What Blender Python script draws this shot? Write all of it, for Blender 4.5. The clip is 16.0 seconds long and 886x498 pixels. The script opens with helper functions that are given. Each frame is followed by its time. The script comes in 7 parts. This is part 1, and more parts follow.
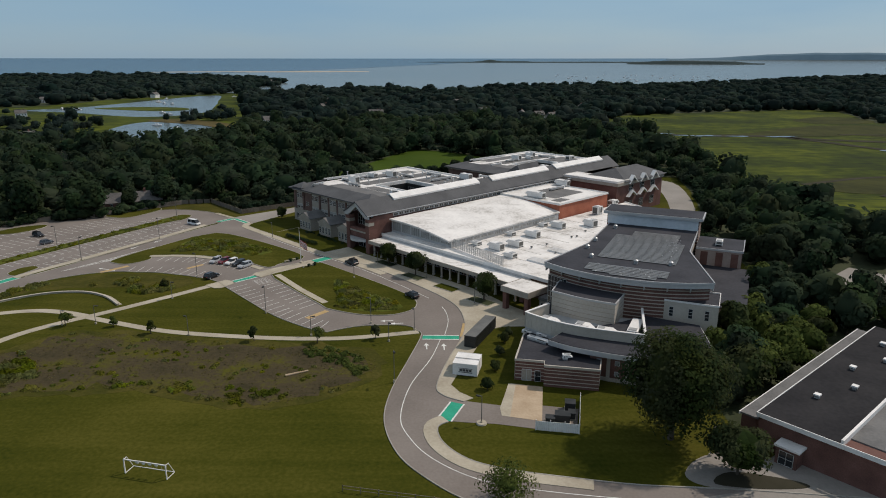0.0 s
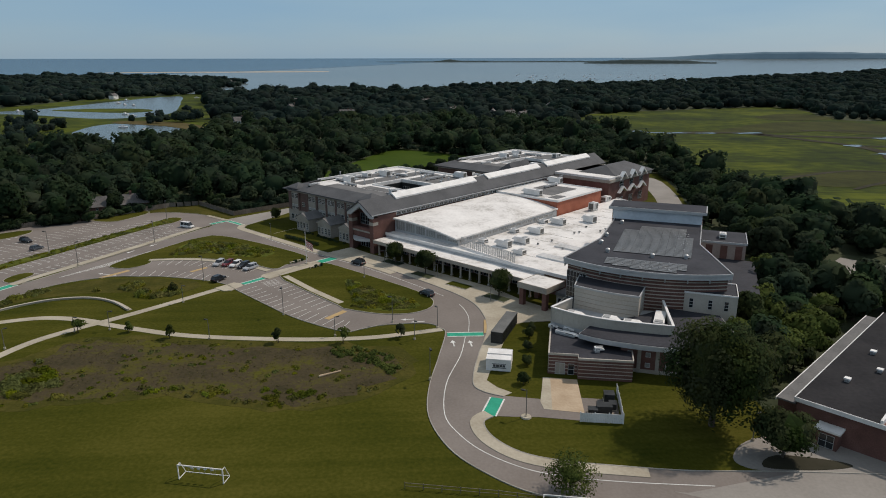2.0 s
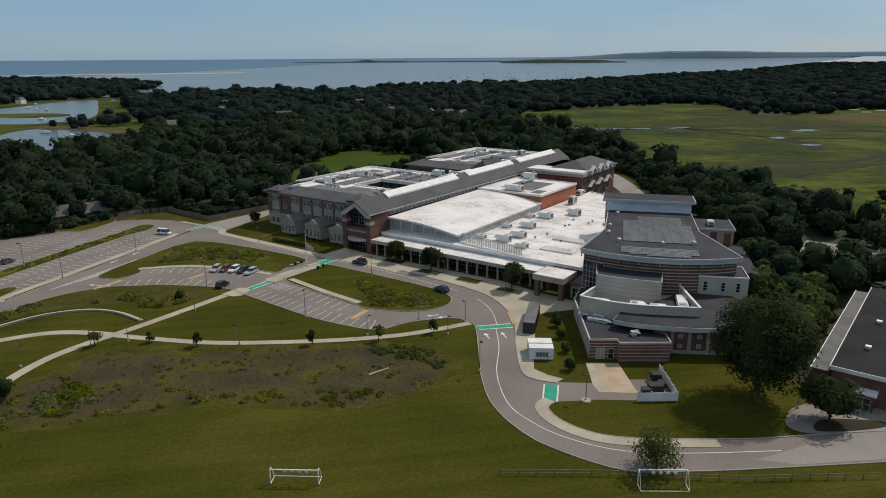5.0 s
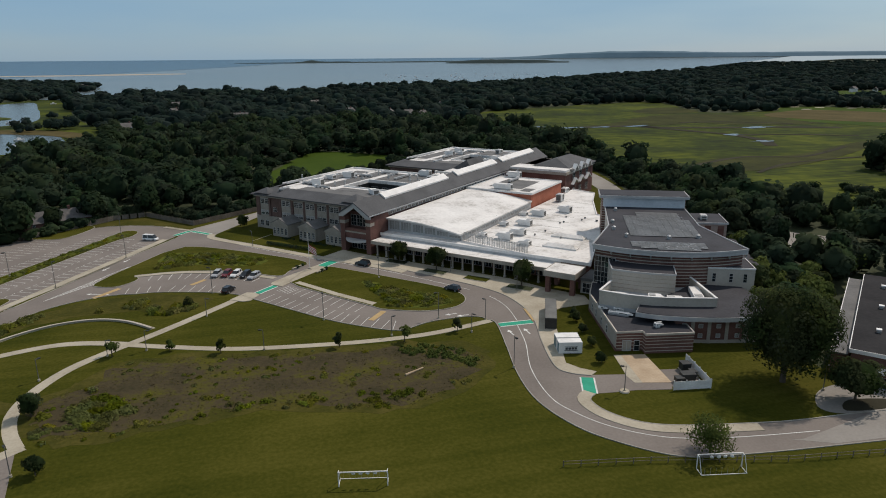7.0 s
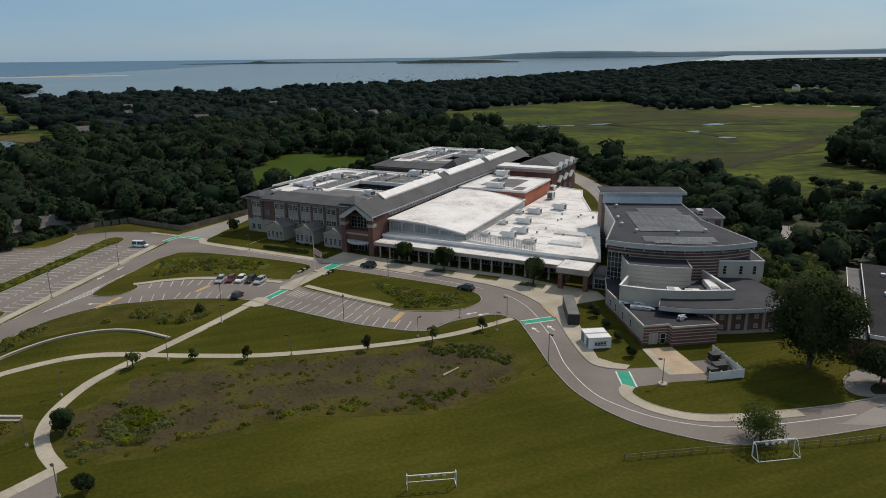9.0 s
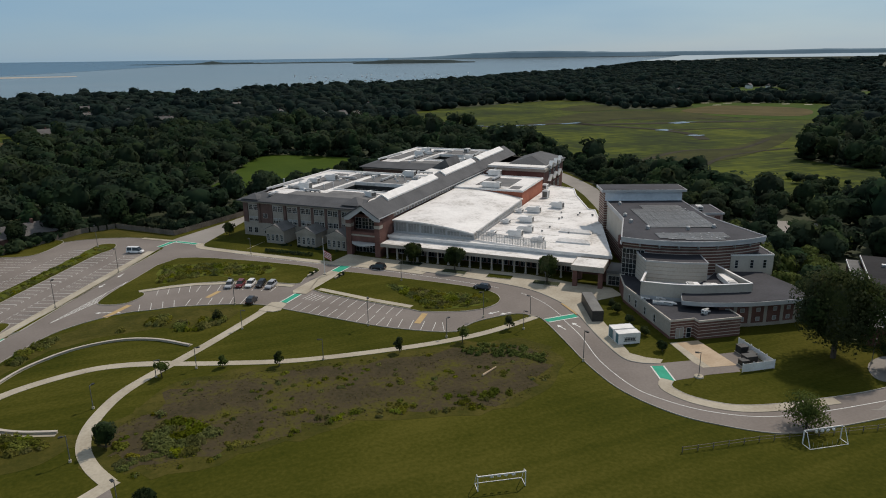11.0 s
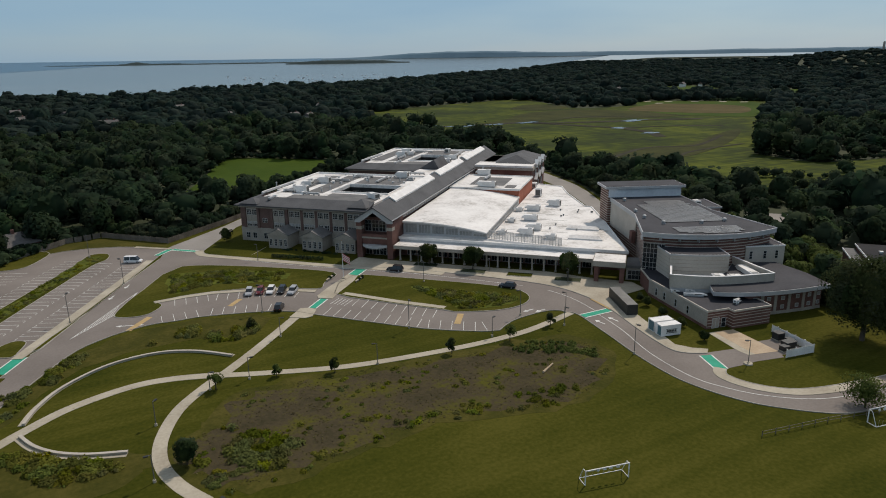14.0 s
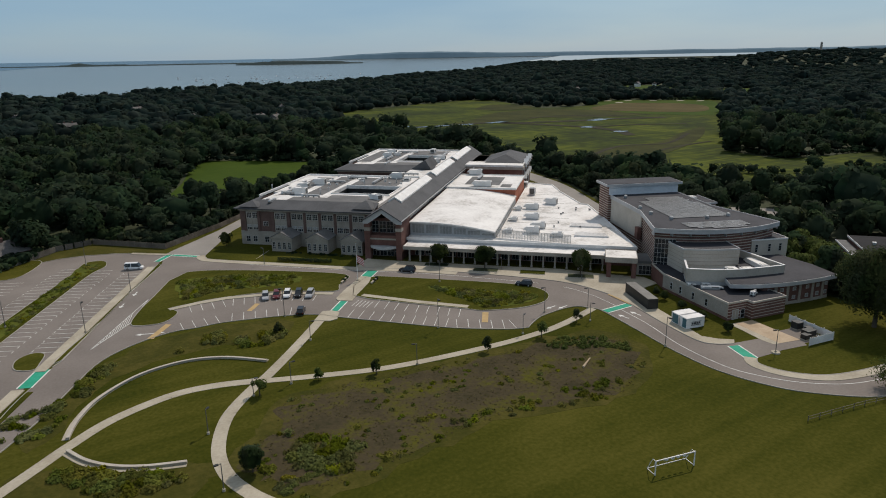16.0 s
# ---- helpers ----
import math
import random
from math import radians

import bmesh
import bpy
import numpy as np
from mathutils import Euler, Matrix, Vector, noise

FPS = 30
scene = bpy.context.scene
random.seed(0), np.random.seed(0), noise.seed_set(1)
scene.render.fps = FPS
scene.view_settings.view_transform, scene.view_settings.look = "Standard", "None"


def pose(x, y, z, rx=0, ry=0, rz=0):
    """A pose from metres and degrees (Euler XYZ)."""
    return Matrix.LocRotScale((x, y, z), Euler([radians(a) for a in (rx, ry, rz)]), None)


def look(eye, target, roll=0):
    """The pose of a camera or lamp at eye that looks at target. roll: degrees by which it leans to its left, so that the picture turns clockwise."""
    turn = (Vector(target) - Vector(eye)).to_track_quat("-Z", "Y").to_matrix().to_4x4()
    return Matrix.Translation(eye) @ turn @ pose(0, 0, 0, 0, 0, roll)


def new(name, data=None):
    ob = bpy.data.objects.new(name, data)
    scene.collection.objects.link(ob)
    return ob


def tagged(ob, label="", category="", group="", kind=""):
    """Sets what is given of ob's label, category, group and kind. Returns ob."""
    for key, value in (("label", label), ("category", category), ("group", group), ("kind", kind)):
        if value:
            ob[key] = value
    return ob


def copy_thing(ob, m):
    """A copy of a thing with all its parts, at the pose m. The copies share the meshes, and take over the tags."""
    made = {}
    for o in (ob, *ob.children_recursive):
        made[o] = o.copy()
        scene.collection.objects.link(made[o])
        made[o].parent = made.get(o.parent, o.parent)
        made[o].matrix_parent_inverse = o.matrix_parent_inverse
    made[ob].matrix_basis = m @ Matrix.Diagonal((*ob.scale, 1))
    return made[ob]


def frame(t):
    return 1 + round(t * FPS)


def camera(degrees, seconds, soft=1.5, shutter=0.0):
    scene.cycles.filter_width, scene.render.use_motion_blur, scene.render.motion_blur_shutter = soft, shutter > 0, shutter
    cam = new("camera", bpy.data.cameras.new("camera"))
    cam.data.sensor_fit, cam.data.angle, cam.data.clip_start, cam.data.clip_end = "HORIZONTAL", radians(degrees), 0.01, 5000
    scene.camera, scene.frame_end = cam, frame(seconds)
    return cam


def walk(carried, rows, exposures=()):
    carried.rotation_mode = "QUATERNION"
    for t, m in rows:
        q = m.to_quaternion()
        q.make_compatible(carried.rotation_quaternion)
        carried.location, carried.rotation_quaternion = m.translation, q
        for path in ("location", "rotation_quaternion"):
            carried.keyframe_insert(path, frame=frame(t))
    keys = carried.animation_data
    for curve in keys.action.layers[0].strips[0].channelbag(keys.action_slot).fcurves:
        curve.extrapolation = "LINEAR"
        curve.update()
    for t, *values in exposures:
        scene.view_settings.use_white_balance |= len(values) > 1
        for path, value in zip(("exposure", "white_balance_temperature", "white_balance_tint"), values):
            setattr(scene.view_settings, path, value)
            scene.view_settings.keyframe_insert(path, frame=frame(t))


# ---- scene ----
cam = camera(67.0, 16.0, soft=1.0)
METRES, EYE, TILT, LEAN, TURN = 127.6, 60.0, -15.75, 0.0, 0.0
ROWS = [
    (0.0, 0.0, 0.0, 0.0, 0.0, 0.0, 0.0),
    (0.5, -0.0265, -0.0007, -0.0006, -0.78, -0.0, 0.25),
    (1.0, -0.0544, -0.0014, -0.0012, -1.65, -0.01, 0.53),
    (1.5, -0.0828, -0.0024, -0.002, -2.51, -0.02, 0.8),
    (2.0, -0.1096, -0.0029, -0.0028, -3.34, -0.05, 1.08),
    (2.5, -0.1395, -0.0033, -0.0035, -4.41, -0.07, 1.42),
    (3.0, -0.1705, -0.0034, -0.0043, -5.56, -0.11, 1.77),
    (3.5, -0.2031, -0.003, -0.0048, -6.72, -0.15, 2.12),
    (4.0, -0.2339, -0.0024, -0.0052, -7.79, -0.19, 2.49),
    (6.5, -0.4009, 0.0136, 0.001, -13.56, -0.49, 4.29),
    (7.0, -0.431, 0.0211, 0.0031, -14.61, -0.57, 4.6),
    (7.5, -0.4624, 0.0301, 0.0058, -15.72, -0.66, 4.94),
    (8.0, -0.4932, 0.0399, 0.0084, -16.78, -0.75, 5.26),
    (8.5, -0.521, 0.0494, 0.0107, -17.72, -0.84, 5.54),
    (9.0, -0.5505, 0.0601, 0.0135, -18.72, -0.93, 5.86),
    (11.5, -0.6906, 0.1158, 0.0309, -23.3, -1.44, 7.15),
    (12.0, -0.7185, 0.1279, 0.0348, -24.23, -1.56, 7.41),
    (12.5, -0.7446, 0.1397, 0.0387, -25.1, -1.66, 7.65),
    (13.0, -0.7731, 0.1533, 0.0429, -26.0, -1.78, 7.9),
    (13.5, -0.8016, 0.1672, 0.0477, -26.92, -1.92, 8.15),
    (14.0, -0.8308, 0.1813, 0.0521, -27.93, -2.04, 8.41),
    (14.5, -0.8582, 0.1948, 0.0569, -28.87, -2.17, 8.65),
    (15.0, -0.888, 0.2101, 0.0616, -29.91, -2.32, 8.92),
    (15.5, -0.9175, 0.2259, 0.0665, -30.91, -2.47, 9.18),
    (16.0, -0.9473, 0.2419, 0.0714, -31.92, -2.62, 9.44),
]
walk(cam, [(t, pose(0, 0, EYE, TILT, LEAN, TURN) @ pose(METRES * x, METRES * y, METRES * z, 90 + pitch, roll, yaw)) for t, x, y, z, yaw, pitch, roll in ROWS])

# ---- light ----
SUN_AZ, SUN_EL = 26.0, 50.0          # degrees from +x towards +y, and above the horizon
world = bpy.data.worlds.new("sky")
scene.world = world
world.use_nodes = True
wn = world.node_tree
sky = wn.nodes.new("ShaderNodeTexSky")
sky.sky_type = "NISHITA"
sky.sun_disc = False
sky.sun_elevation = radians(SUN_EL)
sky.sun_rotation = radians(90 - SUN_AZ)
sky.altitude = 60
sky.air_density, sky.dust_density, sky.ozone_density = 1.0, 0.6, 1.0
# a thin even veil of high cloud over the blue
veil = wn.nodes.new("ShaderNodeMix")
veil.data_type = "RGBA"
vn, vm, vc = wn.nodes.new("ShaderNodeTexNoise"), wn.nodes.new("ShaderNodeMapping"), wn.nodes.new("ShaderNodeTexCoord")
vr = wn.nodes.new("ShaderNodeMapRange")
vm.inputs["Scale"].default_value = (1.2, 1.2, 7.0)
vn.inputs["Scale"].default_value, vn.inputs["Detail"].default_value = 1.6, 4
vr.inputs["From Min"].default_value, vr.inputs["From Max"].default_value = 0.3, 0.7
vr.inputs["To Min"].default_value, vr.inputs["To Max"].default_value = 0.62, 0.85
wn.links.new(vc.outputs["Generated"], vm.inputs[0])
wn.links.new(vm.outputs[0], vn.inputs["Vector"])
wn.links.new(vn.outputs["Fac"], vr.inputs["Value"])
wn.links.new(vr.outputs[0], veil.inputs[0])
# the cloud is bluish towards the horizon and greyer overhead
cloud, height, up_axis = wn.nodes.new("ShaderNodeMix"), wn.nodes.new("ShaderNodeMapRange"), wn.nodes.new("ShaderNodeSeparateXYZ")
cloud.data_type = "RGBA"
height.inputs["From Min"].default_value, height.inputs["From Max"].default_value = 0.12, 0.6
cloud.inputs[6].default_value, cloud.inputs[7].default_value = (2.62, 4.42, 6.25, 1), (4.9, 5.5, 6.1, 1)
wn.links.new(vc.outputs["Generated"], up_axis.inputs[0])
wn.links.new(up_axis.outputs["Z"], height.inputs["Value"])
wn.links.new(height.outputs[0], cloud.inputs[0])
wn.links.new(cloud.outputs[2], veil.inputs[7])
wn.links.new(sky.outputs[0], veil.inputs[6])
wn.links.new(veil.outputs[2], wn.nodes["Background"].inputs[0])
wn.nodes["Background"].inputs[1].default_value = 0.085
sun_data = bpy.data.lights.new("sun", "SUN")
sun_data.energy, sun_data.angle, sun_data.color = 2.85, radians(2.0), (1.0, 0.885, 0.77)
sun = new("sun", sun_data)
sd = Vector((math.cos(radians(SUN_AZ)) * math.cos(radians(SUN_EL)), math.sin(radians(SUN_AZ)) * math.cos(radians(SUN_EL)), math.sin(radians(SUN_EL))))
sun.matrix_world = look(sd * 400, (0, 0, 0))


# ---- materials ----
def mat(name, dark, light, big=8.0, fine=0.6, rough=0.85, bump=0.0, metal=0.0, random_by="", spread=0.0, third=None, spec=0.3, streak=0.0, thin=0.0, patch=0.0):
    """Two colours mixed by noise at two sizes (metres), with bump, and a spread of brightness by piece."""
    m = bpy.data.materials.new(name)
    m.use_nodes = True
    t = m.node_tree
    b = t.nodes["Principled BSDF"]
    geo = t.nodes.new("ShaderNodeNewGeometry")
    n1, n2 = t.nodes.new("ShaderNodeTexNoise"), t.nodes.new("ShaderNodeTexNoise")
    n1.inputs["Scale"].default_value, n1.inputs["Detail"].default_value = 1.0 / big, 4
    n2.inputs["Scale"].default_value, n2.inputs["Detail"].default_value = 1.0 / fine, 3
    for n in (n1, n2):
        t.links.new(geo.outputs["Position"], n.inputs["Vector"])
    add = t.nodes.new("ShaderNodeMath")
    add.operation = "MULTIPLY_ADD"
    t.links.new(n2.outputs["Fac"], add.inputs[0])
    add.inputs[1].default_value = 0.55
    t.links.new(n1.outputs["Fac"], add.inputs[2])
    total = add.outputs[0]
    if streak:
        mp, n3, ad2 = t.nodes.new("ShaderNodeMapping"), t.nodes.new("ShaderNodeTexNoise"), t.nodes.new("ShaderNodeMath")
        mp.inputs["Rotation"].default_value, mp.inputs["Scale"].default_value = (0, 0, radians(12)), (0.018, 0.32, 0.1)
        n3.inputs["Scale"].default_value, n3.inputs["Detail"].default_value = 1.0, 3
        t.links.new(geo.outputs["Position"], mp.inputs["Vector"])
        t.links.new(mp.outputs[0], n3.inputs["Vector"])
        ad2.operation = "MULTIPLY_ADD"
        ad2.inputs[1].default_value = streak
        t.links.new(n3.outputs["Fac"], ad2.inputs[0])
        t.links.new(total, ad2.inputs[2])
        sb = t.nodes.new("ShaderNodeMath")
        sb.operation = "SUBTRACT"
        sb.inputs[1].default_value = streak / 2
        t.links.new(ad2.outputs[0], sb.inputs[0])
        total = sb.outputs[0]
    ramp = t.nodes.new("ShaderNodeValToRGB")
    ramp.color_ramp.elements[0].position, ramp.color_ramp.elements[1].position = 0.5, 1.05
    ramp.color_ramp.elements[0].color, ramp.color_ramp.elements[1].color = (*dark, 1), (*light, 1)
    if third:
        e = ramp.color_ramp.elements.new(0.75)
        e.color = (*third, 1)
    t.links.new(total, ramp.inputs[0])
    out = ramp.outputs[0]
    if random_by:
        if random_by == "island":
            src = geo.outputs["Random Per Island"]
        else:
            src = t.nodes.new("ShaderNodeObjectInfo").outputs["Random"]
        hsv = t.nodes.new("ShaderNodeHueSaturation")
        rng = t.nodes.new("ShaderNodeMapRange")
        rng.inputs["To Min"].default_value, rng.inputs["To Max"].default_value = 1 - spread, 1 + spread
        t.links.new(src, rng.inputs["Value"])
        t.links.new(rng.outputs[0], hsv.inputs["Value"])
        t.links.new(out, hsv.inputs["Color"])
        out = hsv.outputs[0]
    if patch:
        # plants that stand side by side differ in tone
        vor, sep, tone = t.nodes.new("ShaderNodeTexVoronoi"), t.nodes.new("ShaderNodeSeparateColor"), t.nodes.new("ShaderNodeHueSaturation")
        vor.voronoi_dimensions = "2D"
        vor.inputs["Scale"].default_value = 1.0 / patch
        t.links.new(geo.outputs["Position"], vor.inputs["Vector"])
        t.links.new(vor.outputs["Color"], sep.inputs[0])
        for k, (socket, lo, hi) in enumerate((("Hue", 0.468, 0.522), ("Saturation", 0.72, 1.12), ("Value", 0.70, 1.28))):
            span = t.nodes.new("ShaderNodeMapRange")
            span.inputs["To Min"].default_value, span.inputs["To Max"].default_value = lo, hi
            t.links.new(sep.outputs[k], span.inputs["Value"])
            t.links.new(span.outputs[0], tone.inputs[socket])
        t.links.new(out, tone.inputs["Color"])
        out = tone.outputs[0]
    t.links.new(out, b.inputs["Base Color"])
    b.inputs["Roughness"].default_value = rough
    b.inputs["Metallic"].default_value = metal
    b.inputs["Specular IOR Level"].default_value = spec
    if bump:
        bp = t.nodes.new("ShaderNodeBump")
        bp.inputs["Strength"].default_value, bp.inputs["Distance"].default_value = bump, fine * 0.3
        t.links.new(n2.outputs["Fac"], bp.inputs["Height"])
        t.links.new(bp.outputs[0], b.inputs["Normal"])
    if thin:
        tr, mx = t.nodes.new("ShaderNodeBsdfTranslucent"), t.nodes.new("ShaderNodeMixShader")
        mx.inputs[0].default_value = thin
        t.links.new(out, tr.inputs["Color"])
        t.links.new(b.outputs[0], mx.inputs[1])
        t.links.new(tr.outputs[0], mx.inputs[2])
        t.links.new(mx.outputs[0], t.nodes["Material Output"].inputs["Surface"])
    return m


M_FLOOR = mat("woodland_floor", (0.018, 0.026, 0.010), (0.045, 0.055, 0.022), 25, 2.5, 0.95)
M_LAWN = mat("lawn", (0.029, 0.036, 0.004), (0.080, 0.075, 0.013), 30, 0.7, 0.95, 0.3, third=(0.051, 0.053, 0.007), spec=0.03, streak=0.45)
M_MEADOW = mat("salt_marsh", (0.016, 0.024, 0.009), (0.086, 0.102, 0.010), 60, 9, 0.95, third=(0.036, 0.049, 0.007), spec=0.08, streak=0.6)
M_FIELD = mat("playing_field", (0.027, 0.052, 0.003), (0.048, 0.076, 0.006), 40, 4, 0.95, spec=0.08)
M_BASIN = mat("dry_meadow", (0.040, 0.036, 0.019), (0.078, 0.076, 0.012), 8, 0.9, 0.95, 0.4, third=(0.062, 0.050, 0.029), spec=0.03)
M_ROUGH = mat("rough_grass", (0.036, 0.040, 0.007), (0.080, 0.070, 0.016), 7, 0.9, 0.95, 0.5, third=(0.054, 0.052, 0.010), spec=0.05)
M_REED = mat("dark_reeds", (0.030, 0.034, 0.014), (0.060, 0.062, 0.020), 30, 5, 0.95, spec=0.05)
M_MUD = mat("creek_mud", (0.028, 0.028, 0.018), (0.055, 0.05, 0.036), 20, 3, 0.95, spec=0.05)
M_ASPHALT = mat("asphalt", (0.152, 0.132, 0.116), (0.215, 0.189, 0.168), 14, 0.5, 0.9, 0.1, third=(0.182, 0.158, 0.140))
M_ASPHALT2 = mat("old_asphalt", (0.21, 0.195, 0.175), (0.28, 0.26, 0.235), 10, 0.5, 0.9, 0.1)
M_CONC = mat("concrete", (0.30, 0.26, 0.195), (0.44, 0.395, 0.31), 6, 0.5, 0.85, 0.1, third=(0.37, 0.33, 0.255))
M_KERB = mat("kerb_stone", (0.24, 0.222, 0.19), (0.37, 0.352, 0.31), 5, 0.3, 0.85)
M_PAD = mat("worn_concrete", (0.34, 0.25, 0.16), (0.47, 0.37, 0.26), 4, 0.4, 0.85)
M_PAINT = mat("road_paint", (0.50, 0.50, 0.48), (0.74, 0.74, 0.70), 2, 0.25, 0.8)
M_GREEN = mat("green_paint", (0.015, 0.25, 0.15), (0.03, 0.34, 0.22), 2, 0.3, 0.8)
M_YELLOW = mat("yellow_paint", (0.36, 0.25, 0.11), (0.47, 0.33, 0.16), 2, 0.3, 0.85)
M_MEMB = mat("white_roof_membrane", (0.40, 0.375, 0.34), (0.80, 0.78, 0.75), 7, 0.9, 0.65, third=(0.69, 0.668, 0.64), streak=0.35)
M_GRAVEL = mat("grey_roof", (0.10, 0.10, 0.10), (0.17, 0.168, 0.165), 5, 0.4, 0.9)
M_SHINGLE = mat("roof_shingles", (0.060, 0.062, 0.066), (0.105, 0.107, 0.112), 6, 0.35, 0.85, 0.3)
M_DARKROOF = mat("dark_roof_membrane", (0.020, 0.021, 0.027), (0.046, 0.047, 0.056), 7, 0.6, 0.75, spec=0.2)
M_TAR = mat("tarred_roof", (0.012, 0.012, 0.014), (0.030, 0.029, 0.031), 8, 0.7, 0.85, spec=0.12)
M_PANEL = mat("solar_panel_glass", (0.095, 0.096, 0.094), (0.135, 0.134, 0.130), 6, 1.0, 0.42, random_by="object", spread=0.14, spec=0.7)
M_BRICK = mat("red_brick", (0.098, 0.050, 0.042), (0.178, 0.094, 0.078), 3, 0.18, 0.9, 0.2, third=(0.138, 0.068, 0.055))
M_BRICKW = mat("weathered_brick", (0.095, 0.060, 0.051), (0.165, 0.108, 0.093), 3, 0.18, 0.9, 0.2, third=(0.128, 0.080, 0.068))
M_BRICKO = mat("orange_brick", (0.28, 0.085, 0.05), (0.42, 0.15, 0.09), 3, 0.18, 0.9, 0.2)
M_BAND = mat("pale_block_band", (0.36, 0.32, 0.27), (0.48, 0.44, 0.38), 3, 0.3, 0.9)
M_STONE = mat("cast_stone", (0.255, 0.23, 0.195), (0.39, 0.355, 0.305), 4, 0.35, 0.9, 0.1)
M_CREAM = mat("cream_cladding", (0.38, 0.345, 0.295), (0.50, 0.46, 0.40), 5, 0.4, 0.8)
M_FASCIA = mat("grey_metal_fascia", (0.35, 0.355, 0.36), (0.47, 0.475, 0.48), 6, 0.8, 0.5, spec=0.5)
# pale metal; the sky reflected in the tower front is put into its blue
M_TOWER = mat("sky_tinted_metal_cladding", (0.50, 0.54, 0.58), (0.66, 0.70, 0.74), 5, 0.8, 0.5, spec=0.5)
M_PINK = mat("pink_block_masonry", (0.27, 0.205, 0.175), (0.39, 0.315, 0.275), 4, 0.35, 0.9, 0.1)
M_TAN = mat("dry_fairway", (0.060, 0.053, 0.020), (0.112, 0.088, 0.040), 30, 4, 0.95, spec=0.05)
M_WHITE = mat("white_paint", (0.62, 0.61, 0.59), (0.80, 0.79, 0.77), 3, 0.4, 0.6)
M_FRAME = mat("window_frame", (0.40, 0.40, 0.39), (0.55, 0.55, 0.53), 3, 0.4, 0.5)
M_METAL = mat("galvanised_metal", (0.33, 0.34, 0.34), (0.50, 0.50, 0.50), 2, 0.3, 0.45, metal=0.4)
M_DARKMETAL = mat("dark_metal", (0.02, 0.022, 0.022), (0.045, 0.047, 0.047), 2, 0.3, 0.5, metal=0.3)
M_POLE = mat("weathered_pole", (0.10, 0.10, 0.095), (0.16, 0.16, 0.15), 2, 0.3, 0.6, metal=0.2)
M_WOODF = mat("weathered_wood_fence", (0.10, 0.085, 0.07), (0.19, 0.165, 0.135), 4, 0.4, 0.9, 0.2, random_by="object", spread=0.15)
M_BARK = mat("bark", (0.05, 0.04, 0.03), (0.10, 0.08, 0.06), 1, 0.15, 0.95, 0.5)
M_LEAF = mat("leaves", (0.018, 0.036, 0.022), (0.048, 0.072, 0.032), 18, 3.0, 0.9, random_by="island", spread=0.12, third=(0.031, 0.054, 0.028), spec=0.03, thin=0.5, patch=9.0)
M_LEAFN = mat("broad_leaves", (0.024, 0.040, 0.016), (0.062, 0.082, 0.026), 4, 0.7, 0.9, random_by="island", spread=0.22, third=(0.040, 0.058, 0.020), spec=0.04, thin=0.5, patch=3.0)
M_LEAF2 = mat("bright_leaves", (0.036, 0.060, 0.014), (0.10, 0.125, 0.030), 7, 0.9, 0.8, random_by="island", spread=0.22, spec=0.06, thin=0.4)
M_SHRUB = mat("shrub_leaves", (0.060, 0.076, 0.011), (0.150, 0.166, 0.022), 6, 1.2, 0.9, random_by="island", spread=0.2, spec=0.04, thin=0.4, patch=2.6)
# leaves of distant trees, with air haze mixed into the colour as blue
M_HAZELEAF = mat("hazed_far_leaves", (0.017, 0.034, 0.030), (0.043, 0.063, 0.045), 60, 12, 0.9, random_by="island", spread=0.10, third=(0.028, 0.047, 0.040), spec=0.03, thin=0.5, patch=17.0)
# blue haze over the far shore is painted into its base colour
M_HAZELAND = mat("hazed_wooded_land", (0.060, 0.125, 0.175), (0.085, 0.150, 0.200), 300, 40, 0.95)
M_FARISLE = mat("far_island_woods", (0.022, 0.036, 0.038), (0.040, 0.056, 0.056), 120, 20, 0.95, spec=0.05)
M_SAND = mat("sand", (0.30, 0.26, 0.20), (0.42, 0.37, 0.30), 20, 3, 0.95)
M_ROOFTILE = mat("house_roof", (0.07, 0.068, 0.066), (0.15, 0.14, 0.135), 5, 0.6, 0.9)
M_BOAT = mat("boat_hull", (0.6, 0.6, 0.6), (0.8, 0.8, 0.8), 3, 1, 0.5)


def glass(name, colour, rough=0.08):
    m = bpy.data.materials.new(name)
    m.use_nodes = True
    b = m.node_tree.nodes["Principled BSDF"]
    b.inputs["Base Color"].default_value = (*colour, 1)
    b.inputs["Roughness"].default_value = rough
    b.inputs["Specular IOR Level"].default_value = 0.6
    return m


M_GLASS = glass("tinted_window_glass", (0.018, 0.022, 0.026))
M_BLIND = mat("window_blinds", (0.20, 0.20, 0.195), (0.34, 0.335, 0.32), 2.5, 0.8, 0.5)
M_RUBBER = glass("tyre_rubber", (0.015, 0.015, 0.015), 0.8)
M_RED = glass("lamp_red", (0.35, 0.02, 0.02), 0.3)

M_WATER = bpy.data.materials.new("sea_water")
M_WATER.use_nodes = True
wt = M_WATER.node_tree
wb = wt.nodes["Principled BSDF"]
wb.inputs["Roughness"].default_value = 0.22
wb.inputs["IOR"].default_value = 1.33
wg = wt.nodes.new("ShaderNodeNewGeometry")
wnz, wnz2 = wt.nodes.new("ShaderNodeTexNoise"), wt.nodes.new("ShaderNodeTexNoise")
wmap = wt.nodes.new("ShaderNodeMapping")
wmap.inputs["Scale"].default_value = (0.0006, 0.0035, 1)
wt.links.new(wg.outputs["Position"], wmap.inputs["Vector"])
wt.links.new(wmap.outputs[0], wnz.inputs["Vector"])
wnz.inputs["Scale"].default_value, wnz.inputs["Detail"].default_value = 1.0, 4
wr = wt.nodes.new("ShaderNodeValToRGB")
wr.color_ramp.elements[0].position, wr.color_ramp.elements[1].position = 0.35, 0.7
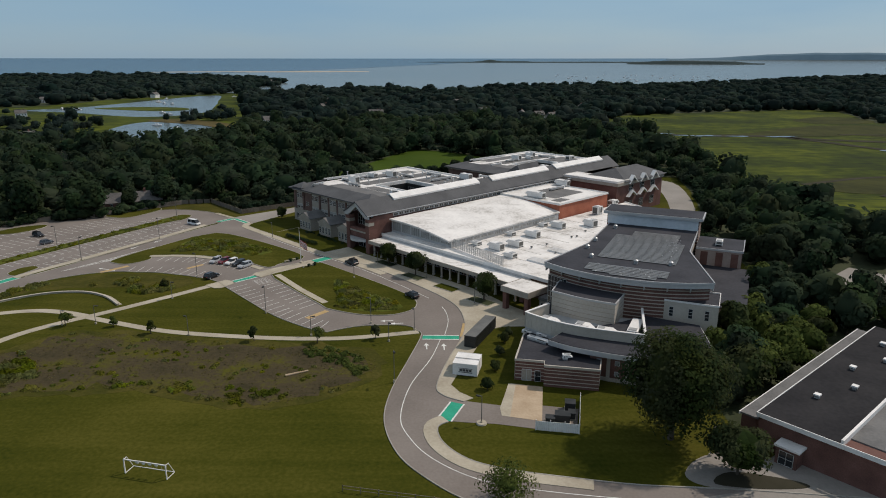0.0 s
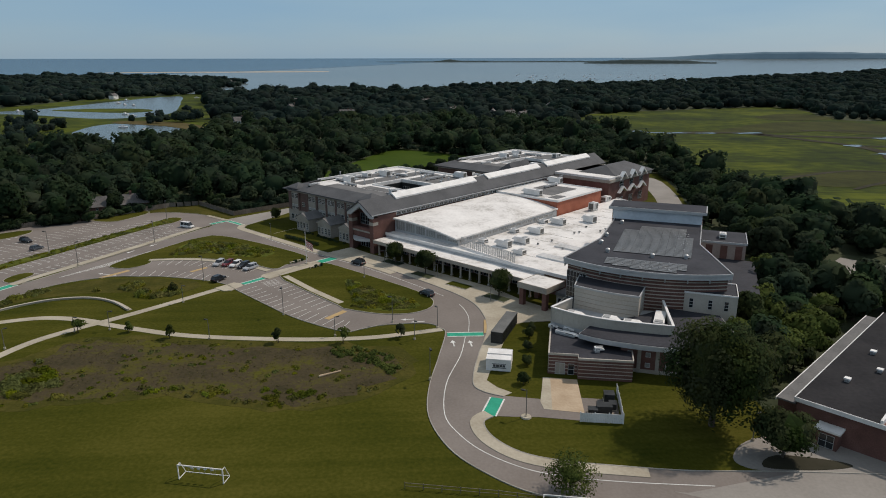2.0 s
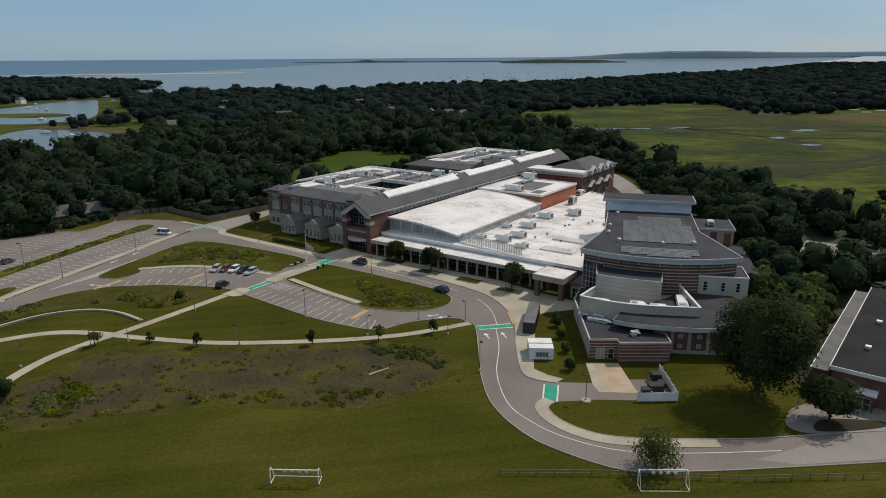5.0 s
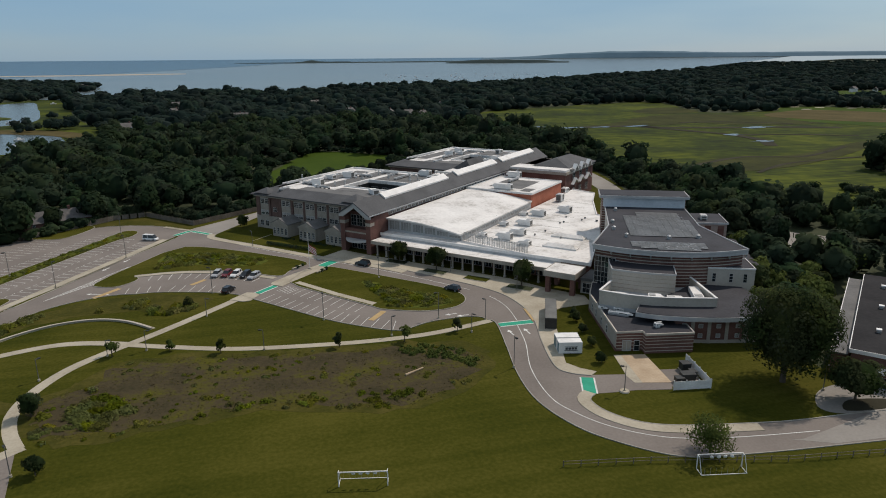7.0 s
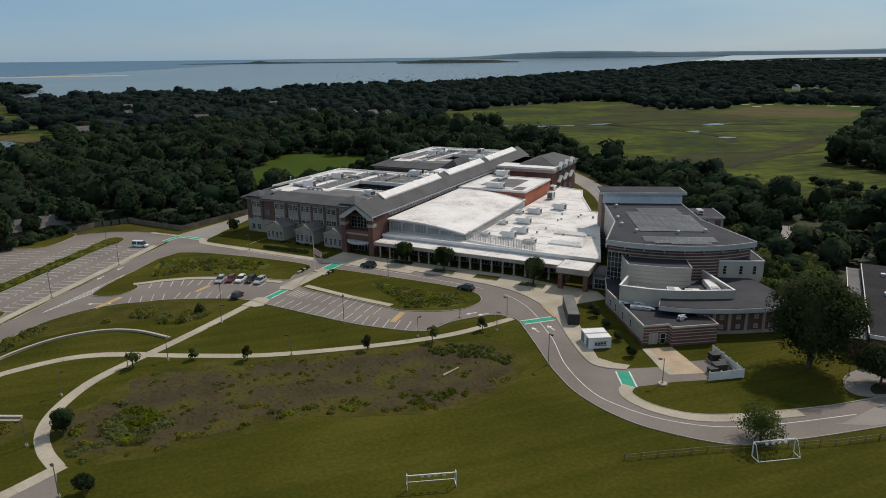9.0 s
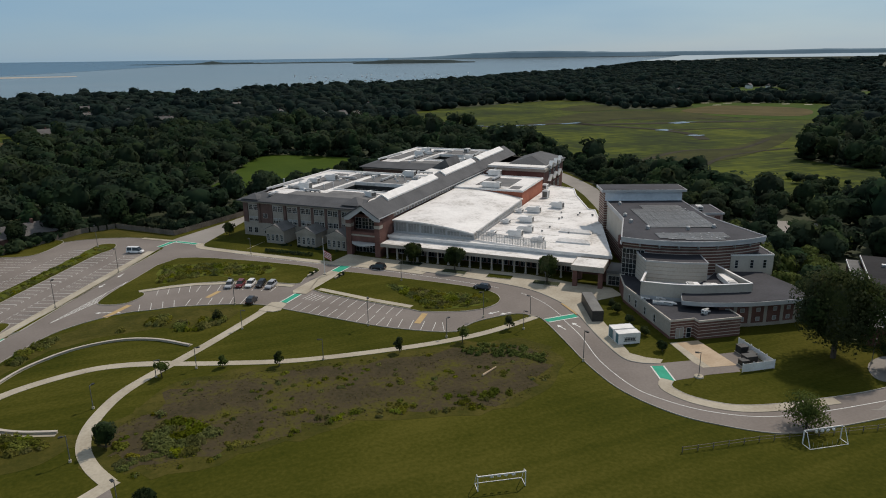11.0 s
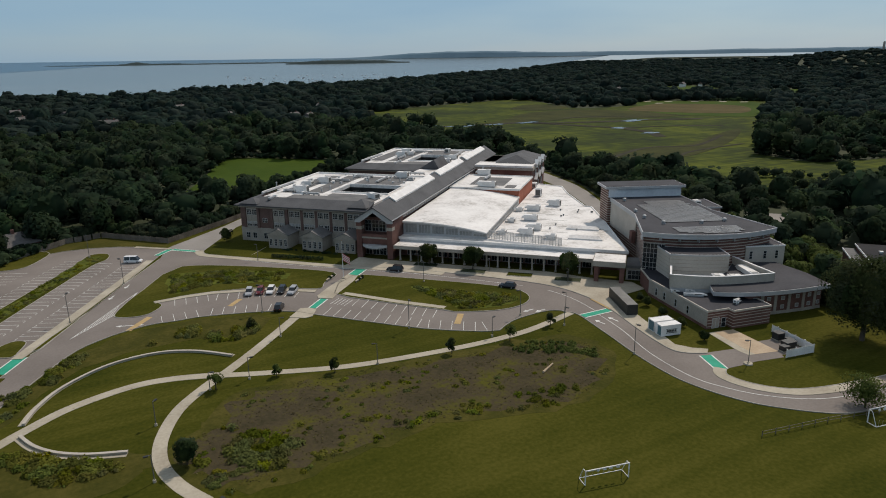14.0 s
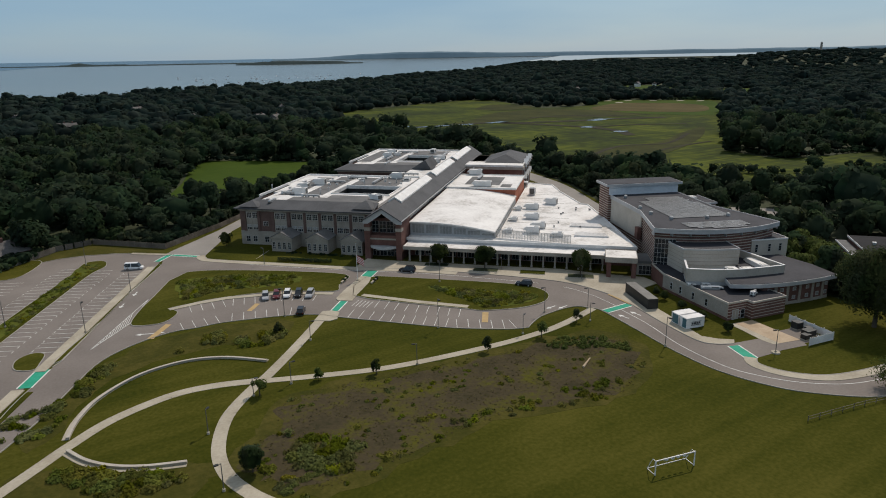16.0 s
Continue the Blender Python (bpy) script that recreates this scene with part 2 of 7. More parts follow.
wr.color_ramp.elements[0].color, wr.color_ramp.elements[1].color = (0.080, 0.105, 0.108, 1), (0.135, 0.16, 0.158, 1)
wt.links.new(wnz.outputs["Fac"], wr.inputs[0])
wt.links.new(wr.outputs[0], wb.inputs["Base Color"])
wnz2.inputs["Scale"].default_value, wnz2.inputs["Detail"].default_value = 0.35, 5
wt.links.new(wg.outputs["Position"], wnz2.inputs["Vector"])
wbp = wt.nodes.new("ShaderNodeBump")
wbp.inputs["Strength"].default_value, wbp.inputs["Distance"].default_value = 0.5, 0.5
wt.links.new(wnz2.outputs["Fac"], wbp.inputs["Height"])
wt.links.new(wbp.outputs[0], wb.inputs["Normal"])


# ---- mesh helpers ----
def mesh_of(name, bm, material):
    me = bpy.data.meshes.new(name)
    bmesh.ops.recalc_face_normals(bm, faces=bm.faces)
    bm.to_mesh(me)
    bm.free()
    me.materials.append(material)
    return me


def part(name, bm, material, parent, label=""):
    ob = new(name, mesh_of(name, bm, material))
    ob.parent = parent
    return tagged(ob, label)


def piece(name, me, parent, m):
    ob = new(name, me)
    ob.parent = parent
    ob.matrix_basis = m
    return ob


def thing(name, m, label, category, group="", kind=""):
    ob = new(name)
    ob.empty_display_size = 0.5
    ob.matrix_basis = m
    return tagged(ob, label, category, group, kind)


def setting(name, bm, material, label, category):
    return tagged(new(name, mesh_of(name, bm, material)), label, category, kind="structure")


def box(bm, x0, x1, y0, y1, z0, z1):
    v = [bm.verts.new((x, y, z)) for z in (z0, z1) for x, y in ((x0, y0), (x1, y0), (x1, y1), (x0, y1))]
    for f in ((3, 2, 1, 0), (4, 5, 6, 7), (0, 1, 5, 4), (1, 2, 6, 5), (2, 3, 7, 6), (3, 0, 4, 7)):
        bm.faces.new([v[i] for i in f])
    return bm


def boxes(*bs):
    bm = bmesh.new()
    for b in bs:
        box(bm, *b)
    return bm


def prism(bm, pts, z0, z1, top=None):
    """An upright solid on the outline pts; z1 may be a function of (x, y)."""
    zt = z1 if callable(z1) else (lambda x, y: z1)
    lo = [bm.verts.new((x, y, z0)) for x, y in pts]
    hi = [bm.verts.new((x, y, zt(x, y))) for x, y in (top or pts)]
    n = len(pts)
    bm.faces.new(lo[::-1])
    bm.faces.new(hi)
    for i in range(n):
        j = (i + 1) % n
        bm.faces.new((lo[i], lo[j], hi[j], hi[i]))
    return bm


def solid(pts, z0, z1, top=None):
    return prism(bmesh.new(), pts, z0, z1, top)


def cyl(bm, x, y, r0, r1, z0, z1, n=10):
    a = [(math.cos(2 * math.pi * i / n), math.sin(2 * math.pi * i / n)) for i in range(n)]
    return prism(bm, [(x + r0 * c, y + r0 * s) for c, s in a], z0, z1, [(x + r1 * c, y + r1 * s) for c, s in a])


def smooth(pts, n=6, closed=False):
    """A rounded line through the points."""
    out, k = [], len(pts)
    for i in range(k if closed else k - 1):
        p = [Vector(pts[j % k] if closed else pts[min(max(j, 0), k - 1)]) for j in (i - 1, i, i + 1, i + 2)]
        for s in range(n):
            t = s / n
            q = 0.5 * (2 * p[1] + (p[2] - p[0]) * t + (2 * p[0] - 5 * p[1] + 4 * p[2] - p[3]) * t * t + (3 * p[1] - p[0] - 3 * p[2] + p[3]) * t ** 3)
            out.append((q.x, q.y))
    if not closed:
        out.append(tuple(pts[-1]))
    return out


def offset(line, d, closed=False):
    """The line moved d metres to its left."""
    out, k = [], len(line)
    for i in range(k):
        a = Vector(line[(i - 1) % k] if closed else line[max(i - 1, 0)])
        b = Vector(line[(i + 1) % k] if closed else line[min(i + 1, k - 1)])
        t = (b - a).normalized()
        out.append((line[i][0] - t.y * d, line[i][1] + t.x * d))
    return out


def ribbon(bm, line, left, right, z0, z1, closed=False):
    """A bar of rectangular section along a line, from left to right metres beside it."""
    L, R = offset(line, left, closed), offset(line, -right, closed)
    k = len(line)
    rows = [[bm.verts.new((*p, z)) for p, z in ((L[i], z0), (L[i], z1), (R[i], z1), (R[i], z0))] for i in range(k)]
    for i in range(k if closed else k - 1):
        a, b = rows[i], rows[(i + 1) % k]
        for j in range(4):
            bm.faces.new((a[j], a[(j + 1) % 4], b[(j + 1) % 4], b[j]))
    if not closed:
        bm.faces.new(rows[0])
        bm.faces.new(rows[-1][::-1])
    return bm


def bar(line, left, right, z0, z1, closed=False):
    return ribbon(bmesh.new(), line, left, right, z0, z1, closed)


def inside(x, y, poly):
    c, j = False, len(poly) - 1
    for i in range(len(poly)):
        (xi, yi), (xj, yj) = poly[i], poly[j]
        if (yi > y) != (yj > y) and x < (xj - xi) * (y - yi) / (yj - yi) + xi:
            c = not c
        j = i
    return c


def away(line, closed=False):
    """Distance from a point to a line, as a function."""
    segs = [(Vector(line[i]), Vector(line[(i + 1) % len(line)])) for i in range(len(line) - (0 if closed else 1))]

    def f(x, y):
        p = Vector((x, y))
        best = 1e9
        for a, b in segs:
            ab = b - a
            t = min(1, max(0, (p - a).dot(ab) / max(ab.length_squared, 1e-9)))
            best = min(best, (p - a - ab * t).length)
        return best
    return f


# ---- ground, sea and distance ----
def rise(r):
    """How far the land and sea lie above the flat at r metres, so that they meet the sky at the horizon."""
    return 0.0 if r < 1500 else 0.0144 * ((r - 1500) / 3350) ** 2 * r


def land(x, y):
    h = 0.62 * rise(math.hypot(x, y))
    h += 44 * math.exp(-(((x - 2750) / 520) ** 2 + ((y - 1560) / 520) ** 2))
    h += 14 * math.exp(-(((x - 3300) / 900) ** 2 + ((y - 1250) / 700) ** 2))
    return h


COAST = [(-330, 1250), (-190, 1400), (20, 1340), (280, 1540), (630, 1690), (1100, 2150), (1550, 2430), (2300, 3050), (3250, 3600)]
SPIT = [(-420, 1306), (-405, 1690), (-500, 2090), (-734, 2380), (-1005, 2580), (-1330, 2600), (-1800, 2400), (-3000, 2500)]
coast_s = smooth(COAST, 5)
spit_s = smooth(SPIT, 4)
shore = spit_s[::-1] + coast_s
sea_poly = shore + [(4900 * math.sin(radians(a)), 4900 * math.cos(radians(a))) for a in range(44, -60, -4)]
bm = bmesh.new()
RAD = [0, 60, 140, 260, 420, 600, 800, 1050, 1300, 1600, 1900, 2200, 2500, 2800, 3150, 3500, 3900, 4300, 4850]
NA = 120
rings = []
for r in RAD[1:]:
    ring = []
    for i in range(NA):
        a = 2 * math.pi * i / NA
        x, y = r * math.cos(a), r * math.sin(a)
        ring.append(bm.verts.new((x, y, land(x, y) - (14 if inside(x, y, sea_poly) else 0))))
    rings.append(ring)
mid = bm.verts.new((0, 0, 0))
for i in range(NA):
    j = (i + 1) % NA
    bm.faces.new((mid, rings[0][i], rings[0][j]))
    for a, b in zip(rings, rings[1:]):
        bm.faces.new((a[i], b[i], b[j], a[j]))
setting("ground", bm, M_FLOOR, "dark woodland ground reaching to the horizon", "ground")




def polar(p):
    return math.atan2(p[1], p[0]), math.hypot(*p)


# the sea is a sheet of strips from the shore out to the horizon
bm = bmesh.new()
cols = []
for p in shore:
    a, r0 = polar(p)
    col = []
    for k in range(15):
        r = r0 + (4860 - r0) * k / 14
        col.append(bm.verts.new((r * math.cos(a), r * math.sin(a), rise(r) + 0.5)))
    cols.append(col)
for a, b in zip(cols, cols[1:]):
    for k in range(14):
        bm.faces.new((a[k], a[k + 1], b[k + 1], b[k]))
setting("sea", bm, M_WATER, "calm grey-blue bay reaching to the horizon", "water")


def sheet(name, pts, z, material, label, category, n=5, depth=0.06):
    return setting(name, solid(smooth(pts, n, True) if n > 1 else pts, z - depth, z), material, label, category)


LAGOON_LAND = [(-620, 700), (-400, 560), (-310, 500), (-235, 478), (-175, 500), (-168, 570), (-195, 690), (-250, 840), (-320, 1100), (-385, 1290), (-470, 1180), (-520, 1070), (-545, 930), (-640, 860)]
LAGOON_A = [(-289, 582), (-252, 520), (-215, 522), (-190, 542), (-205, 600), (-227, 650), (-279, 690), (-303, 670), (-301, 617)]
LAGOON_B = [(-520, 840), (-438, 806), (-330, 745), (-284, 805), (-318, 960), (-340, 1034), (-390, 1200), (-425, 1180), (-440, 1105), (-462, 970), (-481, 885)]
LAGOON_I = [(-450, 880), (-400, 850), (-345, 830), (-318, 850), (-340, 890), (-400, 905)]
sheet("lagoon_meadow", LAGOON_LAND, 0.15, M_MEADOW, "yellow-green salt meadow round a tidal creek", "marsh")
sheet("lagoon", LAGOON_A, 0.25, M_WATER, "still tidal pool edged with sand", "water")
sheet("lagoon", LAGOON_B, 0.25, M_WATER, "winding tidal creek among salt meadow", "water")
sheet("lagoon_islet", LAGOON_I, 0.40, M_MEADOW, "low grassy islet in the tidal creek", "marsh")
sheet("causeway_bank", [(-300, 690), (-240, 655), (-200, 610), (-188, 575), (-180, 590), (-195, 640), (-235, 690), (-290, 715)], 0.45, M_TAN, "sandy bank of a small causeway", "bank")
MARSH = [(148, 655), (200, 760), (320, 812), (455, 850), (468, 790), (428, 668), (505, 650), (580, 706), (640, 650), (690, 592), (496, 455), (380, 375), (272, 300), (200, 240), (170, 238), (143, 262), (142, 325), (160, 430), (166, 560)]
sheet("salt_marsh", MARSH, 0.15, M_MEADOW, "broad yellow-green salt marsh with muddy creeks", "marsh")
SCRUB = [(143, 268), (147, 225), (158, 198), (182, 187), (225, 182), (300, 210), (330, 234), (262, 252), (264, 296), (212, 262)]
sheet("scrub_meadow", SCRUB, 0.14, M_MEADOW, "olive wet meadow between scrub and woods", "meadow")
sheet("golf_green", [(580, 702), (630, 650), (668, 598), (560, 502), (484, 462), (446, 544), (500, 630)], 0.3, M_FIELD, "mown golf fairway beside the marsh", "grass")
CREEKS = (((150, 640), (171, 622), (180, 578), (200, 557), (240, 551), (275, 548), (290, 528), (340, 508), (372, 501), (430, 476)), ((272, 548), (292, 500), (306, 458), (302, 420), (286, 392)), ((306, 458), (350, 446), (392, 420)), ((330, 562), (370, 556), (420, 520)), ((180, 330), (232, 352), (268, 342), (330, 372)), ((200, 300), (240, 322), (300, 330)))
for k, line in enumerate(CREEKS):
    w = (6.5, 5.0, 3.0, 4.0, 2.0, 1.6)[k]
    run = smooth(line, 6)
    sheet("creek_bed", [(x + 0.3 * w * noise.noise(Vector((x * 0.08, y * 0.08, k))), y + 0.3 * w * noise.noise(Vector((x * 0.08, y * 0.08, k + 5)))) for x, y in offset(run, w) + offset(run, -w * 0.8)[::-1]], 0.35, M_MUD, "dark muddy creek bed in the marsh", "creek", 1)
sheet("reed_bed", [(295, 598), (350, 640), (415, 640), (440, 600), (480, 545), (430, 512), (372, 525), (340, 560)], 0.28, M_REED, "dark reed bed in the salt marsh", "marsh")
sheet("reed_bed", [(210, 560), (262, 576), (300, 600), (340, 562), (300, 548), (250, 556)], 0.3, M_REED, "dark reed bed in the salt marsh", "marsh")
sheet("reed_bed", [(180, 330), (215, 352), (268, 350), (330, 378), (380, 395), (320, 352), (250, 318), (196, 306)], 0.3, M_REED, "dark reed bed in the salt marsh", "marsh")
sheet("reed_bed", [(360, 700), (420, 745), (440, 700), (420, 668), (370, 660)], 0.28, M_REED, "dark reed bed in the salt marsh", "marsh")
for x, y, w in ((186, 570, 15), (212, 552, 21), (240, 549, 12), (273, 546, 17), (307, 457, 15), (366, 502, 20), (300, 415, 11), (168, 618, 9)):
    rim = [(math.cos(a), math.sin(a), 0.62 + 0.8 * noise.noise(Vector((x + 1.7 * math.cos(a), y + 1.7 * math.sin(a), 0.5)))) for a in [2 * math.pi * k / 14 for k in range(14)]]
    sheet("creek_pool", [(x + w * c * f, y + w * 0.45 * q * f) for c, q, f in rim], 0.5, M_WATER, "small tidal pool in the marsh", "water", 3)
for x, y in ((575, 690), (595, 672), (560, 655), (640, 622), (620, 650), (655, 602)):
    sheet("sand_bunker", [(x - 7, y), (x, y - 4), (x + 8, y + 1), (x, y + 5)], 0.5, M_SAND, "pale sand bunker on the golf course", "bunker", 4)
sheet("dry_fairway", [(452, 592), (500, 500), (560, 520), (600, 575), (566, 640), (520, 640)], 0.36, M_TAN, "tan dry rough of the golf course", "grass")
FAIRWAYS = ([(735, 765), (785, 735), (950, 890), (1000, 960), (930, 1000), (850, 930), (750, 810)], [(765, 655), (805, 612), (960, 715), (985, 760), (930, 772)])
for pts in FAIRWAYS:
    sheet("golf_fairway", pts, 0.3, M_FIELD, "mown golf fairway among woods", "grass")
    x, y = (pts[0][0] + pts[3][0]) / 2, (pts[0][1] + pts[3][1]) / 2
    sheet("sand_bunker", [(x - 12, y), (x, y - 6), (x + 14, y + 2), (x, y + 8)], 0.6, M_SAND, "pale sand bunker on the golf course", "bunker", 4)
FIELD = [(-66, 346), (-50, 332), (-26, 328), (34, 386), (48, 404), (28, 428), (-15, 466), (-32, 440), (-48, 392)]
sheet("playing_field", FIELD, 0.15, M_FIELD, "bright green mown field behind the school", "field", 3)


def headland(name, az0, az1, r, tops, material, label, base=None):
    """A far wooded shore seen over the water: tops are heights along it."""
    bm = bmesh.new()
    prev = None
    n = 60
    rng = random.Random(7)
    for i in range(n + 1):
        f = i / n
        a = radians(90 - (az0 + (az1 - az0) * f))
        k = f * (len(tops) - 1)
        j = min(int(k), len(tops) - 2)
        h = (tops[j] + (tops[j + 1] - tops[j]) * (k - j)) * (0.94 + 0.12 * rng.random())
        row = []
        for d, z in ((0, 0.0), (40, h * 0.8), (90, h), (140, 0.0)):
            rr = r + d
            row.append(bm.verts.new((rr * math.cos(a) - 60, rr * math.sin(a), rise(rr) + 0.4 + z)))
        if prev:
            for u in range(3):
                bm.faces.new((prev[u], row[u], row[u + 1], prev[u + 1]))
        prev = row
    return setting(name, bm, material, label, "headland")


# deeper open water beyond the bar
M_DEEP = M_WATER.copy()
M_DEEP.name = "open_sea_water"
for nd in M_DEEP.node_tree.nodes:
    if nd.type == "VALTORGB":
        nd.color_ramp.elements[0].color, nd.color_ramp.elements[1].color = (0.020, 0.065, 0.110, 1), (0.032, 0.080, 0.125, 1)
M_DEEP.node_tree.nodes["Principled BSDF"].inputs["Specular IOR Level"].default_value = 0.12
bm = bmesh.new()
cols = []
for k in range(41):
    az = -62 + 80 * k / 40
    a = radians(90 - az)
    r0 = min(4500, 2650 + 1900 * max(0, (az + 36) / 40) ** 2.2)
    cols.append([bm.verts.new((r * math.cos(a), r * math.sin(a), rise(r) + 0.9)) for r in [r0 + (4862 - r0) * j / 6 for j in range(7)]])
for p, q in zip(cols, cols[1:]):
    for j in range(6):
        bm.faces.new((p[j], p[j + 1], q[j + 1], q[j]))
setting("open_sea", bm, M_DEEP, "darker blue open sea beyond the sandbar", "water")
headland("far_headland", 18.5, 66, 4680, (2, 10, 30, 38, 34, 25, 22, 22, 20, 24, 20, 22, 20, 24), M_HAZELAND, "distant wooded headland across the bay, haze-blue in its colour")
headland("wooded_island", 15.6, 25.6, 4150, (1, 8, 14, 16, 17, 16, 14, 13, 12, 4, 1), M_FARISLE, "low dark wooded island in the bay")
headland("low_island", 3.4, 7.8, 4400, (1, 2, 9, 12, 6, 3, 2, 2, 2, 2, 1), M_FARISLE, "low dark island far out in the bay")
headland("low_bar", -2, 17, 4330, (0.3, 1.5, 2.5, 2, 3, 2.5, 2, 3, 2, 0.5), M_FARISLE, "long low dark bar linking islands in the bay")
headland("sand_spit", -24, -5, 3050, (0.3, 1, 2, 2, 2, 2, 1, 2, 2, 1, 0.3), M_SAND, "long thin sandbar far out in the bay")

# ---- school grounds ----
CLEAR = [(-400, -60), (-300, 120), (-240, 195), (-168, 238), (-133, 258), (-112, 284), (-100, 288), (-80, 267), (-58, 287), (-30, 318), (20, 362), (60, 368), (124, 352), (118, 315), (107, 272),
         (84, 222), (92, 196), (88, 178), (66, 152), (62, 132), (50, 118), (49, 100), (64, 110), (90, 135), (99, 127), (122, 104), (160, 80), (160, -60)]
sheet("lawn", CLEAR, 0.04, M_LAWN, "mown green lawn of the school grounds with drier patches", "lawn", 1)

# kerb lines of the front drive
N_KERB = smooth([(-72.5, 249.0), (-73.0, 246.0), (-71.0, 242.0), (-55.2, 225.6), (-39.8, 209.6), (-23.1, 194.0), (-6.8, 175.0), (2.4, 161.6), (5.0, 151.0), (4.6, 141.0), (0.9, 127.0), (-1.2, 116.0), (0.2, 112.2), (3.8, 109.9)], 5)
S_KERB = smooth([(-6.2, 143.5), (-4.9, 140.5), (-7.2, 127.5), (-9.7, 114.5), (-10.2, 103.5), (-7.4, 93.6), (-2.6, 86.8), (4.3, 81.0), (13.4, 78.9), (28.5, 77.0), (60, 74.0), (140, 68)], 5)
E_KERB = smooth([(1.0, 102.9), (-0.9, 101.0), (0.1, 96.3), (4.0, 91.6), (9.9, 88.9), (18.5, 86.9), (29.0, 85.0), (44.0, 83.8), (80, 80), (140, 76)], 5)
LOT_S = smooth([(-129.8, 151.5), (-123.8, 159.7), (-117.5, 170.7), (-111.4, 180.3), (-103.8, 185.6), (-96, 188.0), (-90, 187.4), (-83.4, 186.9), (-70.8, 182.9), (-63.9, 179.0), (-60.5, 175.0), (-50.2, 162.9), (-41.0, 152.5), (-31.2, 144.6), (-26.5, 142.4)], 4)
WEDGE_N = smooth([(-26.5, 142.4), (-23.5, 144.2), (-19.1, 146.0), (-11.3, 146.7), (-7.4, 145.6), (-6.2, 143.5)], 4)
W_KERB = smooth([(-150, 112), (-140, 136), (-129.7, 164), (-124.5, 174.5)], 4)
W_KERB2 = [(-120.2, 183.0), (-118.3, 185.2), (-113.0, 195.9), (-99.1, 223.4), (-86.6, 246.2)]
road = setting("road", solid(N_KERB + [(1.0, 102.9)] + E_KERB[1:] + S_KERB[::-1] + WEDGE_N[::-1] + LOT_S[::-1] + [(-150, 112)] + W_KERB + W_KERB2 + [(-83.0, 258.0), (-78, 253)], -0.02, 0.07),
               M_ASPHALT, "pale grey asphalt drive and car park lanes with white lines", "road")
LOT = [(-83, 258), (-92.2, 266.0), (-97.2, 269.2), (-105, 272), (-113, 272.8), (-128.6, 268.5), (-145, 260), (-168, 246), (-225, 200), (-235, 110), (-152, 112), (-131, 164), (-125.5, 175.5), (-121.1, 182.3), (-87, 248.4)]
setting("car_park", solid(LOT, -0.02, 0.078), M_ASPHALT, "large grey asphalt car park with planted strips", "car park")
setting("back_drive", solid([(-83, 258), (-81.0, 260.5), (-60, 280), (-40, 302), (-36, 298), (-56, 276), (-72.5, 249), (-78, 253)], -0.02, 0.085), M_ASPHALT2, "grey service drive along the wooden fence", "road")
setting("service_road", solid(smooth([(112, 345), (117, 328), (105.5, 274), (86, 232), (76, 212), (70, 216), (80, 238), (95, 274), (104, 318), (104, 345)], 3, True), -0.02, 0.085), M_ASPHALT2, "pale service road behind the school", "road")
setting("school_forecourt", solid([(24, 80.4), (26, 79.9), (44.0, 83.6), (46, 88), (54, 94), (60, 86), (66, 84), (120, 79), (140, 76.5), (140, 68.5), (60, 74.5), (30, 77.4)], 0.02, 0.086), M_ASPHALT2, "paler worn asphalt forecourt", "road")
setting("forecourt_apron", solid(smooth([(38, 85), (36.5, 88), (41, 92.5), (48, 93.5), (54, 89.5), (58, 85), (54, 82.6), (44, 83.8)], 4, True), 0.02, 0.1), M_ASPHALT2, "broad worn asphalt walk before the brick school", "pavement")
setting("annex_bed", solid(smooth([(40, 85.3), (43.5, 88.2), (51.5, 86.2), (53.4, 84.4), (47, 84.0)], 4, True), 0.02, 0.16), M_MUD, "dark mulched bed beside the worn walk", "planting bed")
setting("side_car_park", solid([(99, 172), (112, 158), (136, 176), (122, 192)], -0.02, 0.09), M_ASPHALT2, "small pale car park among trees", "car park")

ISL1 = smooth([(-88.1, 228.0), (-94, 217), (-99.2, 207.7), (-102.7, 199.2), (-101, 196.4), (-96.3, 195.2), (-92.6, 198.5), (-91.6, 201.5), (-93.2, 204.4)], 4) + smooth([(-86, 205.2), (-78.4, 204.6), (-64.4, 200.4), (-53.0, 192.0), (-49.5, 196.0), (-44.0, 203.4), (-57.8, 217.6), (-74.4, 230.6), (-81.8, 233.6)], 4)
ISL2 = smooth([(-40.6, 197.6), (-38.4, 196.8), (-36.0, 195.6), (-21.8, 181.3), (-10.8, 169.4), (-6.9, 162.6), (-7.6, 156.8), (-12.1, 153.2), (-18.7, 152.9), (-25, 155.2), (-29.4, 157.6)], 4) + [(-31.0, 160.0), (-39.0, 169.8), (-48.0, 181.2), (-50.2, 186.0), (-46.5, 193)]
STRIP = [(-86.6, 246.0), (-87.2, 247.8), (-95.9, 230.0), (-108.3, 205.3), (-119.5, 186.4), (-119.8, 184.6), (-118.4, 185.4), (-113.0, 195.9), (-99.1, 223.4)]
P0, PA, PN = Vector((-123.6, 182.4)), Vector((0.4617, 0.887)), Vector((-0.887, 0.4617))


def lot(a, n):
    """A place in the large car park: a metres along its walk, n metres west of it."""
    p = P0 + PA * a + PN * n
    return (p.x, p.y)


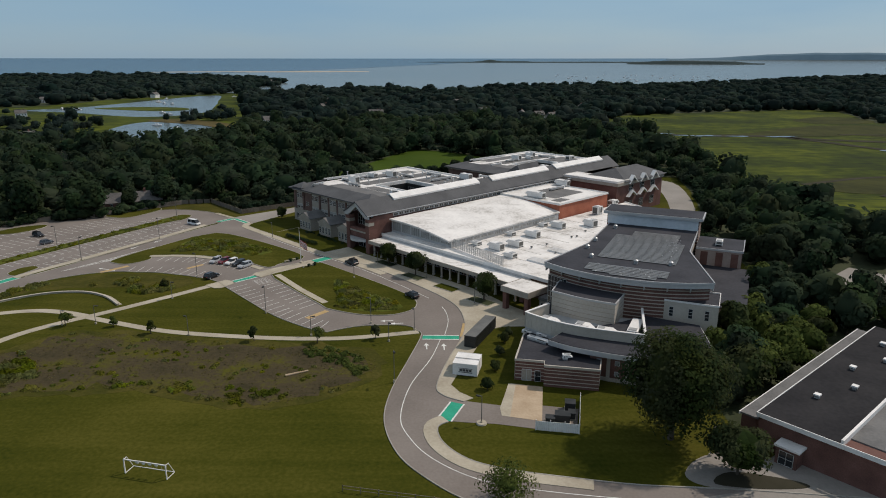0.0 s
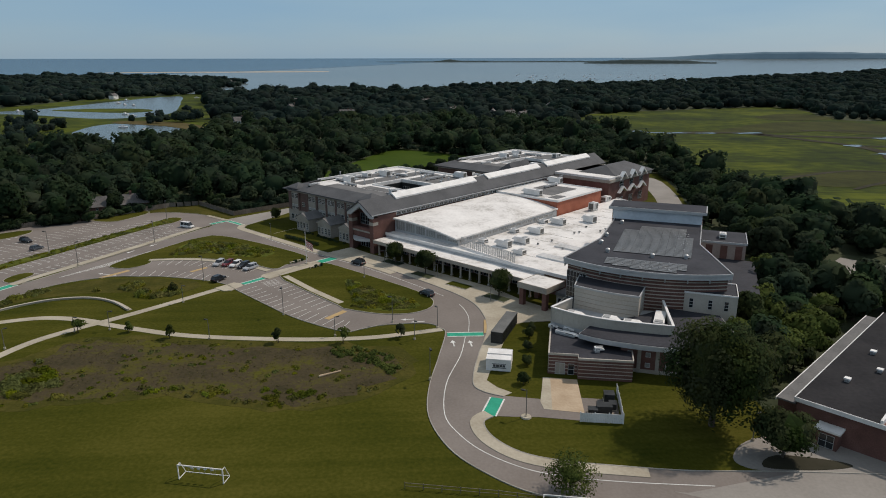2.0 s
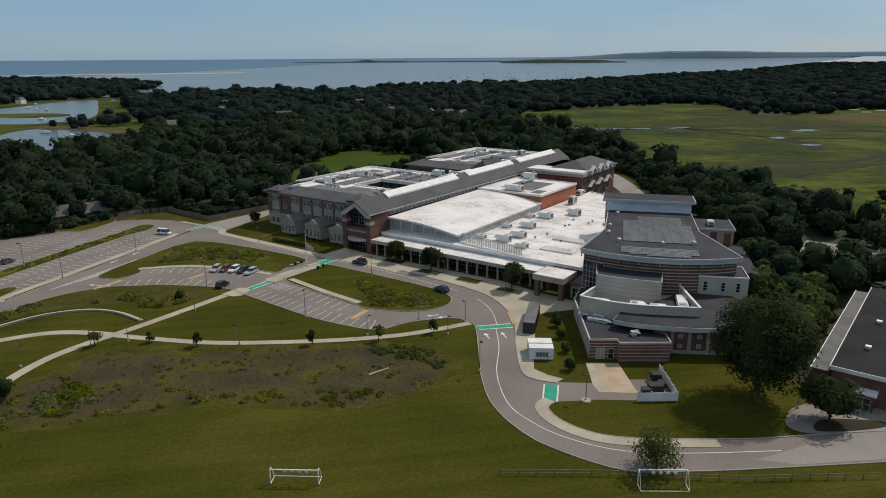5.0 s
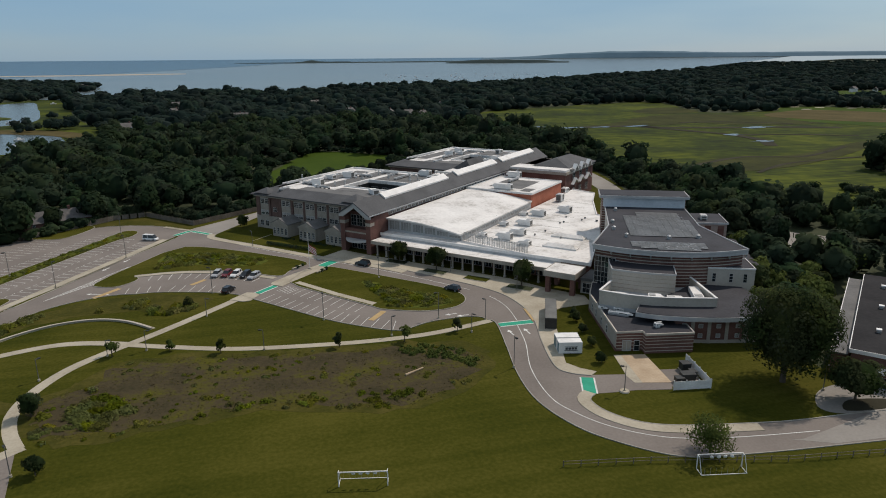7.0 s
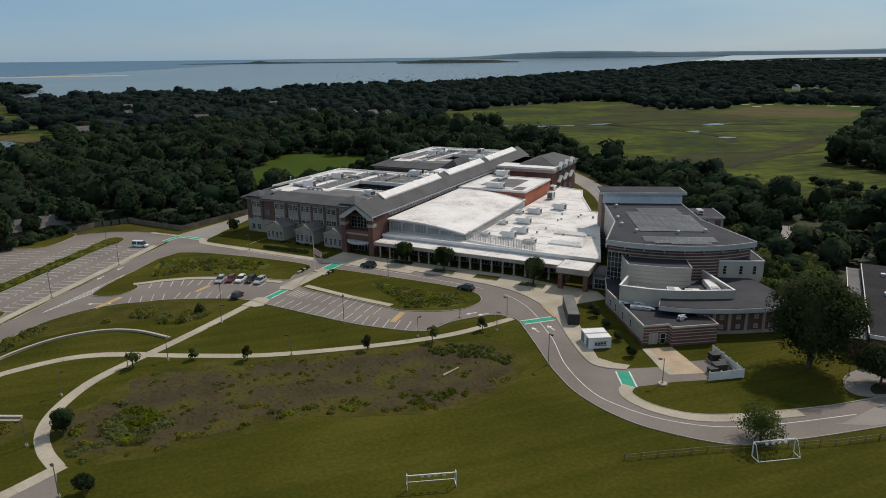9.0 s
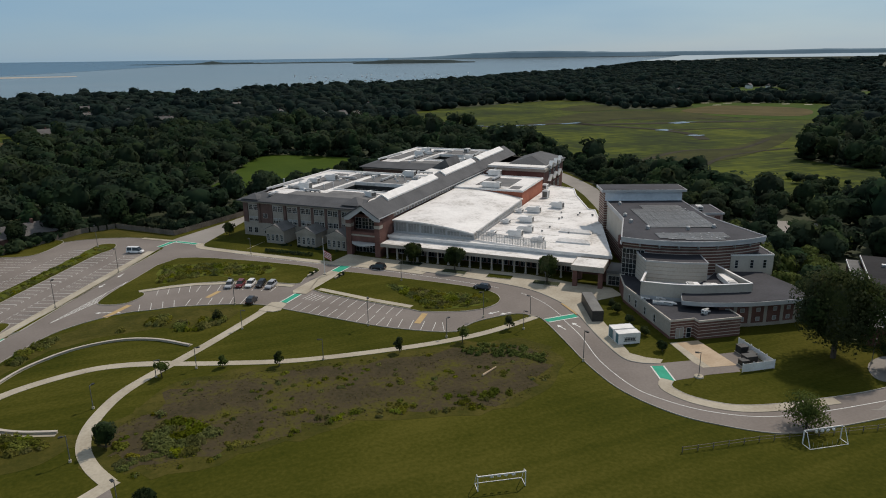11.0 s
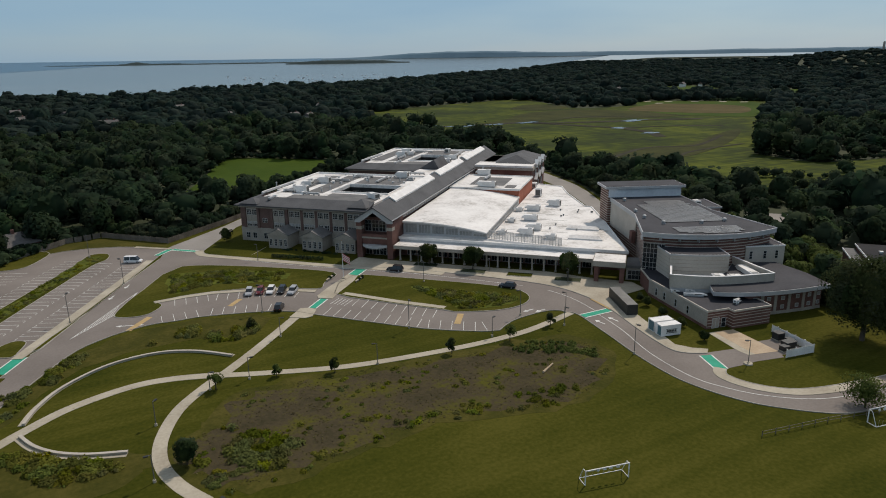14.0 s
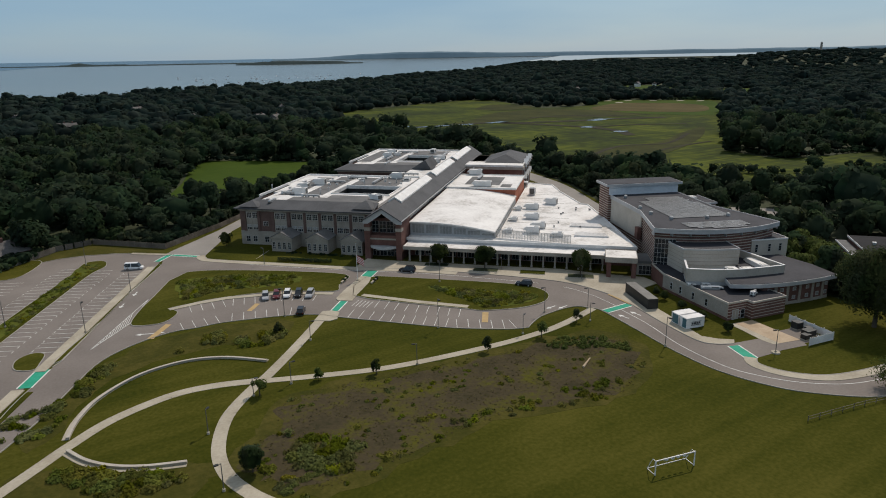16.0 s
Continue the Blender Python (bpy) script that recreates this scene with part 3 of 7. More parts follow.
MEDIAN = smooth([lot(-60, 15.2), lot(0, 14.8), lot(40, 15.0), lot(66, 15.0), lot(74, 13.5), lot(80, 15.5), lot(81, 19), lot(78, 21.5), lot(66, 20.6), lot(40, 20.8), lot(0, 20.8), lot(-60, 20.8)], 4, True)
END_ISL = smooth([lot(1, 0.6), lot(4.5, 0.8), lot(9, 2), lot(9.5, 5), lot(6, 6.5), lot(1.5, 4.5)], 4, True)
FAR_ISL = smooth([lot(66, 36), lot(78, 35), lot(84, 37), lot(84, 42), lot(72, 46), lot(64, 46)], 4, True)
FAR_ISL2 = smooth([lot(30, 50), lot(40, 49), lot(44, 53), lot(36, 58), lot(26, 58)], 4, True)
for k, (isl, lab) in enumerate(((ISL1, "kerbed grass island planted with shrubs"), (ISL2, "kerbed grass island planted with shrubs"), (STRIP, "narrow brown grass verge beside the walk"),
                                (MEDIAN, "long kerbed planted strip in the car park"), (END_ISL, "small kerbed grass island"), (FAR_ISL, "small kerbed grass island"), (FAR_ISL2, "small kerbed grass island"))):
    ob = thing("grass_island", Matrix.Identity(4), lab, "traffic island", "islands", "structure")
    part("turf", solid(isl, 0.02, 0.2), M_LAWN, ob)
    part("kerb", bar(isl, 0.09, 0.09, 0.02, 0.23, True), M_KERB, ob, "pale stone kerb")

for k, line in enumerate((N_KERB, S_KERB, E_KERB, LOT_S + WEDGE_N[1:], W_KERB, W_KERB2)):
    setting("kerb", bar(line, 0.09, 0.09, 0.0, 0.2), M_KERB, "pale stone kerb along the drive", "kerb")
setting("kerb", bar(LOT[:10], 0.09, 0.09, 0.0, 0.2), M_KERB, "pale stone kerb round the car park", "kerb")

# walks
PATH_A = smooth([(-150, 121), (-136, 133.5), (-125.4, 142.8), (-119.9, 147.6), (-112.8, 152.6), (-102.7, 155.8), (-95.0, 155.2), (-87.1, 152.4)], 6)
PATH_B = smooth([(-96.5, 112.0), (-99.3, 117.9), (-100.9, 124.8), (-100.0, 132.6), (-96.0, 141.7), (-89.6, 149.0), (-84.5, 153.6), (-75.8, 162.4), (-64.5, 174.6)], 6)
PATH_C = smooth([(-86.4, 151.8), (-76.6, 147.6), (-61.8, 142.4), (-41.0, 139.2), (-27, 138.6), (-17.6, 139.6), (-5.6, 142.6)], 6)


def walk_way(name, line, w, z, label, joints=True):
    ob = thing(name, Matrix.Identity(4), label, "pavement", "", "structure")
    d, run = 0.0, [line[0]]
    slabs = []
    for p, q in zip(line, line[1:]):
        d += math.hypot(q[0] - p[0], q[1] - p[1])
        run.append(q)
        if d > 3.0 or q == line[-1]:
            slabs.append(run)
            run, d = [q], 0.0
    full = bar(line, w / 2 - 0.02, w / 2 - 0.02, 0.0, z - 0.02)
    part("bedding", full, M_KERB, ob)
    for s in slabs:
        if len(s) > 1:
            part("slab", bar(s, w / 2, w / 2, 0.0, z), M_CONC, ob)
    return ob


walk_way("garden_path", PATH_A, 2.3, 0.10, "pale concrete path curving across the lawn")
walk_way("garden_path", PATH_B, 2.3, 0.105, "pale concrete path curving across the lawn")
walk_way("garden_path", PATH_C, 2.0, 0.11, "pale concrete path curving across the lawn")
walk_way("garden_path", [(-95.8, 112.6), (-101.5, 108.0), (-108, 103.5)], 2.4, 0.10, "pale concrete path by the lower car park")
setting("lower_car_park", solid([(-96.5, 111), (-94, 98), (-110, 92), (-125, 96), (-111, 105)], 0.0, 0.09), M_ASPHALT, "corner of a lower asphalt car park", "car park")
setting("path_plaza", solid([(-65.7, 175.3), (-62.5, 172.9), (-60.6, 173.1), (-58.3, 177.0), (-59.4, 179.0), (-61.5, 179.9)], 0.0, 0.2), M_CONC, "pale concrete landing of the path", "pavement")
setting("lot_walk", solid([(-41.2, 199.5), (-45.8, 195.2), (-50.7, 190.8), (-54.8, 186.5), (-55.2, 184.7), (-52.2, 182.3), (-48.9, 186.0), (-46.2, 188.6), (-41.7, 193.2), (-39.1, 196.9)], 0.0, 0.23), M_CONC, "pale concrete walk round the flagpole", "pavement")
setting("stall_walk", bar([(-93.0, 204.6), (-86, 205.0), (-78.4, 204.4), (-64.4, 199.6), (-53.5, 191.0)], 0.2, 1.7, 0.05, 0.215), M_CONC, "pale concrete walk along the parking bays", "pavement")
setting("stall_walk", bar([(-48.5, 184.4), (-39.0, 171.2), (-30.6, 161.0)], 1.5, 0.3, 0.05, 0.22), M_CONC, "pale concrete walk along the parking bays", "pavement")
setting("car_park_walk", bar([lot(0, 0), lot(30, 0), lot(72, 0)], 0.2, 2.2, 0.02, 0.21), M_CONC, "pale concrete walk beside the car park", "pavement")
setting("car_park_walk", bar([lot(-60, 0.5), lot(-8, 0.2)], 0.2, 2.2, 0.02, 0.21), M_CONC, "pale concrete walk beside the car park", "pavement")
setting("car_park_verge", bar([lot(-60, -2.2), lot(-9, -2.4)], 0.2, 1.6, 0.02, 0.19), M_LAWN, "narrow grass verge beside the walk", "verge")
setting("corner_walk", solid([(-91.5, 266.4), (-81.5, 257.4), (-82.5, 256.2), (-92.4, 265.0)], 0.02, 0.2), M_CONC, "short concrete walk by the back drive", "pavement")
setting("front_pavement", bar(N_KERB[:28], 0.0, 2.6, 0.0, 0.16), M_CONC, "pale concrete pavement along the school front", "pavement")
PLAZA = [(-38.5, 208.5), (-31.5, 214.5), (-24.5, 206.0), (9.8, 171.0), (16.2, 160.6), (23.5, 151.8), (22.5, 146.0), (14.0, 145.5), (11.4, 144.2), (8.0, 136), (5.6, 128.4), (2.6, 120.0), (1.5, 116.5), (3.2, 113.4), (5.6, 111.2), (3.9, 110.0)]
setting("front_plaza", solid(PLAZA + N_KERB[::-1][:46], 0.0, 0.155), M_CONC, "broad pale concrete plaza before the school", "pavement")
setting("east_pavement", bar(E_KERB[:28], 0.0, 2.4, 0.0, 0.16), M_CONC, "pale concrete pavement along the drive", "pavement")
setting("driveway", solid([(3.8, 110.2), (11.3, 108.3), (10.4, 104.9), (17.0, 103.0), (15.6, 100.6), (9, 102.2), (4.5, 102.6), (1.0, 103.1)], 0.0, 0.09), M_ASPHALT, "short asphalt driveway to the service yard", "road")
setting("yard_pad", solid([(14.0, 116.8), (19.0, 115.6), (17.1, 103.0), (11.7, 104.5)], 0.0, 0.12), M_PAD, "stained tan concrete loading pad", "pavement")
setting("side_walk", solid([(11.6, 113.0), (12.6, 117.1), (14.0, 116.8), (11.7, 104.5), (10.3, 104.9), (10.2, 107.6)], 0.0, 0.11), M_CONC, "concrete walk beside the loading pad", "pavement")
setting("enclosure_pad", solid([(17.8, 108.5), (24.2, 107.2), (22.4, 99.6), (16.2, 101.6)], 0.0, 0.1), M_ASPHALT, "grey asphalt floor of the fenced enclosure", "pavement")
BASIN = smooth([(-100.0, 123.5), (-97, 129), (-90.5, 133.5), (-88.2, 139.5), (-78.9, 142.0), (-62, 139.5), (-49.4, 137.2), (-32, 134.5), (-17.7, 131.5), (-13.4, 124.4), (-20.7, 113.4), (-34.1, 108.5), (-54.8, 114.2), (-71.4, 113.8), (-87.9, 112.3), (-96.0, 117.5)], 5, True)
def ragged(pts, amp, seed):
    """A line with uneven wobble."""
    return [(x + amp * noise.noise(Vector((x * 0.35, y * 0.35, seed))), y + amp * noise.noise(Vector((x * 0.35, y * 0.35, seed + 9)))) for x, y in pts]


ROUGH = ragged(offset(BASIN, 1.8, True), 2.6, 3.0)
setting("rough_margin", solid(ROUGH, 0.0, 0.06), M_ROUGH, "unmown rough grass round the rain basin", "meadow")
setting("rough_margin", solid(ragged(smooth([(-103, 184), (-92, 186.2), (-78, 184), (-70, 178), (-76, 170), (-86, 172.2), (-97, 173.6), (-108, 171), (-116, 164), (-122, 152), (-127, 150), (-120, 165), (-112, 177)], 4, True), 2.0, 5.0), 0.0, 0.06), M_ROUGH, "unmown rough grass above the curved wall", "meadow")
setting("rough_margin", solid(ragged(smooth([(-130, 142), (-120, 141), (-113, 134.5), (-104, 131), (-101.5, 127), (-106, 122.5), (-118, 122), (-130, 128)], 4, True), 2.0, 7.0), 0.0, 0.06), M_ROUGH, "unmown rough grass below the curved wall", "meadow")
setting("rough_verge", solid([(-134, 263.5), (-128.6, 269), (-113, 273.3), (-105, 272.5), (-97.2, 269.7), (-92.2, 266.5), (-83, 260.8), (-81.5, 264), (-101, 285.5), (-112.5, 282.5)][::-1], 0.0, 0.062), M_ROUGH, "unmown verge before the wooden fence", "meadow")
setting("rain_basin", solid(ragged(offset(BASIN, -1.4, True), 3.4, 1.0), 0.0, 0.07), M_BASIN, "shallow rain basin of dry brown meadow plants", "meadow")
for pts in ([(-60.3, 235.2), (-59.3, 236.1), (-53.5, 242.3), (-54.5, 241.4)],):
    setting("door_walk", solid(pts, 0.0, 0.14), M_CONC, "narrow concrete walk to a side door", "pavement")

# paint on the asphalt
def paint(pts, material=M_PAINT, name="road_marking", z=0.093):
    ob = part(name, solid(pts, z - 0.01, z), material, road)
    return ob


def stripe(a, b, w, material=M_PAINT, name="road_marking", z=0.093):
    return part(name, bar([a, b], w / 2, w / 2, z - 0.01, z), material, road)


def crossing(a, b, w):
    stripe(a, b, w, M_GREEN, "green_crossing", 0.10)
    A, B = Vector(a), Vector(b)
    n = Vector((-(B - A).y, (B - A).x)).normalized() * (w / 2 + 0.15)
    for s in (1, -1):
        stripe(tuple(A + n * s), tuple(B + n * s), 0.3, z=0.106)


crossing((-4.6, 139.4), (3.6, 139.2), 1.9)
crossing((-40.1, 198.3), (-34.2, 203.9), 3.0)
crossing((2.6, 109.4), (0.2, 103.4), 2.3)
crossing((-86.9, 251.0), (-81.8, 256.8), 1.6)
crossing((-81.2, 255.6), (-73.2, 247.6), 1.4)
crossing((-125.6, 175.4), (-121.9, 182.6), 2.4)
crossing((-58.8, 178.6), (-54.0, 183.5), 1.7)
line = smooth([(-72, 240), (-56, 221.9), (-40.8, 206.4), (-24.5, 190.6), (-9.4, 172.5), (-1.2, 160.8), (1.2, 151), (0.4, 140.8)], 5)
part("lane_line", bar(line[:24], 0.07, 0.07, 0.08, 0.094), M_PAINT, road)
part("lane_line", bar(line[26:], 0.07, 0.07, 0.08, 0.094), M_PAINT, road)
part("lane_line", bar(smooth([(-0.6, 138), (-2.6, 128), (-6.3, 116), (-7.4, 104.2), (-5.3, 97.4), (-1.8, 92.0), (3.6, 87.4), (9.4, 84.9), (18, 83), (30.5, 81.2)], 5), 0.08, 0.08, 0.08, 0.094), M_PAINT, road)


def arrow(x, y, deg, s=1.0):
    m = Matrix.Rotation(radians(deg), 2)
    shape = [(-0.12, -1.3), (0.12, -1.3), (0.12, 0.3), (0.5, 0.3), (0, 1.3), (-0.5, 0.3), (-0.12, 0.3)]
    paint([tuple(m @ Vector((px * s, py * s)) + Vector((x, y))) for px, py in shape], name="arrow_marking", z=0.097)


for x, y, d in ((-3.6, 134.5, 4), (0.2, 134.2, 4), (-13.5, 149.2, 95), (-11.0, 147.6, 95), (-98.0, 222.0, 153), (-102.5, 214.0, 153), (-98.5, 189.5, 250), (-101.5, 190.6, 70)):
    arrow(x, y, d, 1.25)
for a, b in (((-100.6, 186.8), (-95.2, 193.6)), ((-32.8, 150.8), (-28.8, 155.9))):
    stripe(a, b, 1.5, M_YELLOW, "speed_hump", 0.099)
stripe((-76.5, 191), (-73, 195), 1.3, M_YELLOW, "speed_hump", 0.099)
stripe((4.1, 139.5), (5.0, 147.5), 0.7, M_YELLOW, "kerb_paint", 0.19)
# hatched wedge west of the island
HW = [(-112.6, 188.1), (-95.9, 215.2), (-102.9, 199.5)]
for a, b in zip(HW, HW[1:] + HW[:1]):
    stripe(a, b, 0.15)
for k in range(1, 14):
    f = k / 14
    a = Vector(HW[0]).lerp(Vector(HW[2]), f)
    b = Vector(HW[0]).lerp(Vector(HW[1]), f * 0.75)
    stripe(tuple(a), tuple(b), 0.12)

# parking bays: one line each, sharing meshes
line_long = mesh_of("parking_line", boxes((0, 5.2, -0.06, 0.06, 0.085, 0.097)), M_PAINT)
tick = mesh_of("parking_tick", boxes((-0.06, 0.06, -0.5, 0.5, 0.085, 0.097)), M_PAINT)


def bays(pts, spacing, lean, side=1, first=0.0):
    """Bay lines along a kerb line, leaning by some degrees, with a cross tick at the open end."""
    d, nxt = 0.0, first
    for p, q in zip(pts, pts[1:]):
        p, q = Vector(p), Vector(q)
        L = (q - p).length
        while nxt <= d + L:
            c = p + (q - p) * ((nxt - d) / L)
            ang = math.atan2((q - p).y, (q - p).x) + side * radians(lean)
            piece("parking_line", line_long, road, Matrix.Translation((c.x, c.y, 0)) @ Matrix.Rotation(ang, 4, "Z"))
            nxt += spacing
        d += L


E1 = [lot(a, 0.4) for a in (10, 40, 68)]
bays(E1, 2.65, 90, 1)
bays([lot(a, 15.0) for a in (-20, 40, 72)], 2.65, 90, -1)
bays([lot(a, 21.0) for a in (-20, 40, 74)], 2.65, 90, 1)
bays([lot(a, 36.5) for a in (-10, 30, 62)], 2.65, 90, -1)
bays([lot(a, 37.2) for a in (-10, 30, 62)], 2.65, 90, 1)
bays([lot(a, 52.0) for a in (-10, 20, 40)], 2.65, 90, -1)
for n in (5.4, 9.6, 26.4):
    for a in np.arange(11, 68, 2.65):
        x, y = lot(a, n)
        piece("parking_tick", tick, road, Matrix.Translation((x, y, 0)) @ Matrix.Rotation(math.atan2(PA.y, PA.x) - math.pi / 2, 4, "Z"))
bays([(-89.0, 204.0), (-78.4, 202.6), (-65.2, 198.4), (-55.5, 191.6)], 2.75, -90, 1, 1.0)
bays([(-94.0, 187.8), (-83.4, 187.2), (-70.8, 183.2), (-65, 180.4)], 2.75, 90, 1, 1.0)
bays([(-49.0, 182.6), (-39.6, 169.8), (-32.0, 160.6)], 2.75, -80, 1, 5.0)
bays([(-59.0, 173.8), (-50.2, 163.2), (-41.0, 152.9), (-31.2, 145.0), (-27.5, 143.2)], 2.75, 97, 1, 1.5)
for k in range(5):
    stripe((-50.4 + 0.62 * k, 182.0 - 0.8 * k), (-54.6 + 0.62 * k + 0.8, 178.6 - 0.8 * k + 0.6), 0.14)

# ---- school building ----
MB = Matrix.Translation((-27.3, 211.0, 0)) @ Matrix.Rotation(radians(44), 4, "Z")   # x along the long hall, y to its left
MA = Matrix.Translation((40.5, 141.6, 0)) @ Matrix.Rotation(radians(65), 4, "Z")    # auditorium


def lattice(xs, zs_, y0, y1):
    """One connected frame: bars between the even cuts of xs and zs_, open between the odd ones."""
    f, vs = bmesh.new(), {}

    def v(i, j, y):
        if (i, j, y) not in vs:
            vs[i, j, y] = f.verts.new((xs[i], y, zs_[j]))
        return vs[i, j, y]

    def bar_at(i, j):
        return 0 <= i < len(xs) - 1 and 0 <= j < len(zs_) - 1 and (i % 2 == 0 or j % 2 == 0)
    for i in range(len(xs) - 1):
        for j in range(len(zs_) - 1):
            if not bar_at(i, j):
                continue
            f.faces.new((v(i, j, y0), v(i + 1, j, y0), v(i + 1, j + 1, y0), v(i, j + 1, y0)))
            f.faces.new((v(i, j, y1), v(i, j + 1, y1), v(i + 1, j + 1, y1), v(i + 1, j, y1)))
            for di, dj, a, b in ((-1, 0, (i, j), (i, j + 1)), (1, 0, (i + 1, j), (i + 1, j + 1)), (0, -1, (i, j), (i + 1, j)), (0, 1, (i, j + 1), (i + 1, j + 1))):
                if not bar_at(i + di, j + dj):
                    f.faces.new((v(*a, y0), v(*b, y0), v(*b, y1), v(*a, y1)))
    return f


def window(parent, m, w, h, nx=2, ny=2, material=None, name="window", blind=0.0):
    """A window in a wall: frame with mullions, and its glass; local x across, z up, facing -y."""
    t = 0.065
    xs = [v for i in range(nx + 1) for v in (-w / 2 + (w - t) * i / nx, -w / 2 + (w - t) * i / nx + t)]
    zs_ = [v for j in range(ny + 1) for v in ((h - t) * j / ny, (h - t) * j / ny + t)]
    f = lattice(xs, zs_, -0.09, 0.04)
    fr = part(name, f, M_FRAME, parent)
    fr.matrix_basis = m
    part("pane", boxes((-w / 2 + 0.02, w / 2 - 0.02, -0.045, 0.02, 0.02, h * (1 - blind) - 0.02)), material or M_GLASS, fr)
    if blind:
        part("blind", boxes((-w / 2 + 0.02, w / 2 - 0.02, -0.05, 0.02, h * (1 - blind), h - 0.02)), M_BLIND, fr)
    return fr


def face_front(u, y, z):
    """Place on a wall that faces the front of the school (local -x)."""
    return Matrix.Translation((u, y, z)) @ Matrix.Rotation(radians(-90), 4, "Z")


def face_right(u, y, z):
    return Matrix.Translation((u, y, z))


def slope_roof(x0, x1, y0, y1, z0, z1, inset, thick=0.25):
    """A low hipped roof with a flat middle."""
    bm = bmesh.new()
    prism(bm, [(x0, y0), (x1, y0), (x1, y1), (x0, y1)], z0 - thick, z0)
    prism(bm, [(x0, y0), (x1, y0), (x1, y1), (x0, y1)], z0, z1, [(x0 + inset, y0 + inset), (x1 - inset, y0 + inset), (x1 - inset, y1 - inset), (x0 + inset, y1 - inset)])
    return bm


def ac_unit(m, l=4.0, w=2.2, h=1.9, label="white rooftop air handling unit with intake hood", name="rooftop_unit"):
    ob = thing(name, m, label, "rooftop unit", "rooftop units")
    part("base_rail", boxes((-l / 2, l / 2, -w / 2, -w / 2 + 0.2, 0, 0.3), (-l / 2, l / 2, w / 2 - 0.2, w / 2, 0, 0.3)), M_METAL, ob)
    b = boxes((-l / 2, l / 2, -w / 2, w / 2, 0.3, h))
    bmesh.ops.bevel(b, geom=b.edges[:], offset=0.06, segments=1, affect="EDGES")
    part("cabinet", b, M_WHITE, ob)
    hood = bmesh.new()
    prism(hood, [(l / 2, -w / 2 + 0.1), (l / 2 + 0.9, -w / 2 + 0.1), (l / 2 + 0.9, w / 2 - 0.1), (l / 2, w / 2 - 0.1)], h * 0.45, h * 0.6, None)
    prism(hood, [(l / 2, -w / 2 + 0.1), (l / 2 + 0.9, -w / 2 + 0.1), (l / 2 + 0.9, w / 2 - 0.1), (l / 2, w / 2 - 0.1)], h * 0.6, h * 0.92, [(l / 2, -w / 2 + 0.1), (l / 2 + 0.1, -w / 2 + 0.1), (l / 2 + 0.1, w / 2 - 0.1), (l / 2, w / 2 - 0.1)])
    part("intake_hood", hood, M_WHITE, ob)
    part("top_panel", boxes((-l / 2 + 0.3, -l / 2 + 1.6, -w / 2 + 0.3, w / 2 - 0.3, h, h + 0.14)), M_METAL, ob)
    part("grille", boxes((-l / 2 - 0.04, -l / 2, -w / 2 + 0.25, w / 2 - 0.25, 0.55, h - 0.25)), M_POLE, ob, "dark louvred grille")
    part("grille", boxes((l * 0.05, l * 0.42, -w / 2 - 0.04, -w / 2, 0.7, h - 0.3)), M_POLE, ob, "dark louvred grille")
    part("access_door", boxes((-l * 0.3, -l * 0.05, -w / 2 - 0.03, -w / 2, 0.45, h - 0.2)), M_METAL, ob)
    return ob


def parapet(pts, z0, z1, t=0.35):
    return bar(pts, t / 2, t / 2, z0, z1, True)


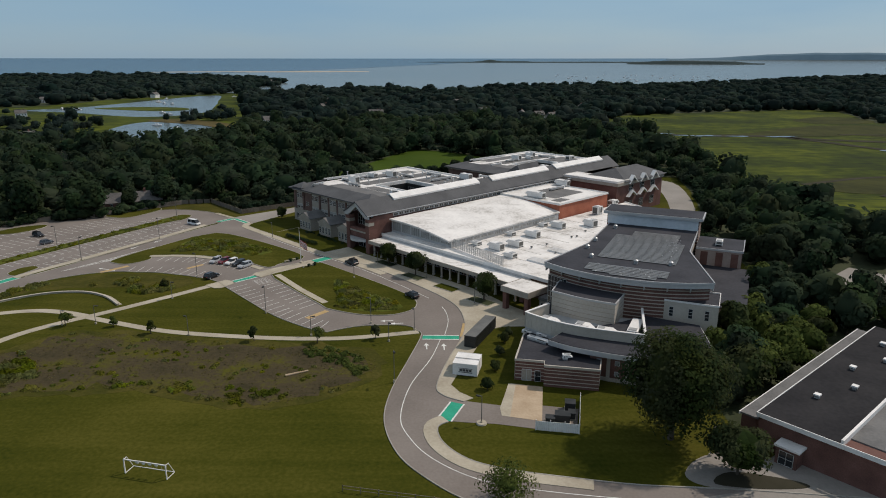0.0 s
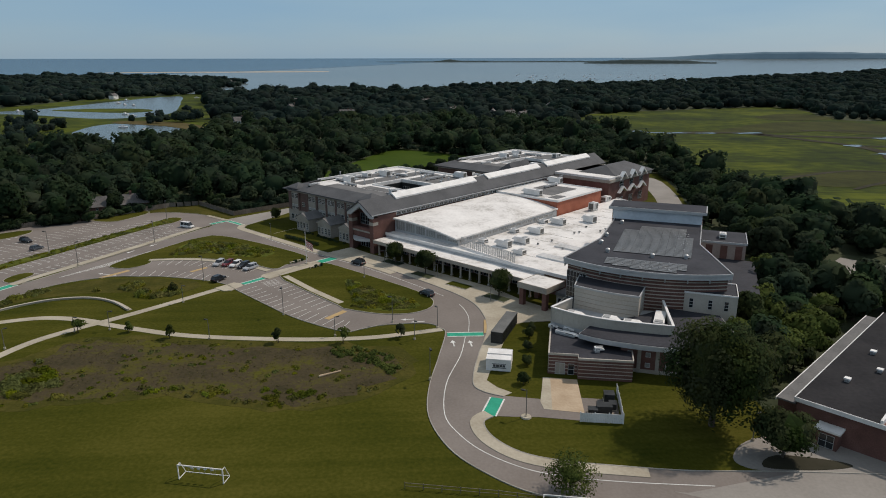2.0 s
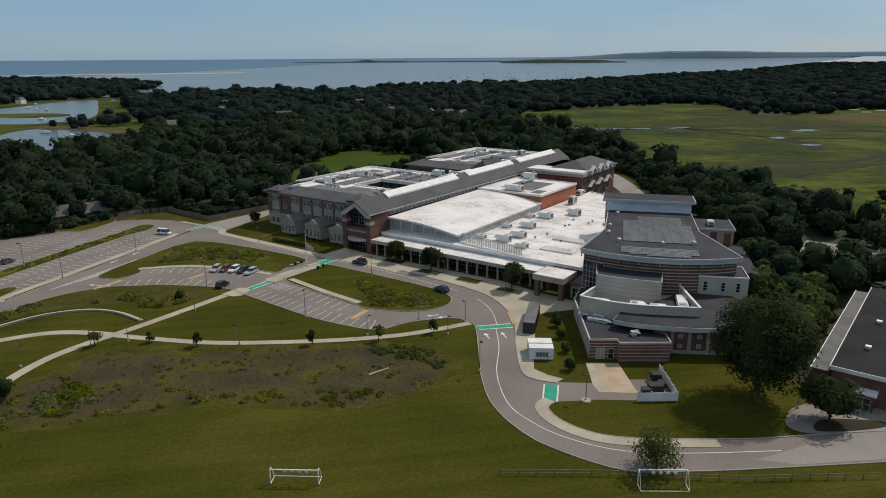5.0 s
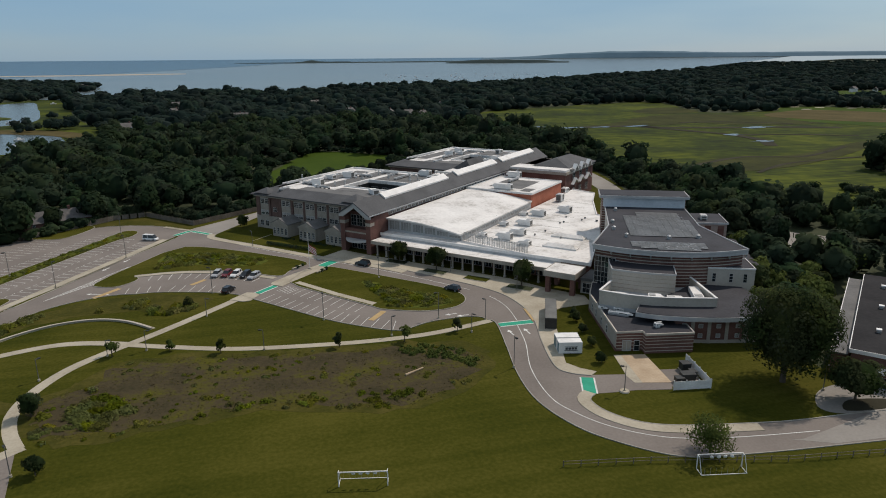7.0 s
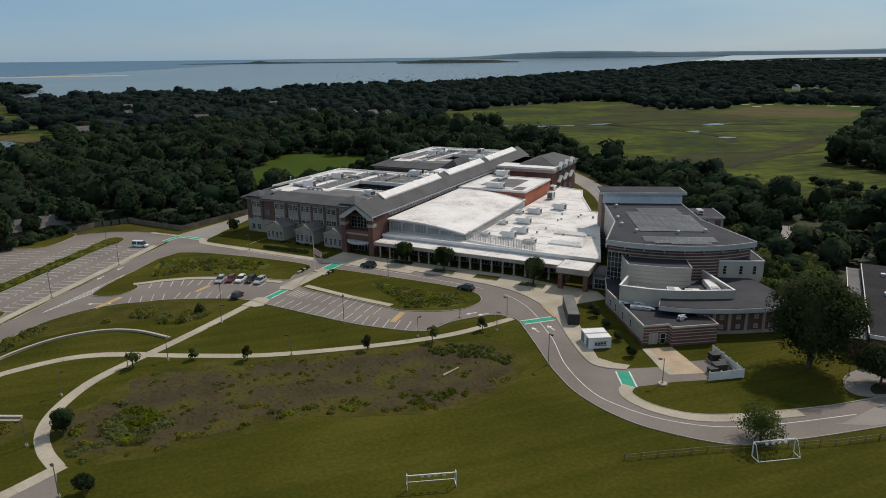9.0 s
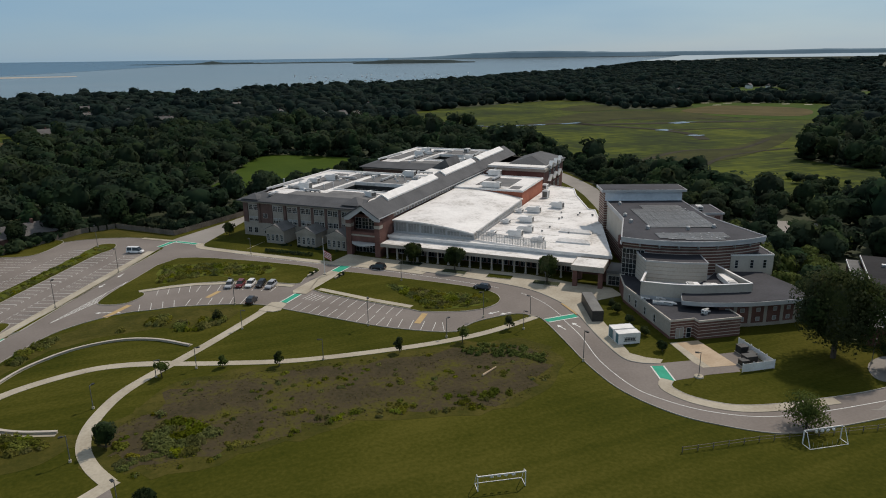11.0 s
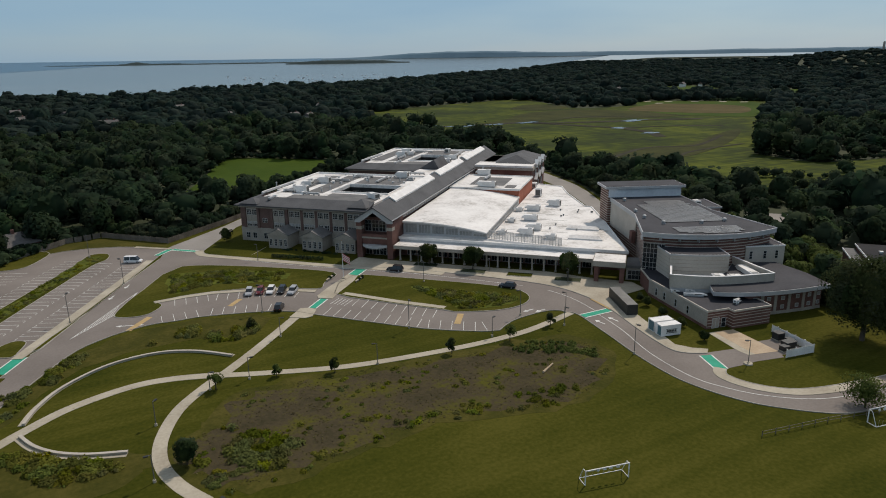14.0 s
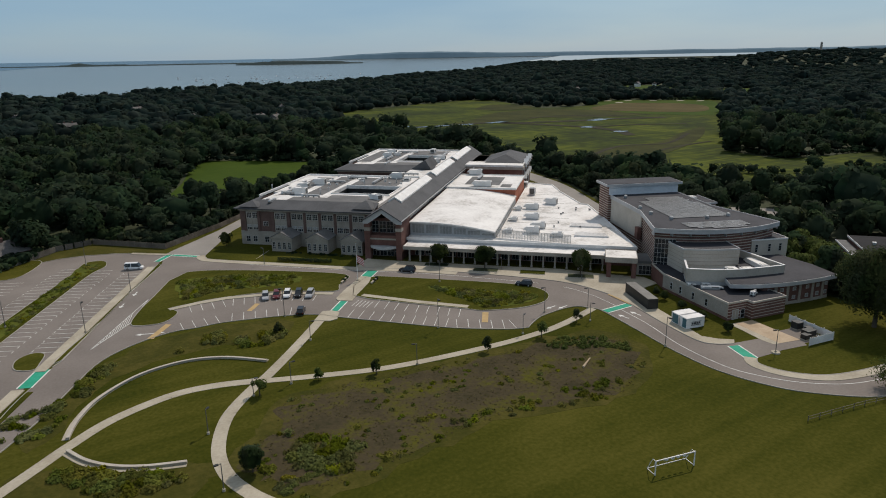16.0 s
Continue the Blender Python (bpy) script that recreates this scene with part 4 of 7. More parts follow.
def classroom_wing(x0, x1, y0, y1, court, label, front_detail):
    """A three-storey block round a courtyard: white roof, dark sloping edge, parapet."""
    ob = thing("classroom_wing", MB, label, "school wing", "wings of the school")
    cx0, cx1, cy0, cy1 = court
    top = 13.0
    part("wall", boxes((x0, x0 + 0.5, y0, y1, 0, top), (x1 - 0.5, x1, y0, y1, 0, top), (x0 + 0.5, x1 - 0.5, y0, y0 + 0.5, 0, top), (x0 + 0.5, x1 - 0.5, y1 - 0.5, y1, 0, top)), M_BRICKW, ob, "red brick wall")
    part("courtyard_wall", boxes((cx0 - 0.4, cx0, cy0, cy1, 0.1, top), (cx1, cx1 + 0.4, cy0, cy1, 0.1, top), (cx0 - 0.4, cx1 + 0.4, cy0 - 0.4, cy0, 0.1, top), (cx0 - 0.4, cx1 + 0.4, cy1, cy1 + 0.4, 0.1, top)), M_DARKMETAL, ob, "dark glazed courtyard wall")
    zr = 13.9
    deck = boxes((x0 + 5, cx0, y0, y1 - 4, top, zr), (cx1, x1, y0, y1 - 0.6, top, zr), (cx0, cx1, y0, cy0, top, zr), (cx0, cx1, cy1, y1 - 2.0, top, zr))
    part("roof_deck", deck, M_MEMB, ob, "white membrane roof")
    # dark sloping front and side
    s = bmesh.new()
    e = 1.5
    for a, b, c, d in (((x0 - e, y0 - 0.2), (x0 - e, y1 + e), (x0 + 5.4, y1 - 4.6), (x0 + 5.4, y0 - 0.2)),):
        v = [s.verts.new((*p, z)) for p, z in ((a, top - 0.2), (b, top - 0.2), (c, zr + 0.75), (d, zr + 0.75))]
        w = [s.verts.new((p.co.x, p.co.y, p.co.z - 0.35)) for p in v]
        s.faces.new(v), s.faces.new(w[::-1])
        for i in range(4):
            s.faces.new((v[i], w[i], w[(i + 1) % 4], v[(i + 1) % 4]))
    part("roof_slope", s, M_SHINGLE, ob, "dark grey shingled roof slope")
    s = bmesh.new()
    v = [s.verts.new(p) for p in ((x0 - e, y1 + e, top - 0.2), (x0 + 16, y1 + e, top - 0.2), (x0 + 14, y1 - 2.4, zr + 0.6), (x0 + 5.4, y1 - 4.6, zr + 0.75))]
    w = [s.verts.new((p.co.x, p.co.y, p.co.z - 0.35)) for p in v]
    s.faces.new(v), s.faces.new(w[::-1])
    for i in range(4):
        s.faces.new((v[i], w[i], w[(i + 1) % 4], v[(i + 1) % 4]))
    part("roof_slope", s, M_SHINGLE, ob, "dark grey shingled roof slope")
    part("flat_roof", boxes((x0 + 5.4, x0 + 13, y0 + 1.5, y1 - 14, zr, zr + 0.35)), M_GRAVEL, ob, "dark grey flat roof behind the slope")
    for a in ((cx0 - 3, x1 - 3, cy1 + 2.6, cy1 + 9.4), (cx1 + 2.6, x1 - 3, y0 + 4, cy1 - 0.6), (x0 + 17, x1 - 5, cy1 + 12.4, cy1 + 19.0), (x0 + 14.4, cx0 - 2.4, cy0 + 1, cy1 - 1)):
        part("walk_pad", boxes((a[0], a[1], a[2], a[3], zr, zr + 0.05)), M_GRAVEL, ob, "grey ballasted roof field")
    part("parapet", boxes((x0 + 14, x1, y1 - 0.6, y1 - 0.1, zr - 0.3, zr + 0.55), (x1 - 0.5, x1, y0, y1 - 0.6, zr - 0.3, zr + 0.55),
                          (cx0 - 0.4, cx0, cy0, cy1, zr, zr + 0.4), (cx1, cx1 + 0.4, cy0, cy1, zr, zr + 0.4), (cx0 - 0.4, cx1 + 0.4, cy1, cy1 + 0.4, zr, zr + 0.4), (cx0 - 0.4, cx1 + 0.4, cy0 - 0.4, cy0, zr, zr + 0.4)), M_WHITE, ob, "white capped parapet")
    part("cornice", boxes((x0 - 0.5, x0, y0, y1 + 0.4, top - 1.2, top - 0.5), (x0, x1, y1, y1 + 0.4, top - 1.2, top - 0.5)), M_STONE, ob)
    part("stone_base", boxes((x0 - 0.12, x0, y0, y1, 0, 4.4), (x0 - 0.2, x0, y0, y1, 4.4, 4.8), (x0, x1, y1, y1 + 0.12, 0, 4.4)), M_STONE, ob, "pale stone base course")
    # courtyard windows
    for z in (1.2, 5.4, 9.4):
        for k in range(4):
            window(ob, face_front(cx1 - 0.02, cy0 + (cy1 - cy0) * (k + 0.5) / 4, z), 3.2, 2.2, 3, 2)
    if front_detail:
        # brick bays between stone-framed window bays on the front
        for k, y in enumerate((49.4, 44.6, 39.0, 33.0, 27.6, 22.2, 16.8, 11.4)):
            if k == 1:
                window(ob, face_front(x0, y, 6.6), 1.8, 1.6, 3, 2)
                continue
            part("window_bay", boxes((x0 - 0.25, x0, y - 2.2, y + 2.2, 4.8, 11.6)), M_STONE, ob, "pale stone window bay")
            for d in (-1.05, 1.05):
                window(ob, face_front(x0 - 0.25, y + d, 9.3), 1.8, 1.9, 3, 3)
                part("spandrel", boxes((x0 - 0.32, x0 - 0.25, y + d - 0.9, y + d + 0.9, 7.3, 9.0)), M_STONE, ob)
                window(ob, face_front(x0 - 0.25, y + d, 5.3), 1.8, 1.7, 3, 2, blind=0.0 if k > 4 else 0.5)
        for y in (52.2, 47.0, 41.8, 36.0, 30.3, 24.9, 19.5, 14.1, 8.6):
            part("pilaster", boxes((x0 - 0.4, x0 - 0.0, y - 0.45, y + 0.45, 4.8, 12.0)), M_BRICKW, ob)
        for y in (51.5, 48.9, 44.6):
            window(ob, face_front(x0 - 0.12, y, 1.0), 1.5, 2.0, 2, 2)
        for k, z in enumerate((1.1, 5.4, 9.4)):
            for q in range(9):
                window(ob, Matrix.Translation((x0 + 5 + 6 * q, y1, z)) @ Matrix.Rotation(radians(180), 4, "Z"), 2.6, 2.0, 3, 2)
    return ob


wing = classroom_wing(9.5, 68, 6.2, 54, (31, 46, 7.6, 29), "three-storey red brick classroom wing round a courtyard", True)
wing_b = classroom_wing(90, 149, 6.2, 50, (110, 128, 12, 28), "rear three-storey brick classroom wing with white roof", False)
for px0, px1, py0, py1, zb, zt in ((9.0, 17.5, 6.4, 13.4, 13.6, 15.7), (8.2, 15.0, 46.5, 53.5, 13.3, 14.9)):
    part("hip_roof", prism(bmesh.new(), [(px0, py0), (px1, py0), (px1, py1), (px0, py1)], zb, zt, [((px0 + px1) / 2 - 0.3, (py0 + py1) / 2 - 0.3), ((px0 + px1) / 2 + 0.3, (py0 + py1) / 2 - 0.3), ((px0 + px1) / 2 + 0.3, (py0 + py1) / 2 + 0.3), ((px0 + px1) / 2 - 0.3, (py0 + py1) / 2 + 0.3)]), M_SHINGLE, wing, "dark shingled pyramid roof")
gb = bmesh.new()
v = [gb.verts.new(p) for p in ((90.5, 16, 13.6), (90.5, 7, 13.6), (90.5, 9.5, 17.6), (104, 16, 13.9), (104, 7, 13.9), (104, 9.5, 17.8))]
for f in ((0, 2, 1), (3, 4, 5), (0, 1, 4, 3), (1, 2, 5, 4), (2, 0, 3, 5)):
    gb.faces.new([v[i] for i in f])
part("gable_roof", gb, M_SHINGLE, wing_b, "dark shingled gable roof")
part("connecting_roof", boxes((68, 90, 6.2, 16, 0, 13.4)), M_MEMB, wing_b)

# pavilions with pediments along the front
for k, (ya, yb) in enumerate(((32.2, 39.4), (19.6, 27.0), (8.0, 15.2))):
    ob = thing("entrance_pavilion", MB, "small pale stone pavilion with pediment roof", "pavilion", "front pavilions")
    part("wall", boxes((2.4, 9.3, ya, yb, 0, 4.6)), M_STONE, ob)
    g = bmesh.new()
    ym = (ya + yb) / 2
    for x0, x1 in ((2.0, 9.4),):
        v = [g.verts.new(p) for p in ((x0, ya - 0.4, 4.6), (x0, yb + 0.4, 4.6), (x0, ym, 6.5), (x1, ya - 0.4, 4.6), (x1, yb + 0.4, 4.6), (x1, ym, 6.5))]
        for f in ((0, 2, 1), (3, 4, 5), (0, 1, 4, 3), (1, 2, 5, 4), (2, 0, 3, 5)):
            g.faces.new([v[i] for i in f])
    part("pediment_roof", g, M_STONE, ob, "pale pediment")
    r = bmesh.new()
    for s in (-1, 1):
        ye = ya - 0.5 if s < 0 else yb + 0.5
        v = [r.verts.new(p) for p in ((1.9, ye, 4.62), (9.4, ye, 4.62), (9.4, ym, 6.62), (1.9, ym, 6.62))]
        w = [r.verts.new((p.co.x, p.co.y, p.co.z + 0.15)) for p in v]
        r.faces.new(v), r.faces.new(w)
        for i in range(4):
            r.faces.new((v[i], w[i], w[(i + 1) % 4], v[(i + 1) % 4]))
    part("roof_slope", r, M_GRAVEL, ob, "grey shingled slope")
    part("cornice", boxes((2.15, 2.4, ya - 0.3, yb + 0.3, 4.3, 4.75)), M_STONE, ob)
    for q in range(4):
        y = ya + (yb - ya) * (q + 0.5) / 4
        window(ob, face_front(2.4, y, 0.9), 1.0, 2.3, 2, 3)
for y in (42.5, 29.6, 17.3):
    window(wing, face_front(9.38, y, 1.0), 1.6, 2.2, 2, 3)

# long central hall with gabled roof
hall = thing("central_hall", MB, "long brick hall under a dark gabled roof", "school hall")
part("wall", boxes((3.5, 143, -5.4, -4.9, 0, 12.4), (3.5, 143, 4.9, 5.4, 0, 12.4), (143, 143.5, -5.4, 5.4, 0, 12.4), (3.5, 4.0, -4.9, 4.9, 0, 12.4)), M_BRICK, hall)
RZ, EZ = 16.6, 12.7
r = bmesh.new()
for s in (-1, 1):
    v = [r.verts.new(p) for p in ((-1.4, 0, RZ), (144.5, 0, RZ + 0.9), (144.5, s * 6.3, EZ + 0.7), (-1.4, s * 6.3, EZ))]
    w = [r.verts.new((p.co.x, p.co.y, p.co.z - 0.35)) for p in v]
    r.faces.new(v), r.faces.new(w)
    for i in range(4):
        r.faces.new((v[i], w[i], w[(i + 1) % 4], v[(i + 1) % 4]))
part("roof", r, M_SHINGLE, hall, "dark grey shingled roof")
part("gutter", boxes((-1.4, 144, -6.45, -6.25, EZ - 0.3, EZ)), M_FASCIA, hall, "pale metal gutter")
part("clerestory_band", boxes((9, 143, -5.6, -5.4, 10.9, 12.0)), M_FASCIA, hall, "pale metal clerestory band")
for q in range(40):
    window(hall, face_right(11 + q * 2.3, -5.6, 11.0), 1.9, 0.9, 2, 1)
for x0, x1 in ((13, 55), (62, 97), (102, 137)):
    k = bmesh.new()
    for s in (-1, 1):
        za, zb = RZ + 0.9 * x0 / 144, RZ + 0.9 * x1 / 144
        v = [k.verts.new(p) for p in ((x0, 0, za + 0.55), (x1, 0, zb + 0.55), (x1, s * 2.3, zb - 0.85), (x0, s * 2.3, za - 0.85))]
        w = [k.verts.new((p.co.x, p.co.y, p.co.z - 0.5)) for p in v]
        k.faces.new(v), k.faces.new(w)
        for i in range(4):
            k.faces.new((v[i], w[i], w[(i + 1) % 4], v[(i + 1) % 4]))
    part("ridge_skylight", k, M_WHITE, hall, "long white translucent ridge skylight")
# gabled porch
part("porch_pier", boxes((-0.6, 1.4, -6.0, -4.2, 0, 11.6)), M_BRICK, hall)
part("porch_pier", boxes((-0.6, 1.4, 4.2, 6.0, 0, 11.6)), M_BRICK, hall)
part("porch_pier", boxes((1.4, 9.5, -6.0, -5.4, 0, 12.0)), M_BRICK, hall)
part("porch_pier", boxes((1.4, 9.5, 5.4, 6.2, 0, 12.0)), M_BRICK, hall)
part("pier_capital", boxes((-0.7, 1.5, -6.1, -4.1, 9.2, 10.2)), M_STONE, hall, "pale stone pier cap")
part("pier_capital", boxes((-0.7, 1.5, 4.1, 6.1, 9.2, 10.2)), M_STONE, hall, "pale stone pier cap")
part("porch_beam", boxes((-0.4, 0.9, -4.2, 4.2, 6.9, 7.7)), M_BRICK, hall)
part("porch_beam", boxes((-0.3, 0.8, -4.2, 4.2, 4.6, 6.4)), M_BRICK, hall)
part("porch_band", boxes((-0.5, -0.3, -6.0, 6.0, 6.4, 6.9)), M_STONE, hall, "pale stone band")
g = bmesh.new()
for s in (-1, 1):
    v = [g.verts.new(p) for p in ((-1.0, 0, RZ - 0.4), (-1.0, s * 6.2, EZ - 0.4), (-1.0, s * 6.2, EZ - 1.2), (-1.0, s * 4.6, EZ - 1.2), (-1.0, 0, RZ - 1.9))]
    w = [g.verts.new((p.co.x + 0.6, p.co.y, p.co.z)) for p in v]
    g.faces.new(v), g.faces.new(w)
    for i in range(5):
        g.faces.new((v[i], w[i], w[(i + 1) % 5], v[(i + 1) % 5]))
part("bargeboard", g, M_FASCIA, hall, "pale grey gable trim")
for q in range(4):
    window(hall, face_front(3.5, -3.6 + q * 2.4, 7.8), 2.2, 3.6, 2, 3)
cn = [(0.6 - 3.2 * math.sin(math.pi * i / 12), 5.2 - 10.4 * i / 12) for i in range(13)]
part("entrance_canopy", solid(cn, 3.7, 4.5), M_FASCIA, hall, "curved grey entrance canopy")
for q in range(4):
    window(hall, face_front(3.4, -3.6 + q * 2.4, 0.15), 2.2, 3.2, 2, 2, name="glazed_door")

# gymnasium with a curved white roof
gym = thing("gymnasium", MB, "gymnasium with wide curved white roof and clerestory", "gymnasium")


def gym_z(y):
    f = (-y - 6.3) / 27.5
    return 10.5 + 3.0 * f * (1 - f) - 2.2 * f


NY = 14
ys = [-6.3 - 27.5 * i / NY for i in range(NY + 1)]
r = bmesh.new()
for a, b in zip(ys, ys[1:]):
    v = [r.verts.new(p) for p in ((7.6, a, gym_z(a)), (62.5, a, gym_z(a) + 0.4), (62.5, b, gym_z(b) + 0.4), (7.6, b, gym_z(b)))]
    w = [r.verts.new((p.co.x, p.co.y, p.co.z - 0.45)) for p in v]
    r.faces.new(v), r.faces.new(w)
    for i in range(4):
        r.faces.new((v[i], w[i], w[(i + 1) % 4], v[(i + 1) % 4]))
bmesh.ops.remove_doubles(r, verts=r.verts, dist=0.001)
part("curved_roof", r, M_MEMB, gym, "white curved membrane roof")
w = bmesh.new()
outline = [(-6.3, 5.6)] + [(y, gym_z(y) - 0.4) for y in ys] + [(-33.8, 5.6)]
a = [w.verts.new((8.6, y, z)) for y, z in outline]
b = [w.verts.new((9.1, y, z)) for y, z in outline]
w.faces.new(a), w.faces.new(b)
for i in range(len(a)):
    j = (i + 1) % len(a)
    w.faces.new((a[i], a[j], b[j], b[i]))
part("wall", w, M_FASCIA, gym, "pale grey end wall")
part("side_wall", boxes((8.6, 62, -33.6, -33.1, 5, 8.0)), M_FASCIA, gym)
for q in range(6):
    y = -6.9 - q * 4.5
    top = min(gym_z(y), gym_z(y - 4.1)) - 0.9
    if top > 7.2:
        window(gym, face_front(8.6, y - 2.05, 6.7), 4.0, top - 6.7, 4, 1, M_BLIND)
for q in range(16):
    window(gym, face_right(10.5 + q * 3.2, -33.6, 6.7), 2.6, 0.95, 3, 1, M_BLIND)
part("roof_seam", boxes((34.4, 34.7, -33.0, -6.6, 8.6, 8.7)), M_METAL, gym)

# brick block behind the gymnasium
blk = thing("brick_block", MB, "orange-red brick block with white and grey flat roof", "school block")
part("wall", boxes((62.6, 93, -33.4, -6, 0, 10.9)), M_BRICKO, blk)
part("roof", boxes((62.3, 93.2, -33.7, -5.8, 10.9, 11.25)), M_MEMB, blk, "white membrane roof")
part("roof_field", boxes((70, 88, -26, -12, 11.25, 11.32)), M_GRAVEL, blk, "dark grey roof field")
part("roof_field", boxes((66, 72, -31, -27, 11.25, 11.32)), M_GRAVEL, blk, "dark grey roof field")
part("parapet", parapet([(62.5, -33.5), (93, -33.5), (93, -6), (62.5, -6)], 11.2, 11.6), M_WHITE, blk)

# science wing with dormers
sci = thing("gabled_wing", MB, "brick wing with dark hipped roof and white gabled dormers", "school wing", "wings of the school")
part("wall", boxes((102.5, 138, -31.5, -6, 0, 13.4)), M_BRICK, sci)
part("cornice", boxes((101.9, 138.4, -32.2, -5.8, 12.2, 13.4)), M_STONE, sci, "pale stone cornice")
part("roof_deck", boxes((102.2, 112, -31.8, -6, 13.4, 14.2)), M_MEMB, sci, "white membrane roof")
r = bmesh.new()
prism(r, [(107, -32.8), (139.5, -32.8), (139.5, -12), (107, -12)], 13.6, 17.2, [(115, -22.6), (132, -22.6), (132, -22.2), (115, -22.2)])
part("roof", r, M_SHINGLE, sci, "dark grey hipped roof")
for q in range(3):
    x = 113 + q * 8.5
    for z, h in ((12.6, 3.2), (7.2, 2.6)):
        g = bmesh.new()
        v = [g.verts.new(p) for p in ((x - 3.4, -32.9, z), (x, -32.9, z + h), (x + 3.4, -32.9, z), (x + 2.8, -32.9, z), (x, -32.9, z + h - 0.7), (x - 2.8, -32.9, z))]
        w = [g.verts.new((p.co.x, p.co.y + 1.6, p.co.z)) for p in v]
        g.faces.new(v), g.faces.new(w)
        for i in range(6):
            g.faces.new((v[i], w[i], w[(i + 1) % 6], v[(i + 1) % 6]))
        part("dormer_gable", g, M_WHITE, sci, "white triangular gable")
    window(sci, face_right(x, -31.5, 9.4), 3.2, 2.4, 3, 2)
    window(sci, face_right(x, -31.5, 2.0), 3.2, 3.2, 3, 2)

# flat white roof block and the arcade
flat = thing("flat_roofed_block", MB, "single-storey block with wide white flat roof", "school block")
DECK = [(4.5, -6.2), (4.5, -76.2), (43.5, -66.3), (62.4, -60.9), (63.2, -58.4), (87, -49), (101, -45), (105, -34), (93.5, -33.9), (62.6, -33.9), (9.0, -33.9), (9.0, -6.2)]
part("wall", solid([(5.5, -6.4), (5.5, -75.6), (43, -65.9), (62, -60.4), (86, -48.6), (100, -44.6), (104, -34.4), (9, -34.2), (8.8, -6.4)], 0, 5.5), M_BRICK, flat)
part("roof", solid(DECK, 5.5, 6.0), M_MEMB, flat, "wide white membrane roof")
part("roof_edge", bar(DECK[:8], 0.2, 0.15, 5.4, 6.3), M_WHITE, flat)
for q in range(9):
    part("roof_seam", boxes((14 + q * 8.2, 14.15 + q * 8.2, -58 + q * 1.0, -34.5, 6.0, 6.04)), M_KERB, flat)
arc = thing("arcade", MB, "covered walkway of white columns along the plaza", "arcade")
part("roof", boxes((-1.2, 4.6, -67.5, -6.6, 4.3, 4.9)), M_MEMB, arc, "white flat roof")
part("fascia", boxes((-1.45, -1.2, -67.5, -6.6, 3.9, 4.95)), M_STONE, arc)
part("roof_upstand", boxes((4.3, 4.6, -67.5, -6.6, 4.9, 5.5)), M_FASCIA, arc)
colm = mesh_of("column", boxes((-0.22, 0.22, -0.22, 0.22, 0.1, 3.9), (-0.32, 0.32, -0.32, 0.32, 0.1, 0.5), (-0.3, 0.3, -0.3, 0.3, 3.65, 3.9)), M_STONE)
for q in range(18):
    piece("column", colm, arc, Matrix.Translation((-0.4, -8.4 - q * 3.42, 0)))
for q in range(17):
    window(arc, face_front(5.4, -10.1 - q * 3.42, 0.3), 2.9, 3.2, 3, 2)

# entry canopy by the auditorium
can = thing("entry_canopy", MB, "square white-roofed entry canopy on brick piers", "canopy")
part("roof", boxes((-6.8, 1.4, -75.8, -67.2, 5.3, 6.0)), M_MEMB, can)
part("fascia", bar([(-6.8, -75.8), (1.4, -75.8), (1.4, -67.2), (-6.8, -67.2)], 0.12, 0.12, 4.6, 6.1, True), M_STONE, can)
for x, y in ((-6.0, -75.0), (-6.0, -68.2), (0.6, -68.2), (0.6, -75.0)):
    part("pier", boxes((x - 0.6, x + 0.6, y - 0.6, y + 0.6, 0.1, 4.7)), M_BRICK, can)
part("link_roof", boxes((-3.0, 5.0, -82.5, -76, 3.6, 4.4)), M_GRAVEL, can, "low grey link roof")
part("link_wall", boxes((-2.6, 5.0, -82.0, -76, 0, 3.6)), M_STONE, can)
window(can, face_front(-2.6, -79, 0.3), 5, 2.6, 5, 2)

# screen fence on the flat roof
scr = thing("roof_screen", MB, "tall grey metal lattice screen on the white roof", "screen")
A, B = Vector((9.4, -34.2)), Vector((5.6, -57))
n = 26
for i in range(n + 1):
    p = A.lerp(B, i / n)
    part("post", boxes((p.x - 0.06, p.x + 0.06, p.y - 0.06, p.y + 0.06, 6.0, 8.7)), M_METAL, scr)
for z in (6.3, 6.6, 6.9, 7.2, 7.5, 7.8, 8.1, 8.35, 8.6):
    part("rail", bar([tuple(A), tuple(B)], 0.04, 0.04, z, z + 0.13), M_METAL, scr)

